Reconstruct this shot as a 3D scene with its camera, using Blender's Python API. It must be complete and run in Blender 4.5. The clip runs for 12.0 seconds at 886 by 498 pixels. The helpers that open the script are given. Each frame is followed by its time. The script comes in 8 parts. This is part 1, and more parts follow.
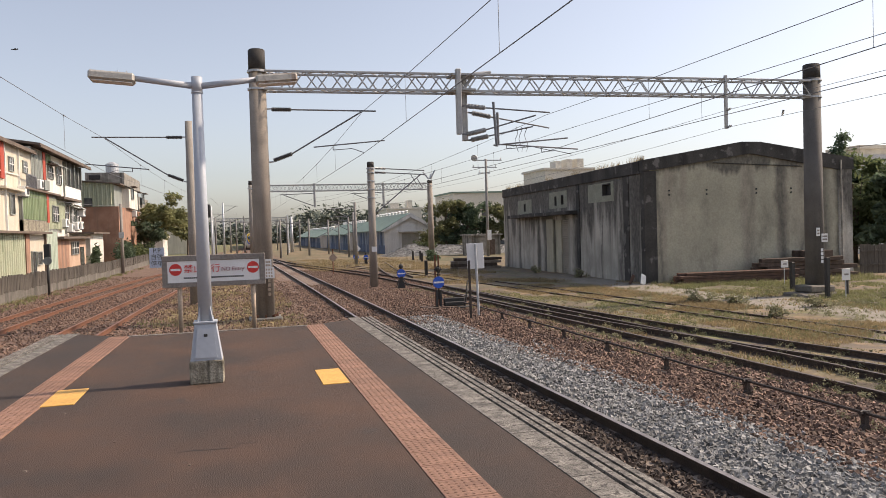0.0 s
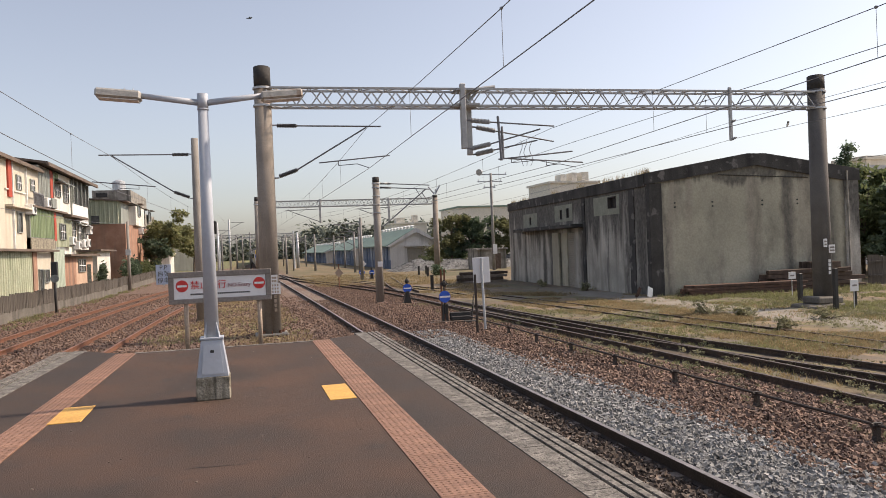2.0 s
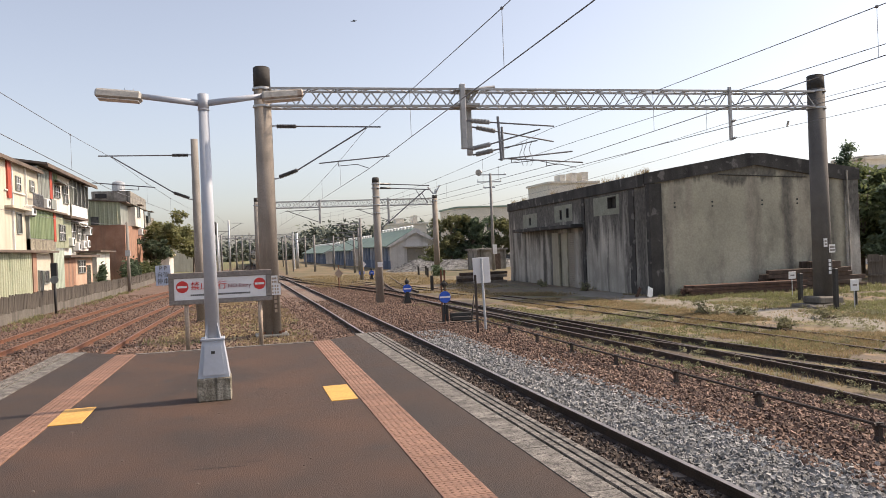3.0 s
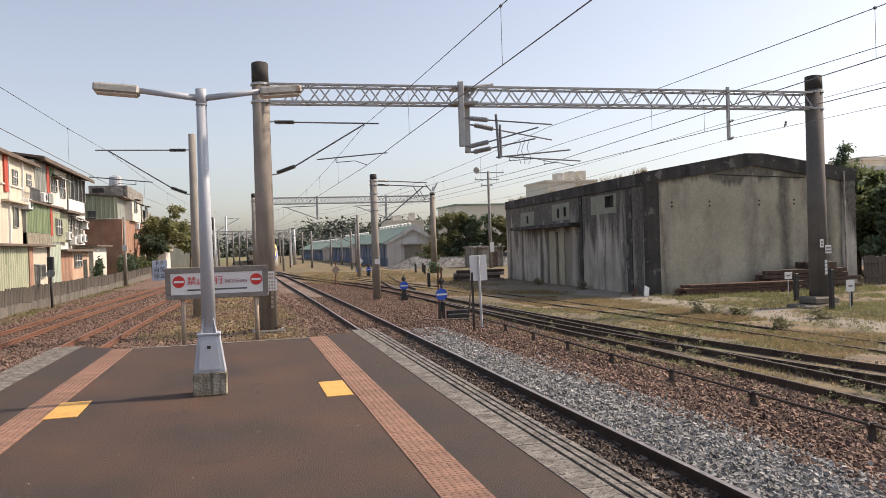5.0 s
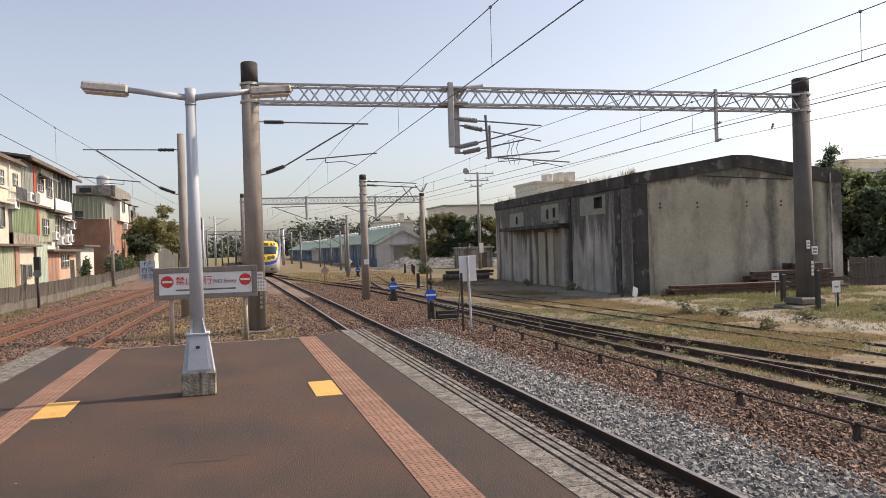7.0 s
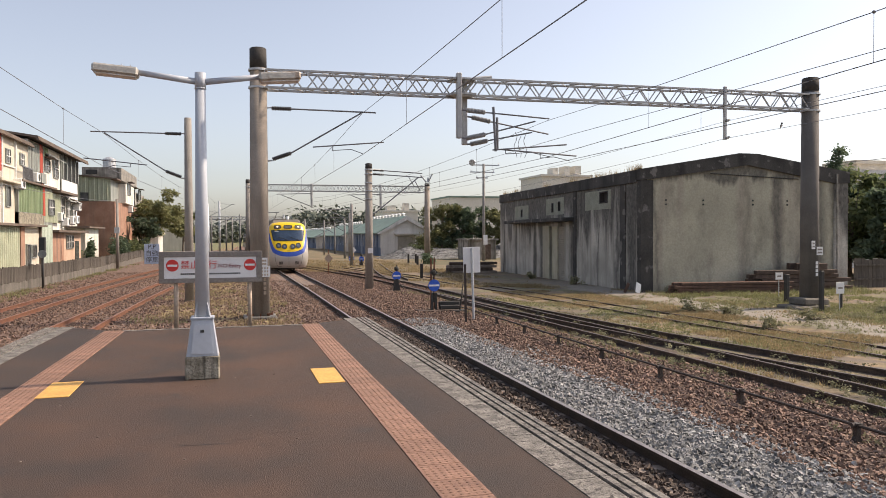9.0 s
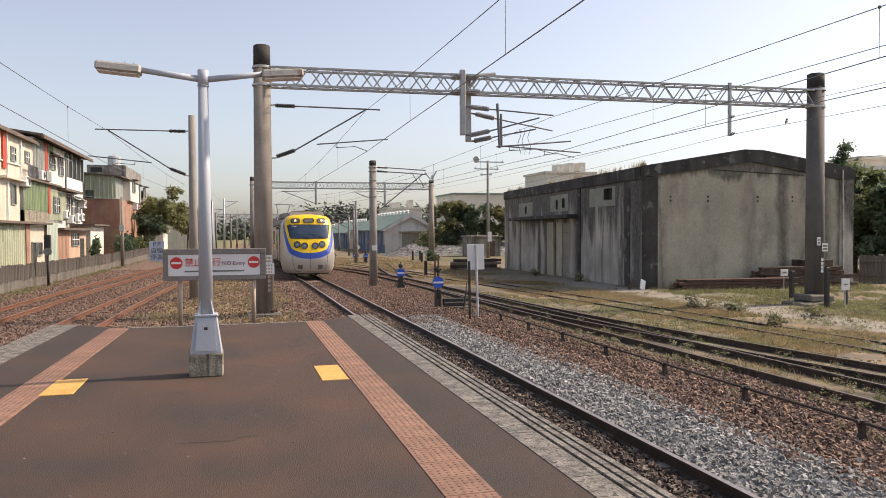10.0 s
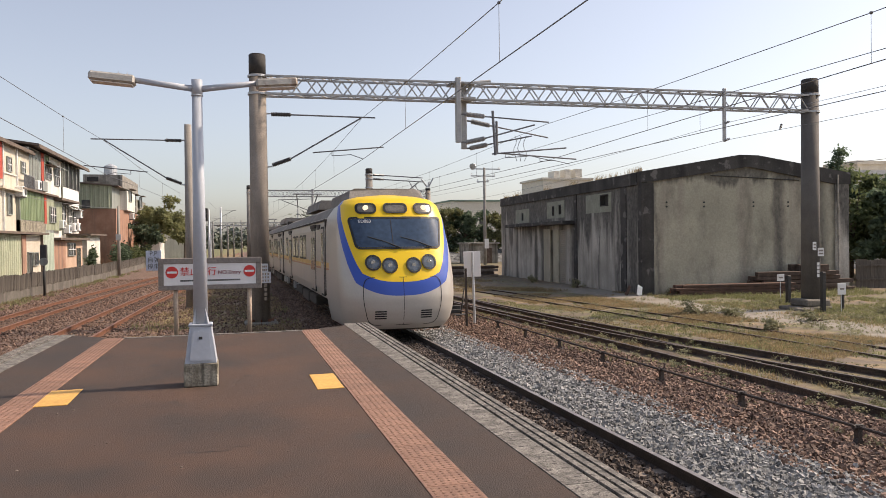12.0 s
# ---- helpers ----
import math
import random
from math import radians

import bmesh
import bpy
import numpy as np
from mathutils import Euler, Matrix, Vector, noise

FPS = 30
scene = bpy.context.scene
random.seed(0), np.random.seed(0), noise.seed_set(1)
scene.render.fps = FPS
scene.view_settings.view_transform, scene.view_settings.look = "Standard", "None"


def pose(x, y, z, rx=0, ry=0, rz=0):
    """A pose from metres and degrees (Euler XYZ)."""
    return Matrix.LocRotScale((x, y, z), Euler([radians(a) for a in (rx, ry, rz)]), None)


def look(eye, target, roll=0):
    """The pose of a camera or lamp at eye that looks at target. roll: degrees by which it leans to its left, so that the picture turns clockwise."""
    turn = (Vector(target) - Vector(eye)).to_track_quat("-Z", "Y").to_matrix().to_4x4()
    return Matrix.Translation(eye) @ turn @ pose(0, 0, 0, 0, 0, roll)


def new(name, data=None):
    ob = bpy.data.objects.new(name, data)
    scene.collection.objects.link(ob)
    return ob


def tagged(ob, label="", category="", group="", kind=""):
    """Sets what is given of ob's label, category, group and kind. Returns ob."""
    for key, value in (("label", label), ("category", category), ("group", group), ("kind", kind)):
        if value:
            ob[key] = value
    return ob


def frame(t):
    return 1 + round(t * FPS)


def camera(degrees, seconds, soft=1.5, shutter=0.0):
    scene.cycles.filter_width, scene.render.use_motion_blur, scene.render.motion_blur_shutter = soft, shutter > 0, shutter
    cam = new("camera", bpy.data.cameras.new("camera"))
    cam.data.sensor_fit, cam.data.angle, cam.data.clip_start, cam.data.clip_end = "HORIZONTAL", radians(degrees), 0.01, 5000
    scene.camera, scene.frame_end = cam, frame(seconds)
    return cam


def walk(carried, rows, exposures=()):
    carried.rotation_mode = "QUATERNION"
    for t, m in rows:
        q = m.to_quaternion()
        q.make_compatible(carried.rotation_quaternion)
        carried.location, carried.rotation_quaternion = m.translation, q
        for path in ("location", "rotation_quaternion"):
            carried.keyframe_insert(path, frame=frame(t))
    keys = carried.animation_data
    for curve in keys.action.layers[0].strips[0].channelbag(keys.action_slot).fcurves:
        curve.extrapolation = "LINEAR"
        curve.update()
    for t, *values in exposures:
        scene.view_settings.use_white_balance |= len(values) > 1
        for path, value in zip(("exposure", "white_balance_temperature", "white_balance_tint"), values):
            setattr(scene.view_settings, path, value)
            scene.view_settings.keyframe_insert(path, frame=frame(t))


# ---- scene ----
cam = camera(61.0, 12.0, soft=0.55)
PATH = [
    (0, (0.008, -0.015, 1.462), (0.542, 1.911, 1.414), -1.7),
    (0.5, (0.007, -0.009, 1.456), (0.538, 1.919, 1.423), -1.8),
    (1, (0.005, 0.002, 1.463), (0.532, 1.931, 1.439), -1.8),
    (1.5, (0.009, -0.013, 1.46), (0.529, 1.919, 1.443), -2.0),
    (2, (0.008, -0.004, 1.456), (0.529, 1.927, 1.447), -2.2),
    (2.5, (0.001, 0.012, 1.454), (0.521, 1.943, 1.447), -2.3),
    (3, (-0.005, 0.017, 1.456), (0.517, 1.947, 1.448), -2.3),
    (5, (-0.002, 0.004, 1.451), (0.527, 1.933, 1.436), -1.8),
    (5.5, (-0.001, -0.003, 1.45), (0.534, 1.924, 1.435), -1.9),
    (6, (0.003, 0.004, 1.45), (0.543, 1.93, 1.435), -1.9),
    (6.5, (0.002, -0.008, 1.445), (0.552, 1.915, 1.43), -1.9),
    (7, (-0.008, -0.019, 1.446), (0.548, 1.902, 1.432), -1.7),
    (9, (-0.03, -0.022, 1.444), (0.516, 1.901, 1.406), -0.2),
    (9.5, (-0.022, -0.02, 1.445), (0.517, 1.905, 1.405), -0.2),
    (10, (-0.016, -0.015, 1.445), (0.519, 1.912, 1.399), -0.3),
    (10.5, (-0.015, -0.007, 1.445), (0.517, 1.92, 1.4), -0.5),
    (11, (-0.014, -0.022, 1.449), (0.52, 1.905, 1.408), -0.6),
    (11.5, (-0.005, -0.032, 1.447), (0.53, 1.894, 1.414), -0.7),
    (12, (0.009, -0.026, 1.45), (0.551, 1.899, 1.423), -0.7),
]
walk(cam, [(t, look(eye, target, roll)) for t, eye, target, roll in PATH], [(0, 0.70, 6850, 14), (2.05, 0.67, 6850, 14), (2.5, 0.84, 6850, 14), (3.2, 0.82, 6850, 14), (5.0, 0.73, 6850, 14), (7.0, 0.73, 6850, 14), (9.5, 0.80, 6850, 14), (12, 0.72, 6850, 14)])

# ---------------------------------------------------------------- light
SUN_ELEV, SUN_AZ = 42.0, 89.0          # degrees; azimuth from +y towards +x
world = bpy.data.worlds.new("sky")
world.use_nodes = True
scene.world = world
wn = world.node_tree.nodes
sky = wn.new("ShaderNodeTexSky")
sky.sky_type, sky.sun_disc = "NISHITA", False
sky.sun_elevation, sky.sun_rotation = radians(SUN_ELEV), radians(SUN_AZ)
sky.dust_density, sky.air_density, sky.ozone_density = 1.9, 1.0, 1.2
wn["Background"].inputs["Strength"].default_value = 0.108
haze = wn.new("ShaderNodeHueSaturation")
haze.inputs["Saturation"].default_value = 0.62
world.node_tree.links.new(sky.outputs[0], haze.inputs["Color"])
veil = wn.new("ShaderNodeMix")          # thin cool haze over the whole sky
veil.data_type, veil.blend_type = "RGBA", "MULTIPLY"
veil.inputs[0].default_value, veil.inputs[7].default_value = 1.0, (0.985, 0.995, 1.025, 1)
world.node_tree.links.new(haze.outputs[0], veil.inputs[6])
world.node_tree.links.new(veil.outputs[2], wn["Background"].inputs["Color"])
sun_data = bpy.data.lights.new("sun", "SUN")
sun_data.energy, sun_data.angle, sun_data.color = 3.0, radians(3.0), (1.0, 0.86, 0.70)
sun = new("sun", sun_data)
_e, _a = radians(SUN_ELEV), radians(SUN_AZ)
_d = Vector((math.sin(_a) * math.cos(_e), math.cos(_a) * math.cos(_e), math.sin(_e)))
sun.matrix_world = look(_d * 100, (0, 0, 0))


# ---------------------------------------------------------------- materials
def mat(name, a, b, scale=2.0, fine=30.0, rough=0.75, metal=0.0, bump=0.25, streak=None, spots=None, vary=0.0, stretch=(1, 1, 1), grain=0.25, run=1.6):
    """A surface of two colours mixed by a coarse noise, broken up by a fine one.
    streak: colour of stains that run down; spots: (colour, scale, threshold) of patches; vary: change from piece to piece."""
    m = bpy.data.materials.new(name)
    m.use_nodes = True
    nt = m.node_tree
    n, l = nt.nodes, nt.links
    bs = n["Principled BSDF"]
    tc = n.new("ShaderNodeTexCoord")
    mp = n.new("ShaderNodeMapping")
    mp.inputs["Scale"].default_value = stretch
    l.new(tc.outputs["Object"], mp.inputs[0])

    def tex(s, detail, mapping=mp):
        t = n.new("ShaderNodeTexNoise")
        t.inputs["Scale"].default_value, t.inputs["Detail"].default_value = s, detail
        l.new(mapping.outputs[0], t.inputs["Vector"])
        return t

    def ramp(src, lo, hi):
        r = n.new("ShaderNodeMapRange")
        r.inputs[1].default_value, r.inputs[2].default_value = lo, hi
        l.new(src, r.inputs[0])
        return r.outputs[0]

    def mix(fac, c1, c2, mode="MIX"):
        x = n.new("ShaderNodeMix")
        x.data_type, x.blend_type = "RGBA", mode
        for sock, v in ((x.inputs[0], fac), (x.inputs[6], c1), (x.inputs[7], c2)):
            if isinstance(v, (int, float)):
                sock.default_value = v
            elif isinstance(v, tuple):
                sock.default_value = (*v, 1)
            else:
                l.new(v, sock)
        return x.outputs[2]

    coarse, small = tex(scale, 6), tex(fine, 4)
    col = mix(ramp(coarse.outputs[0], 0.35, 0.65), a, b)
    if spots:
        c, s, th = spots
        col = mix(ramp(tex(s, 5).outputs[0], th, th + 0.06), col, c)
    if streak:
        mp2 = n.new("ShaderNodeMapping")
        mp2.inputs["Scale"].default_value = (1, 1, 0.07)
        l.new(tc.outputs["Object"], mp2.inputs[0])
        col = mix(ramp(tex(run, 6, mp2).outputs[0], 0.48, 0.72), col, streak)
    g = n.new("ShaderNodeMapRange")
    g.inputs[1].default_value, g.inputs[2].default_value, g.inputs[3].default_value, g.inputs[4].default_value = 0.25, 0.75, 1 - grain, 1 + 0.85 * grain
    l.new(small.outputs[0], g.inputs[0])
    gc = n.new("ShaderNodeCombineColor")
    for i in range(3):
        l.new(g.outputs[0], gc.inputs[i])
    col = mix(1.0, col, gc.outputs[0], "MULTIPLY")
    if vary:
        oi = n.new("ShaderNodeObjectInfo")
        ge = n.new("ShaderNodeNewGeometry")
        ad = n.new("ShaderNodeMath")
        ad.operation = "ADD"
        l.new(oi.outputs["Random"], ad.inputs[0])
        l.new(ge.outputs["Random Per Island"], ad.inputs[1])
        vr = n.new("ShaderNodeMapRange")
        vr.inputs[1].default_value, vr.inputs[2].default_value, vr.inputs[3].default_value, vr.inputs[4].default_value = 0, 2, 1 - vary, 1 + vary
        l.new(ad.outputs[0], vr.inputs[0])
        vc = n.new("ShaderNodeCombineColor")
        for i in range(3):
            l.new(vr.outputs[0], vc.inputs[i])
        col = mix(1.0, col, vc.outputs[0], "MULTIPLY")
    l.new(col, bs.inputs["Base Color"])
    rr = n.new("ShaderNodeMapRange")
    rr.inputs[3].default_value, rr.inputs[4].default_value = max(0.02, rough - 0.12), min(1, rough + 0.12)
    l.new(coarse.outputs[0], rr.inputs[0])
    l.new(rr.outputs[0], bs.inputs["Roughness"])
    bs.inputs["Metallic"].default_value = metal
    if bump:
        bp = n.new("ShaderNodeBump")
        bp.inputs["Strength"].default_value, bp.inputs["Distance"].default_value = bump, 0.02
        l.new(small.outputs[0], bp.inputs["Height"])
        l.new(bp.outputs[0], bs.inputs["Normal"])
    return m


def glow(name, c, strength):
    m = mat(name, c, c, bump=0)
    bs = m.node_tree.nodes["Principled BSDF"]
    bs.inputs["Emission Color"].default_value, bs.inputs["Emission Strength"].default_value = (*c, 1), strength
    return m


M = dict(
    asphalt=mat("platform_asphalt", (0.046, 0.031, 0.023), (0.091, 0.050, 0.032), 0.9, 120, 0.85, bump=0.45, spots=((0.048, 0.034, 0.027), 2.6, 0.64), grain=0.9),
    grey_asphalt=mat("edge_asphalt", (0.040, 0.029, 0.023), (0.066, 0.042, 0.030), 1.2, 120, 0.85, bump=0.45, grain=0.9),
    coping=mat("coping_stone", (0.095, 0.085, 0.074), (0.26, 0.24, 0.21), 7, 60, 0.85, bump=0.6, spots=((0.07, 0.062, 0.055), 22, 0.56), grain=0.45),
    groove=mat("groove_rubber", (0.02, 0.02, 0.02), (0.03, 0.03, 0.028), 5, 50, 0.8),
    tactile=mat("tactile_tile", (0.19, 0.103, 0.070), (0.255, 0.145, 0.100), 5, 40, 0.8, vary=0.3),
    yellow=mat("yellow_panel", (0.74, 0.42, 0.10), (0.66, 0.36, 0.09), 3, 40, 0.6, bump=0.1),
    rust=mat("rail_rust", (0.13, 0.055, 0.03), (0.21, 0.09, 0.05), 6, 60, 0.8, 0.0, 0.4),
    darksteel=mat("rail_dark", (0.030, 0.022, 0.018), (0.055, 0.04, 0.032), 6, 60, 0.7, 0.0, 0.4),
    yardsteel=mat("yard_rail", (0.045, 0.031, 0.024), (0.095, 0.064, 0.046), 5, 30, 0.85, 0.0, 0.5, grain=0.5),
    polished=mat("rail_head", (0.24, 0.21, 0.19), (0.34, 0.31, 0.29), 10, 90, 0.42, 0.6, 0.05),
    rusthead=mat("rail_head_rust", (0.26, 0.125, 0.078), (0.20, 0.088, 0.053), 10, 90, 0.55, 0.2, 0.1),
    sleeper=mat("sleeper_concrete", (0.20, 0.16, 0.13), (0.29, 0.24, 0.2), 4, 40, 0.9, vary=0.2),
    timber=mat("sleeper_timber", (0.07, 0.048, 0.036), (0.12, 0.085, 0.065), 4, 40, 0.9, vary=0.3),
    stone_grey=mat("ballast_grey", (0.13, 0.131, 0.126), (0.31, 0.307, 0.295), 8, 60, 0.95, vary=0.95),
    stone_brown=mat("ballast_brown", (0.13, 0.082, 0.06), (0.295, 0.197, 0.147), 8, 60, 0.9, vary=0.9),
    stone_dark=mat("ballast_dark", (0.045, 0.036, 0.03), (0.125, 0.096, 0.078), 8, 60, 0.95, vary=0.9),
    bed=mat("ballast_bed", (0.05, 0.034, 0.027), (0.095, 0.062, 0.046), 3.0, 16, 0.95, bump=1.0, spots=((0.27, 0.19, 0.145), 22, 0.55), grain=0.6),
    galv=mat("galvanised_steel", (0.42, 0.44, 0.46), (0.52, 0.54, 0.56), 3, 40, 0.5, 0.35, 0.05),
    truss=mat("truss_steel", (0.36, 0.36, 0.36), (0.46, 0.46, 0.45), 3, 40, 0.55, 0.3, 0.05),
    lampgrey=mat("lamp_paint", (0.40, 0.43, 0.48), (0.44, 0.47, 0.52), 2, 30, 0.5, 0.0, 0.0, grain=0.05),
    fixture=mat("lamp_housing", (0.36, 0.34, 0.30), (0.46, 0.44, 0.40), 3, 30, 0.5, 0.2, 0.05, spots=((0.25, 0.2, 0.16), 6, 0.62)),
    concrete=mat("weathered_concrete", (0.20, 0.185, 0.16), (0.36, 0.34, 0.30), 2, 30, 0.9, bump=0.5, streak=(0.06, 0.055, 0.045)),
    mossy=mat("mossy_concrete", (0.16, 0.14, 0.10), (0.42, 0.38, 0.30), 7, 40, 0.9, bump=0.8, streak=(0.028, 0.025, 0.017), run=13.0, grain=0.4),
    greypillar=mat("grey_pillar", (0.095, 0.087, 0.082), (0.14, 0.13, 0.12), 1.2, 30, 0.85, bump=0.25, streak=(0.075, 0.07, 0.066)),
    polegrey=mat("pole_concrete", (0.235, 0.214, 0.19), (0.32, 0.292, 0.26), 1.2, 30, 0.85, bump=0.2, streak=(0.2, 0.175, 0.15)),
    yardhead=mat("rail_head_dark", (0.085, 0.062, 0.05), (0.13, 0.10, 0.085), 10, 90, 0.5, 0.3, 0.1),
    pillar=mat("pillar_concrete", (0.235, 0.20, 0.165), (0.33, 0.285, 0.24), 1.2, 30, 0.85, bump=0.25, streak=(0.13, 0.105, 0.085)),
    darkpillar=mat("pillar_cap", (0.035, 0.032, 0.03), (0.06, 0.055, 0.05), 4, 30, 0.9),
    white=mat("white_paint", (0.72, 0.72, 0.70), (0.80, 0.80, 0.78), 2, 30, 0.55, bump=0.05),
    board=mat("board_white", (0.72, 0.71, 0.70), (0.80, 0.79, 0.78), 1.5, 40, 0.5, bump=0.0, grain=0.05),
    red=mat("sign_red", (0.60, 0.035, 0.03), (0.66, 0.05, 0.04), 4, 30, 0.5, bump=0.02),
    darkred=mat("sign_dark_red", (0.20, 0.03, 0.04), (0.24, 0.04, 0.05), 4, 30, 0.5, bump=0.02),
    black=mat("black_paint", (0.02, 0.02, 0.02), (0.035, 0.033, 0.03), 4, 30, 0.6, bump=0.1),
    signframe=mat("sign_frame", (0.21, 0.185, 0.165), (0.27, 0.24, 0.215), 4, 30, 0.6, 0.2, 0.1),
    signpost=mat("sign_post", (0.36, 0.28, 0.21), (0.42, 0.33, 0.25), 5, 30, 0.6, 0.1, 0.1),
    blue=mat("sign_blue", (0.02, 0.09, 0.50), (0.03, 0.12, 0.58), 5, 30, 0.5, bump=0.02),
    palebl=mat("sign_pale_blue", (0.42, 0.52, 0.68), (0.48, 0.58, 0.74), 5, 30, 0.6, bump=0.02),
    wire=mat("overhead_wire", (0.16, 0.16, 0.17), (0.22, 0.22, 0.23), 5, 30, 0.5, 0.5, 0),
    insul=mat("insulator_brown", (0.06, 0.055, 0.055), (0.10, 0.09, 0.085), 5, 30, 0.35, 0.0, 0),
    insulgrey=mat("insulator_grey", (0.28, 0.28, 0.28), (0.36, 0.36, 0.36), 5, 30, 0.4, 0.0, 0),
)


# ---------------------------------------------------------------- mesh helpers
def mesh_of(name, verts, faces, mats, index=None, smooth=False):
    me = bpy.data.meshes.new(name)
    me.from_pydata([tuple(v) for v in verts], [], faces)
    for m in (mats if isinstance(mats, (list, tuple)) else [mats]):
        me.materials.append(m)
    if index is not None:
        me.polygons.foreach_set("material_index", index)
    if smooth:
        me.polygons.foreach_set("use_smooth", [True] * len(me.polygons))
    me.update()
    return me


def part(name, bm, material, parent=None, label="", smooth=False):
    """Links a bmesh as one mesh object under a thing or a part."""
    bmesh.ops.recalc_face_normals(bm, faces=bm.faces)
    me = bpy.data.meshes.new(name)
    bm.to_mesh(me)
    bm.free()
    for m in (material if isinstance(material, (list, tuple)) else [material]):
        me.materials.append(m)
    if smooth:
        for p in me.polygons:
            p.use_smooth = True
    ob = new(name, me)
    if parent is not None:
        ob.parent = parent
    if label:
        ob["label"] = label
    return ob


def raw(name, verts, faces, material, parent=None, label="", smooth=False):
    ob = new(name, mesh_of(name, verts, faces, material, smooth=smooth))
    if parent is not None:
        ob.parent = parent
    if label:
        ob["label"] = label
    return ob


def shared(name, me, m, parent=None):
    ob = new(name, me)
    if parent is not None:
        ob.parent = parent
    ob.matrix_basis = m
    return ob


def thing(name, at=(0, 0, 0), label="", category="", group="", kind="", rz=0):
    ob = new(name)
    ob.matrix_basis = pose(*at, 0, 0, rz)
    ob.empty_display_size = 0.1
    return tagged(ob, label, category, group, kind)


def box(bm, x0, x1, y0, y1, z0, z1, bevel=0.0, m=None):
    r = bmesh.ops.create_cube(bm, size=1)
    vs = r["verts"]
    for v in vs:
        v.co = Vector((x0 + (v.co.x + 0.5) * (x1 - x0), y0 + (v.co.y + 0.5) * (y1 - y0), z0 + (v.co.z + 0.5) * (z1 - z0)))
    if bevel:
        es = list({e for v in vs for e in v.link_edges})
        r = bmesh.ops.bevel(bm, geom=es, offset=bevel, segments=1, affect="EDGES")
        vs = list({v for f in r["faces"] for v in f.verts} | {v for v in vs if v.is_valid})
    if m is not None:
        bmesh.ops.transform(bm, matrix=m, verts=vs)
    return vs


def tube(bm, a, b, r0, r1=None, seg=8):
    """A round bar from a to b."""
    a, b = Vector(a), Vector(b)
    r1 = r0 if r1 is None else r1
    q = (b - a).to_track_quat("Z", "Y").to_matrix().to_4x4()
    m = Matrix.Translation((a + b) / 2) @ q
    return bmesh.ops.create_cone(bm, cap_ends=True, segments=seg, radius1=r0, radius2=r1, depth=(b - a).length, matrix=m)["verts"]


def ball(bm, c, r, sub=1, scale=(1, 1, 1)):
    return bmesh.ops.create_icosphere(bm, subdivisions=sub, radius=r, matrix=Matrix.Translation(c) @ Matrix.Diagonal((*scale, 1)))["verts"]


def prism(bm, outline, d0, d1, axis="y"):
    """Extrudes a 2D outline: (x, z) along y, (x, y) along z, or (y, z) along x."""
    def at(p, d):
        return {"y": (p[0], d, p[1]), "z": (p[0], p[1], d), "x": (d, p[0], p[1])}[axis]
    a = [bm.verts.new(at(p, d0)) for p in outline]
    b = [bm.verts.new(at(p, d1)) for p in outline]
    k = len(outline)
    bm.faces.new(a)
    bm.faces.new(b[::-1])
    for i in range(k):
        bm.faces.new((a[i], b[i], b[(i + 1) % k], a[(i + 1) % k]))


def ring(r, cx=0, cz=0, n=24, a0=0, a1=360, rz=None):
    rz = r if rz is None else rz
    return [(cx + r * math.cos(radians(a0 + (a1 - a0) * i / n)), cz + rz * math.sin(radians(a0 + (a1 - a0) * i / n))) for i in range(n)]


def rounded(x0, x1, z0, z1, r, k=4):
    pts = []
    for cx, cz, a in ((x1 - r, z1 - r, 0), (x0 + r, z1 - r, 90), (x0 + r, z0 + r, 180), (x1 - r, z0 + r, 270)):
        pts += [(cx + r * math.cos(radians(a + 90 * i / k)), cz + r * math.sin(radians(a + 90 * i / k))) for i in range(k + 1)]
    return pts


def strand(name, pts, r, material, parent=None):
    """A wire through points, as one thin five-sided tube."""
    P = [Vector(p) for p in pts]
    vs, fs = [], []
    for i, p in enumerate(P):
        d = (P[min(i + 1, len(P) - 1)] - P[max(i - 1, 0)]).normalized()
        u = d.cross(Vector((0, 0, 1)) if abs(d.z) < 0.9 else Vector((1, 0, 0))).normalized()
        w = d.cross(u)
        vs += [p + u * r * math.cos(1.2566 * k) + w * r * math.sin(1.2566 * k) for k in range(5)]
    for i in range(len(P) - 1):
        for k in range(5):
            fs.append((i * 5 + k, i * 5 + (k + 1) % 5, i * 5 + 5 + (k + 1) % 5, i * 5 + 5 + k))
    return raw(name, vs, fs, material, parent)


def letters(name, text, size, material, parent, m, label="", depth=0.004):
    cu = bpy.data.curves.new(name, "FONT")
    cu.body, cu.size, cu.align_x, cu.align_y, cu.extrude = text, size, "CENTER", "CENTER", depth
    cu.resolution_u = 3
    tmp = new(name, cu)
    dg = bpy.context.evaluated_depsgraph_get()
    me = bpy.data.meshes.new_from_object(tmp.evaluated_get(dg))
    bpy.data.objects.remove(tmp)
    me.materials.clear()
    me.materials.append(material)
    ob = new(name, me)
    ob.parent = parent
    ob.matrix_basis = m
    if label:
        ob["label"] = label
    return ob


UPRIGHT = pose(0, 0, 0, 90, 0, 0)      # text in the xz plane that faces -y
RNG = random.Random(5)


# ---------------------------------------------------------------- ground
def base_z(x):
    return -1.07 - 0.15 * min(1, max(0, (x - 5) / 7))


def ground_z(x, y):
    return base_z(x) - 0.005 * min(max(0, y - 15), 85)


def rail_z(y):
    return -0.92 - 0.005 * min(max(0, y - 15), 85)


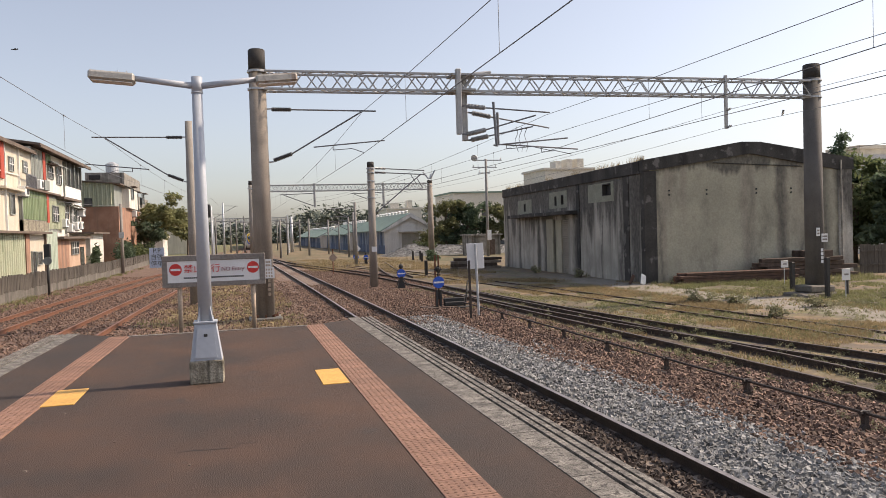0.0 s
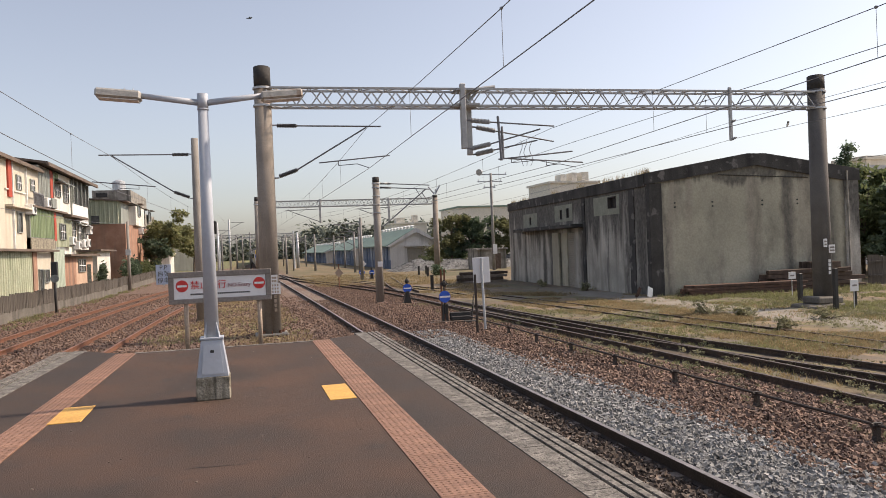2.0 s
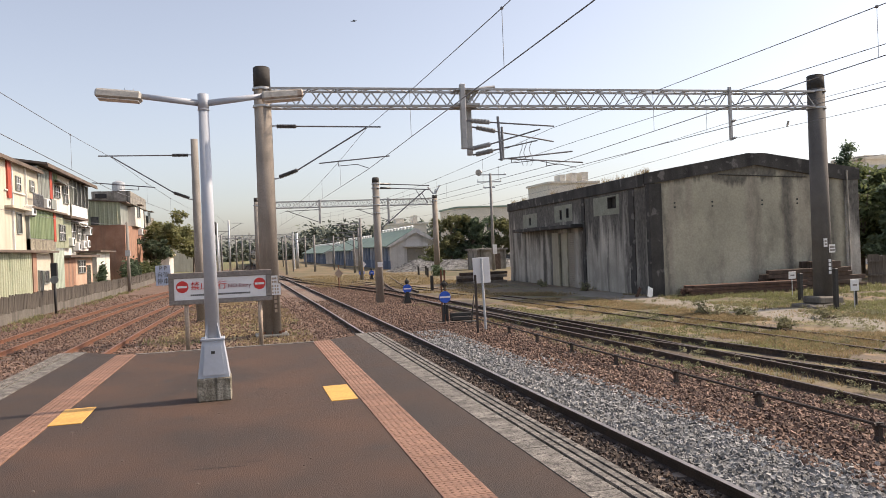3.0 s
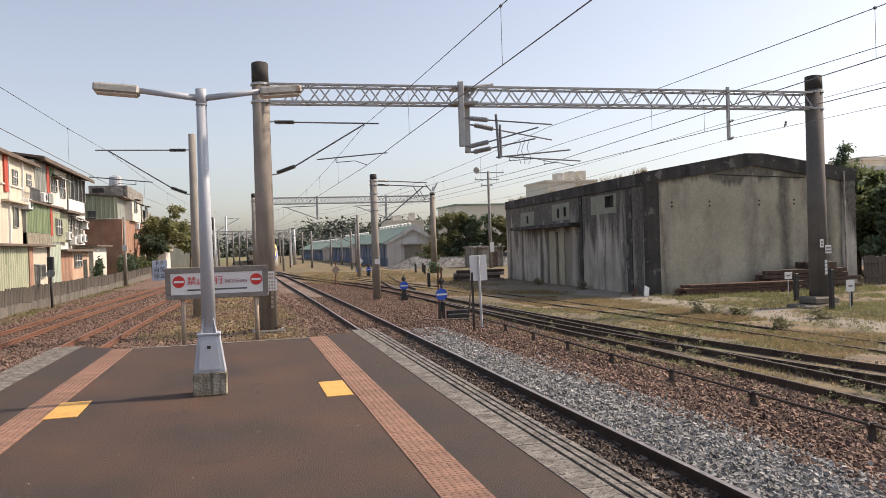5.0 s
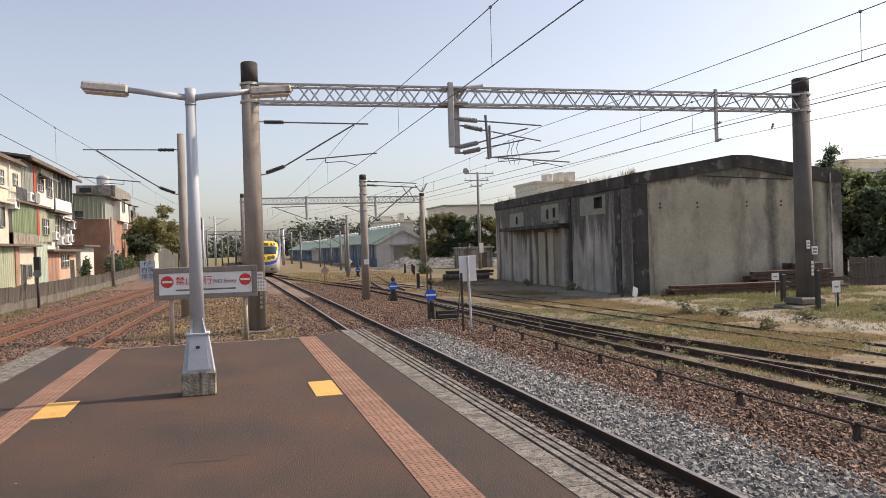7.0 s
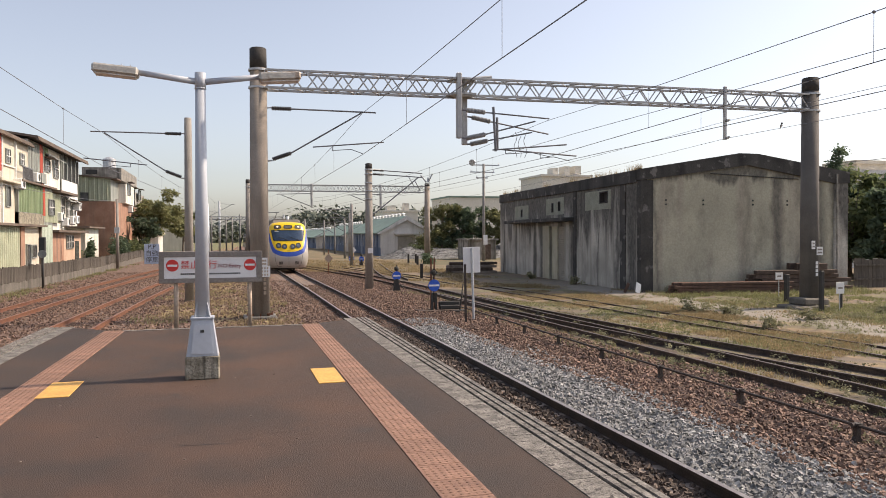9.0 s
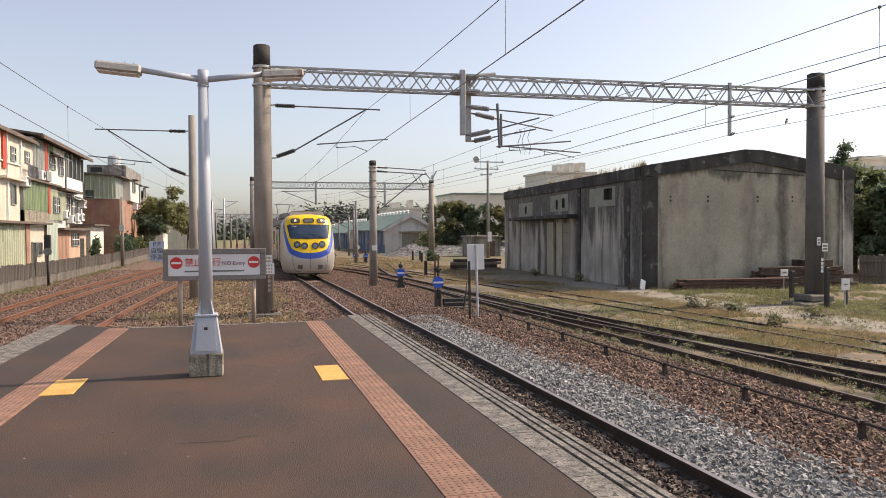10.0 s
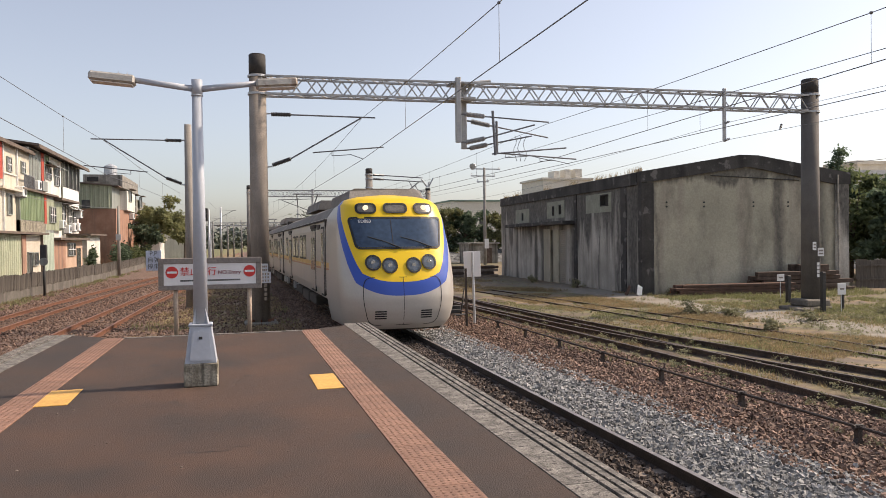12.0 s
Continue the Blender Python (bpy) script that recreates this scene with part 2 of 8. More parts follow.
def ground_material():
    """Brown ballast by the tracks, dry grass with green patches in the yard, a pale gravel lane before the warehouse."""
    m = mat("yard_ground", (0.11, 0.068, 0.05), (0.19, 0.12, 0.086), 1.5, 13, 0.95, bump=1.0, spots=((0.27, 0.185, 0.135), 15, 0.56), grain=0.6)
    nt = m.node_tree
    n, l = nt.nodes, nt.links
    bs = n["Principled BSDF"]
    brown = bs.inputs["Base Color"].links[0].from_socket
    tc = n.new("ShaderNodeTexCoord")
    sep = n.new("ShaderNodeSeparateXYZ")
    l.new(tc.outputs["Object"], sep.inputs[0])

    def noise_at(s, d=5):
        t = n.new("ShaderNodeTexNoise")
        t.inputs["Scale"].default_value, t.inputs["Detail"].default_value = s, d
        l.new(tc.outputs["Object"], t.inputs["Vector"])
        return t.outputs[0]

    def rng(src, a, b, c=0.0, d=1.0):
        r = n.new("ShaderNodeMapRange")
        for i, v in enumerate((a, b, c, d)):
            r.inputs[i + 1].default_value = v
        l.new(src, r.inputs[0])
        return r.outputs[0]

    def op(kind, p, q):
        k = n.new("ShaderNodeMath")
        k.operation = kind
        for i, v in enumerate((p, q)):
            if isinstance(v, (int, float)):
                k.inputs[i].default_value = v
            else:
                l.new(v, k.inputs[i])
        return k.outputs[0]

    def mix(f, p, q):
        x = n.new("ShaderNodeMix")
        x.data_type = "RGBA"
        l.new(f, x.inputs[0])
        for sock, v in ((x.inputs[6], p), (x.inputs[7], q)):
            if isinstance(v, tuple):
                sock.default_value = (*v, 1)
            else:
                l.new(v, sock)
        return x.outputs[2]

    wob = op("MULTIPLY", rng(noise_at(0.25), 0.3, 0.7, -1, 1), 1.6)
    xw = op("ADD", sep.outputs[0], wob)
    dry = mix(rng(noise_at(1.3), 0.35, 0.65), (0.17, 0.122, 0.072), (0.295, 0.206, 0.115))
    green = mix(rng(noise_at(3.0), 0.35, 0.65), (0.12, 0.125, 0.052), (0.2, 0.188, 0.085))
    grass = mix(rng(noise_at(0.35), 0.44, 0.6), dry, green)
    soil = mix(rng(noise_at(2.2, 8), 0.42, 0.58), grass, (0.145, 0.115, 0.085))
    yard = rng(op("SUBTRACT", xw, rng(sep.outputs[1], 24, 40, 0, 1.6)), 7.2, 9.2)
    col = mix(yard, brown, soil)
    # oily dirt between the yard rails
    oil = op("MULTIPLY", op("MULTIPLY", rng(xw, 8.2, 8.9), rng(xw, 11.6, 10.6)), rng(noise_at(1.1, 7), 0.36, 0.56))
    col = mix(op("MULTIPLY", oil, 0.75), col, (0.062, 0.047, 0.037))
    far = rng(sep.outputs[1], 54, 70)
    farx = rng(sep.outputs[0], 4.5, 7.0)
    sand = mix(rng(noise_at(0.3), 0.4, 0.6), (0.21, 0.15, 0.085), (0.12, 0.11, 0.055))
    col = mix(op("MULTIPLY", far, farx), col, sand)
    # pale lane that runs past the warehouse
    lane_x = op("SUBTRACT", op("ADD", sep.outputs[0], op("MULTIPLY", rng(noise_at(0.6), 0.3, 0.7, -1, 1), 0.7)), op("MULTIPLY", sep.outputs[1], 0.02))
    lane = op("MULTIPLY", op("MULTIPLY", rng(lane_x, 15.4, 16.2), rng(lane_x, 17.6, 18.6, 1, 0)), rng(sep.outputs[1], 46, 36))
    pale = mix(rng(noise_at(4.0), 0.35, 0.65), (0.235, 0.21, 0.175), (0.32, 0.29, 0.245))
    col = mix(op("MULTIPLY", lane, 0.85), col, pale)
    # worn verge on the houses' side
    verge = rng(op("ADD", sep.outputs[0], op("MULTIPLY", sep.outputs[1], -0.11)), -19.5, -20.5)
    col = mix(verge, col, green)
    mid = op("MULTIPLY", op("MULTIPLY", rng(xw, -2.4, -1.2), rng(xw, 2.2, 0.6)), rng(noise_at(0.9), 0.38, 0.55))
    straw = mix(rng(noise_at(2.5), 0.4, 0.6), (0.30, 0.22, 0.10), (0.17, 0.14, 0.06))
    col = mix(op("MULTIPLY", mid, rng(sep.outputs[1], 13, 18)), col, straw)
    l.new(col, bs.inputs["Base Color"])
    return m


def build_ground():
    xs = sorted(set([-600, -300, -150, -80, -50, -30, -20] + [x for x in range(-16, 41, 2)] + [5, 12, 50, 80, 150, 300, 600]))
    ys = sorted(set([-120, -60, -30, -10] + list(range(0, 110, 5)) + [130, 160, 200, 300, 500, 900, 1800]))
    vs = [(x, y, ground_z(x, y) + 0.02 * noise.noise(Vector((x * 0.3, y * 0.3, 0)))) for y in ys for x in xs]
    k = len(xs)
    fs = [(j * k + i, j * k + i + 1, (j + 1) * k + i + 1, (j + 1) * k + i) for j in range(len(ys) - 1) for i in range(k - 1)]
    ob = raw("ground", vs, fs, ground_material(), smooth=True)
    tagged(ob, "brown ballast and dry grass of a railway yard", "ground", kind="structure")


build_ground()

# centre lines of the tracks
MAIN_X = 3.85


def main_x(y):
    """The main track bears very slightly away from the platform past its end."""
    return MAIN_X + 0.13 * min(1, max(0, (y - 12) / 20))


def line_points(rows, step=2.0):
    """Points along a smooth line through (x, y) rows."""
    ys = np.array([r[1] for r in rows], float)
    xs = np.array([r[0] for r in rows], float)
    out = []
    y = ys[0]
    while y < ys[-1] + 1e-6:
        acc, wsum = 0.0, 0.0
        reach = max(0.0, min(3.0, y - ys[0], ys[-1] - y))
        for d in (-reach, -reach / 2, 0, reach / 2, reach):
            acc += float(np.interp(y + d, ys, xs))
            wsum += 1
        out.append((acc / wsum, y))
        y += step
    return out


RAIL_PROFILE = [(-0.032, 0), (0.032, 0), (0.034, -0.03), (0.012, -0.045), (0.010, -0.12), (0.06, -0.135), (0.06, -0.15), (-0.06, -0.15), (-0.06, -0.135), (-0.010, -0.12), (-0.012, -0.045), (-0.034, -0.03)]


def rail(name, pts, zf, side_mat, head_mat, parent):
    vs, fs, idx = [], [], []
    k = len(RAIL_PROFILE)
    for x, y in pts:
        z = zf(x, y)
        vs += [(x + a, y, z + b) for a, b in RAIL_PROFILE]
    for j in range(len(pts) - 1):
        for i in range(k):
            fs.append((j * k + i, j * k + (i + 1) % k, (j + 1) * k + (i + 1) % k, (j + 1) * k + i))
            idx.append(1 if i == 0 else 0)
    fs += [tuple(range(k)), tuple(range((len(pts) - 1) * k, len(pts) * k))]
    idx += [0, 0]
    ob = new(name, mesh_of(name, vs, fs, [side_mat, head_mat], idx))
    ob.parent = parent
    return ob


def track(name, label, rows, zf, side_mat, head_mat, sleeper_mat, y_sleepers, sink=0.0, step=2.0):
    t = thing(name, label=label, category="track", kind="structure")
    pts = line_points(rows, step)
    for s in (-0.566, 0.566):
        rail("rail", [(x + s, y) for x, y in pts], zf, side_mat, head_mat, t)
    bm = bmesh.new()
    box(bm, -1.1, 1.1, -0.11, 0.11, -0.2, 0, 0.015)
    for s in (-0.566, 0.566):
        box(bm, s - 0.14, s + 0.14, -0.08, 0.08, -0.01, 0.022)
    me = bpy.data.meshes.new("sleeper")
    bmesh.ops.recalc_face_normals(bm, faces=bm.faces)
    bm.to_mesh(me)
    bm.free()
    me.materials.append(sleeper_mat)
    y = y_sleepers[0]
    xs, ys = [p[0] for p in pts], [p[1] for p in pts]
    while y < y_sleepers[1]:
        x = float(np.interp(y, ys, xs))
        shared("sleeper", me, pose(x, y, zf(x, y) - 0.145 - sink, 0, 0, RNG.uniform(-1.5, 1.5)), t)
        y += 0.62
    return t


def build_tracks():
    mz = lambda x, y: rail_z(y)
    yz = lambda x, y: ground_z(x, y) + 0.13
    track("main_track", "railway track with dark rails on concrete sleepers", [(main_x(y), y) for y in (-40, 10, 12, 16, 20, 24, 28, 32, 100)] + [(MAIN_X + 0.6, 200)], mz, M["darksteel"], M["polished"], M["sleeper"], (-6, 130))
    a = [(-5.9, -40), (-4.4, 9), (-4.16, 16), (-3.95, 25), (-3.65, 33), (-3.2, 41), (-2.4, 53), (-1.0, 70), (1.0, 95), (2.6, 130), (3.4, 200)]
    track("platform_side_track", "rusty railway track beside the platform", a, mz, M["rust"], M["rusthead"], M["timber"], (11, 90))
    b = [(-7.05, -40), (-7.05, 22), (-6.75, 32), (-6.3, 41), (-5.2, 57), (-3.4, 78), (-1.2, 105), (1.0, 140), (2.5, 200)]
    track("outer_track", "rusty railway track beside the fence", b, mz, M["rust"], M["rusthead"], M["timber"], (18, 90))
    c = [(9.45, -30), (9.45, 9), (9.35, 13), (9.25, 17), (9.15, 24), (9.05, 32), (8.9, 41), (8.5, 48), (7.1, 58), (5.6, 69), (4.6, 80), (4.1, 95)]
    track("yard_track", "dark yard track overgrown with weeds", c, yz, M["yardsteel"], M["yardhead"], M["timber"], (5, 60), 0.03)
    d = [(24.0, -25), (16.0, -6), (13.6, 1), (12.1, 6.5), (11.02, 11.26), (10.58, 13.36), (10.02, 17.07), (9.6, 22.0), (9.4, 26), (9.25, 30), (9.05, 36)]
    track("branch_track", "weathered branch track half sunk in grass", d, yz, M["yardsteel"], M["yardhead"], M["timber"], (8, 24), 0.05)
    e = [(15.0, -20), (14.2, 8), (13.9, 13), (13.75, 16), (13.6, 20), (13.2, 30), (12.4, 44), (10.8, 58), (9.2, 68)]
    track("grassy_track", "disused track buried in dry grass", e, lambda x, y: ground_z(x, y) + 0.06, M["yardsteel"], M["yardhead"], M["timber"], (10, 24), 0.08)
    f = [(9.7, 44), (10.3, 49.8), (11.3, 57), (12.5, 65), (13.5, 72)]
    track("siding_track", "dark siding that bears off towards the sheds", f, yz, M["yardsteel"], M["yardhead"], M["timber"], (50, 70), 0.03)
    # bed of the main track, a low bank of stones
    for name, x0, x1, w0, w1, y0, y1, top, m, lab in (
            ("ballast_bed", MAIN_X - 1.25, MAIN_X + 1.15, MAIN_X - 1.6, MAIN_X + 2.3, -40, 160, -0.155, M["bed"], "crushed stone bed under the main track"),):
        vs, fs = [], []
        ys = [y0, 0, 15, 30, 60, 100, y1]
        for y in ys:
            z = rail_z(y)
            vs += [(w0, y, z - 0.28), (x0, y, z + top), (x1, y, z + top), (w1, y, z - 0.28)]
        for j in range(len(ys) - 1):
            for i in range(3):
                fs.append((j * 4 + i, j * 4 + i + 1, j * 4 + i + 5, j * 4 + i + 4))
        tagged(raw(name, vs, fs, m), lab, "ballast", kind="structure")


build_tracks()


# ---------------------------------------------------------------- platform
def build_platform():
    pf = thing("platform", label="asphalt island platform with tactile paving", category="platform", kind="structure")
    bm = bmesh.new()
    prism(bm, [(-2.2, -12), (1.07, -12), (1.07, 12.3), (-1.565, 12.32)], -0.2, 0, "z")
    part("asphalt", bm, M["asphalt"], pf)
    bm = bmesh.new()
    prism(bm, [(1.37, -12), (1.86, -12), (1.86, 12.75), (1.37, 12.45)], -0.2, -0.002, "z")
    part("asphalt", bm, M["grey_asphalt"], pf)
    bm = bmesh.new()
    prism(bm, [(-3.23, -12), (-2.53, -12), (-1.87, 12.45), (-2.41, 12.95)], -0.2, -0.002, "z")
    part("asphalt", bm, M["grey_asphalt"], pf)
    bm = bmesh.new()
    prism(bm, [(-3.5, -12), (2.22, -12), (2.22, 13.0), (1.1, 12.34), (-1.6, 12.36), (-2.7, 13.05)], -1.4, -0.2, "z")
    part("retaining_wall", bm, M["concrete"], pf)
    # coping with anti-slip grooves at both edges
    def lean(bm):
        """The far edge of the platform runs at a slight angle."""
        for v in bm.verts:
            v.co.x += 0.033 * (v.co.y - 12.95)

    for x0, x1, ye, sg in ((1.86, 2.28, 13.0, 1), (-2.41, -2.8, 13.05, -1)):
        y = -6.0
        while y < ye - 0.01:
            y1 = min(y + 1.0, ye)
            bm = bmesh.new()
            xa, xb = (x0, x0 + 0.20 * sg)
            box(bm, min(xa, xb), max(xa, xb), y + 0.004, y1 - 0.004, -0.2, 0.003)
            for i in range(3):
                a = x0 + sg * (0.226 + 0.07 * i)
                b = a + sg * 0.046
                box(bm, min(a, b), max(a, b), y + 0.004, y1 - 0.004, -0.2, 0.006)
            if sg < 0:
                lean(bm)
            part("coping_stone", bm, M["coping"], pf)
            y = y1
        bm = bmesh.new()
        a, b = x0 + sg * 0.2, x0 + sg * 0.41
        box(bm, min(a, b), max(a, b), -6, ye - 0.002, -0.2, -0.03)
        if sg < 0:
            lean(bm)
        part("groove_bed", bm, M["groove"], pf)
    # line of worn pale tiles along the end
    bm = bmesh.new()
    x = -1.6
    while x < 1.0:
        box(bm, x, x + 0.145, 12.2, 12.31, -0.02, 0.004 + RNG.uniform(0, 0.003))
        x += 0.15
    part("edge_line", bm, M["coping"], pf)
    # tactile tiles with raised dots
    bm = bmesh.new()
    box(bm, -0.147, 0.147, -0.147, 0.147, -0.02, 0.004, 0.003)
    for i in range(6):
        for j in range(6):
            v = tube(bm, (-0.115 + 0.046 * i, -0.115 + 0.046 * j, 0.003), (-0.115 + 0.046 * i, -0.115 + 0.046 * j, 0.0068), 0.015, 0.010, 5)
    bmesh.ops.recalc_face_normals(bm, faces=bm.faces)
    me = bpy.data.meshes.new("tactile_tile")
    bm.to_mesh(me)
    bm.free()
    me.materials.append(M["tactile"])
    y = -5.85
    while y < 12.3:
        shared("tactile_tile", me, pose(1.22, y, 0.0 + RNG.uniform(0, 0.002), 0, 0, RNG.uniform(-0.3, 0.3)), pf)
        if y > -6:
            x = -1.835 + 0.027 * (y - 8)
            shared("tactile_tile", me, pose(x, y, 0.0 + RNG.uniform(0, 0.002), 0, 0, -1.5), pf)
        y += 0.3
    bm = bmesh.new()
    box(bm, 1.065, 1.375, -12, 12.42, -0.2, -0.01)
    prism(bm, [(-2.54, -12), (-2.21, -12), (-1.56, 12.32), (-1.875, 12.5)], -0.2, -0.01, "z")
    part("tile_bed", bm, M["grey_asphalt"], pf)
    for x0, x1, y0, y1, sk in ((0.795, 1.055, 7.32, 8.14, 0), (-1.71, -1.43, 7.36, 8.1, 0)):
        bm = bmesh.new()
        box(bm, x0, x1, y0, y1, -0.005, 0.007, 0.003)
        part("yellow_panel", bm, M["yellow"], pf, "plain yellow warning panel")
    # cracks in the asphalt
    bm = bmesh.new()
    for x0, y0, x1 in ((-0.41, 5.40, -0.03), (-0.02, 5.47, 0.10), (0.42, 6.6, 0.6), (-1.3, 10.1, -0.9), (0.1, 11.2, 0.5)):
        p = Vector((x0, y0, 0.002))
        while p.x < x1:
            q = p + Vector((0.05, RNG.uniform(-0.015, 0.02), 0))
            d = Vector((0, RNG.uniform(0.003, 0.007), 0))
            bm.faces.new([bm.verts.new(v) for v in (p - d, q - d, q + d, p + d)])
            p = q
    part("crack", bm, M["groove"], pf)
    # small pits where the surface has crumbled
    bm = bmesh.new()
    for cx, cy, n in ((-0.13, 6.35, 14), (0.55, 5.6, 16), (0.75, 9.3, 12), (-0.9, 9.6, 12), (-0.25, 7.6, 18), (0.2, 4.6, 14)):
        for _ in range(n):
            p = Vector((cx + RNG.gauss(0, 0.12), cy + RNG.gauss(0, 0.16), 0.0015))
            k = RNG.uniform(0.004, 0.012)
            bm.faces.new([bm.verts.new(p + Vector((k * math.cos(a) * 1.4, k * math.sin(a) * RNG.uniform(0.7, 1.3), 0))) for a in (0, 1.2, 2.5, 3.7, 5.0)])
    tagged(part("pits", bm, M["groove"], pf), kind="stuff")
    # crumbs of litter and grit on the asphalt
    bm = bmesh.new()
    for _ in range(60):
        x, y = RNG.uniform(-1.6, 1.0), RNG.uniform(3.2, 12.1)
        k = RNG.uniform(0.003, 0.008)
        ball(bm, (x, y, k * 0.4), k, 1, (1.4, 1, 0.6))
    tagged(part("grit", bm, M["sleeper"], pf), kind="stuff")


build_platform()


def build_platform_lamp():
    lamp = thing("platform_lamp", (-0.30, 8.0, 0), "grey two-armed platform lamp on a stained concrete block", "street lamp")
    bm = bmesh.new()
    box(bm, -0.165, 0.165, -0.15, 0.15, 0, 0.235, 0.012)
    part("plinth", bm, M["mossy"], lamp, "streaked mossy concrete plinth")
    bm = bmesh.new()
    a = [bm.verts.new(v) for v in ((-0.155, -0.14, 0.235), (0.155, -0.14, 0.235), (0.155, 0.14, 0.235), (-0.155, 0.14, 0.235))]
    b = [bm.verts.new(v) for v in ((-0.105, -0.1, 0.60), (0.105, -0.1, 0.60), (0.105, 0.1, 0.60), (-0.105, 0.1, 0.60))]
    bm.faces.new(b)
    for i in range(4):
        bm.faces.new((a[i], a[(i + 1) % 4], b[(i + 1) % 4], b[i]))
    box(bm, -0.115, 0.115, -0.11, 0.11, 0.598, 0.622, 0.004)
    bmesh.ops.bevel(bm, geom=[e for e in bm.edges], offset=0.006, segments=1, affect="EDGES")
    box_part = part("service_box", bm, M["lampgrey"], lamp)
    bm = bmesh.new()
    tl = pose(0, -0.124, 0.41, -6.2, 0, 0)
    a = [(-0.105, -0.15), (0.105, -0.15), (0.08, 0.14), (-0.08, 0.14)]
    prism(bm, a, -0.012, 0.004)
    bmesh.ops.transform(bm, matrix=tl, verts=bm.verts)
    part("cover", bm, M["lampgrey"], box_part)
    bm = bmesh.new()
    box(bm, -0.018, 0.018, -0.018, 0, -0.014, 0.014, 0.002, tl @ pose(0, 0, 0.075))
    part("lock", bm, M["black"], box_part)
    for rz in (0, 90, 180, 270):
        bm = bmesh.new()
        prism(bm, [(0.06, 0.62), (0.11, 0.62), (0.062, 0.80)], -0.005, 0.005)
        bmesh.ops.transform(bm, matrix=pose(0, 0, 0, 0, 0, rz + 45), verts=bm.verts)
        part("gusset", bm, M["lampgrey"], lamp)
    bm = bmesh.new()
    tube(bm, (0, 0, 0.61), (0, 0, 2.93), 0.072, 0.050, 20)
    part("pole", bm, M["lampgrey"], lamp, smooth=True)
    bm = bmesh.new()
    tube(bm, (0, 0, 2.93), (0, 0, 3.09), 0.054, 0.054, 20)
    tube(bm, (0, 0, 2.925), (0, 0, 2.935), 0.058, 0.058, 20)
    part("collar", bm, M["lampgrey"], lamp, smooth=True)
    for s, tip in ((-1, 3.055), (1, 3.075)):
        bm = bmesh.new()
        tube(bm, (0.04 * s, 0, 3.0), (0.62 * s, 0, tip + 0.01), 0.033, 0.028, 14)
        arm = part("arm", bm, M["lampgrey"], lamp, smooth=True)
        bm = bmesh.new()
        box(bm, -0.21, 0.21, -0.09, 0.09, -0.045, 0.045, 0.018)
        for v in bm.verts:
            if v.co.z < 0:
                v.co.y *= 1.12
        mm = pose(0.79 * s, 0, tip + 0.012, 0, -5 if s > 0 else 4, 0)
        bmesh.ops.transform(bm, matrix=mm, verts=bm.verts)
        head = part("lamp_head", bm, M["fixture"], lamp, "grimy metal floodlight housing")
        bm = bmesh.new()
        box(bm, -0.19, 0.19, -0.08, 0.08, -0.055, -0.044, 0.004, mm)
        part("lens", bm, M["white"], head)
        for dx in (-0.05, 0.03):
            bm = bmesh.new()
            tube(bm, mm @ Vector((-s * 0.1 + dx, 0, 0.04)), mm @ Vector((-s * 0.1 + dx, 0, 0.075)), 0.005, 0.005, 6)
            part("stud", bm, M["galv"], head)


build_platform_lamp()


def build_no_entry_sign():
    s = thing("no_entry_sign", (-0.315, 12.72, 0), "white no entry board in a dark frame on two posts", "sign")
    for x in (-0.545, 0.60):
        bm = bmesh.new()
        tube(bm, (x, 0.03, -0.1), (x, 0.03, 0.72), 0.036, 0.036, 12)
        part("post", bm, M["signpost"], s, smooth=True)
    bm = bmesh.new()
    for x0, x1, z0, z1 in ((-0.80, 0.80, 1.10, 1.19), (-0.80, 0.80, 0.68, 0.755), (-0.80, -0.72, 0.755, 1.10), (0.71, 0.80, 0.755, 1.10)):
        box(bm, x0, x1, -0.035, 0.035, z0, z1, 0.006)
    part("frame", bm, M["signframe"], s)
    bm = bmesh.new()
    box(bm, -0.718, 0.708, -0.02, 0.02, 0.757, 1.098)
    board = part("board", bm, M["board"], s)
    for x in (-0.595, 0.605):
        bm = bmesh.new()
        prism(bm, ring(0.095, x, 0.965, 28), -0.025, -0.02)
        part("disc", bm, M["red"], board)
        bm = bmesh.new()
        box(bm, x - 0.075, x + 0.075, -0.029, -0.0255, 0.948, 0.982)
        part("bar", bm, M["white"], board)
    for i, ch in enumerate("禁止通行"):
        letters("lettering", ch, 0.146, M["red"], board, pose(-0.40 + 0.14 * i, -0.024, 0.965) @ UPRIGHT)
    for word, x in (("NO", 0.178), ("Entry", 0.37)):
        letters("lettering", word, 0.090, M["darkred"], board, pose(x, -0.024, 0.95) @ UPRIGHT)
    bm = bmesh.new()
    x = -0.47
    while x < 0.45:
        box(bm, x, x + 0.022, -0.024, -0.02, 0.815, 0.84)
        x += 0.030
    part("small_print", bm, M["black"], board)


build_no_entry_sign()


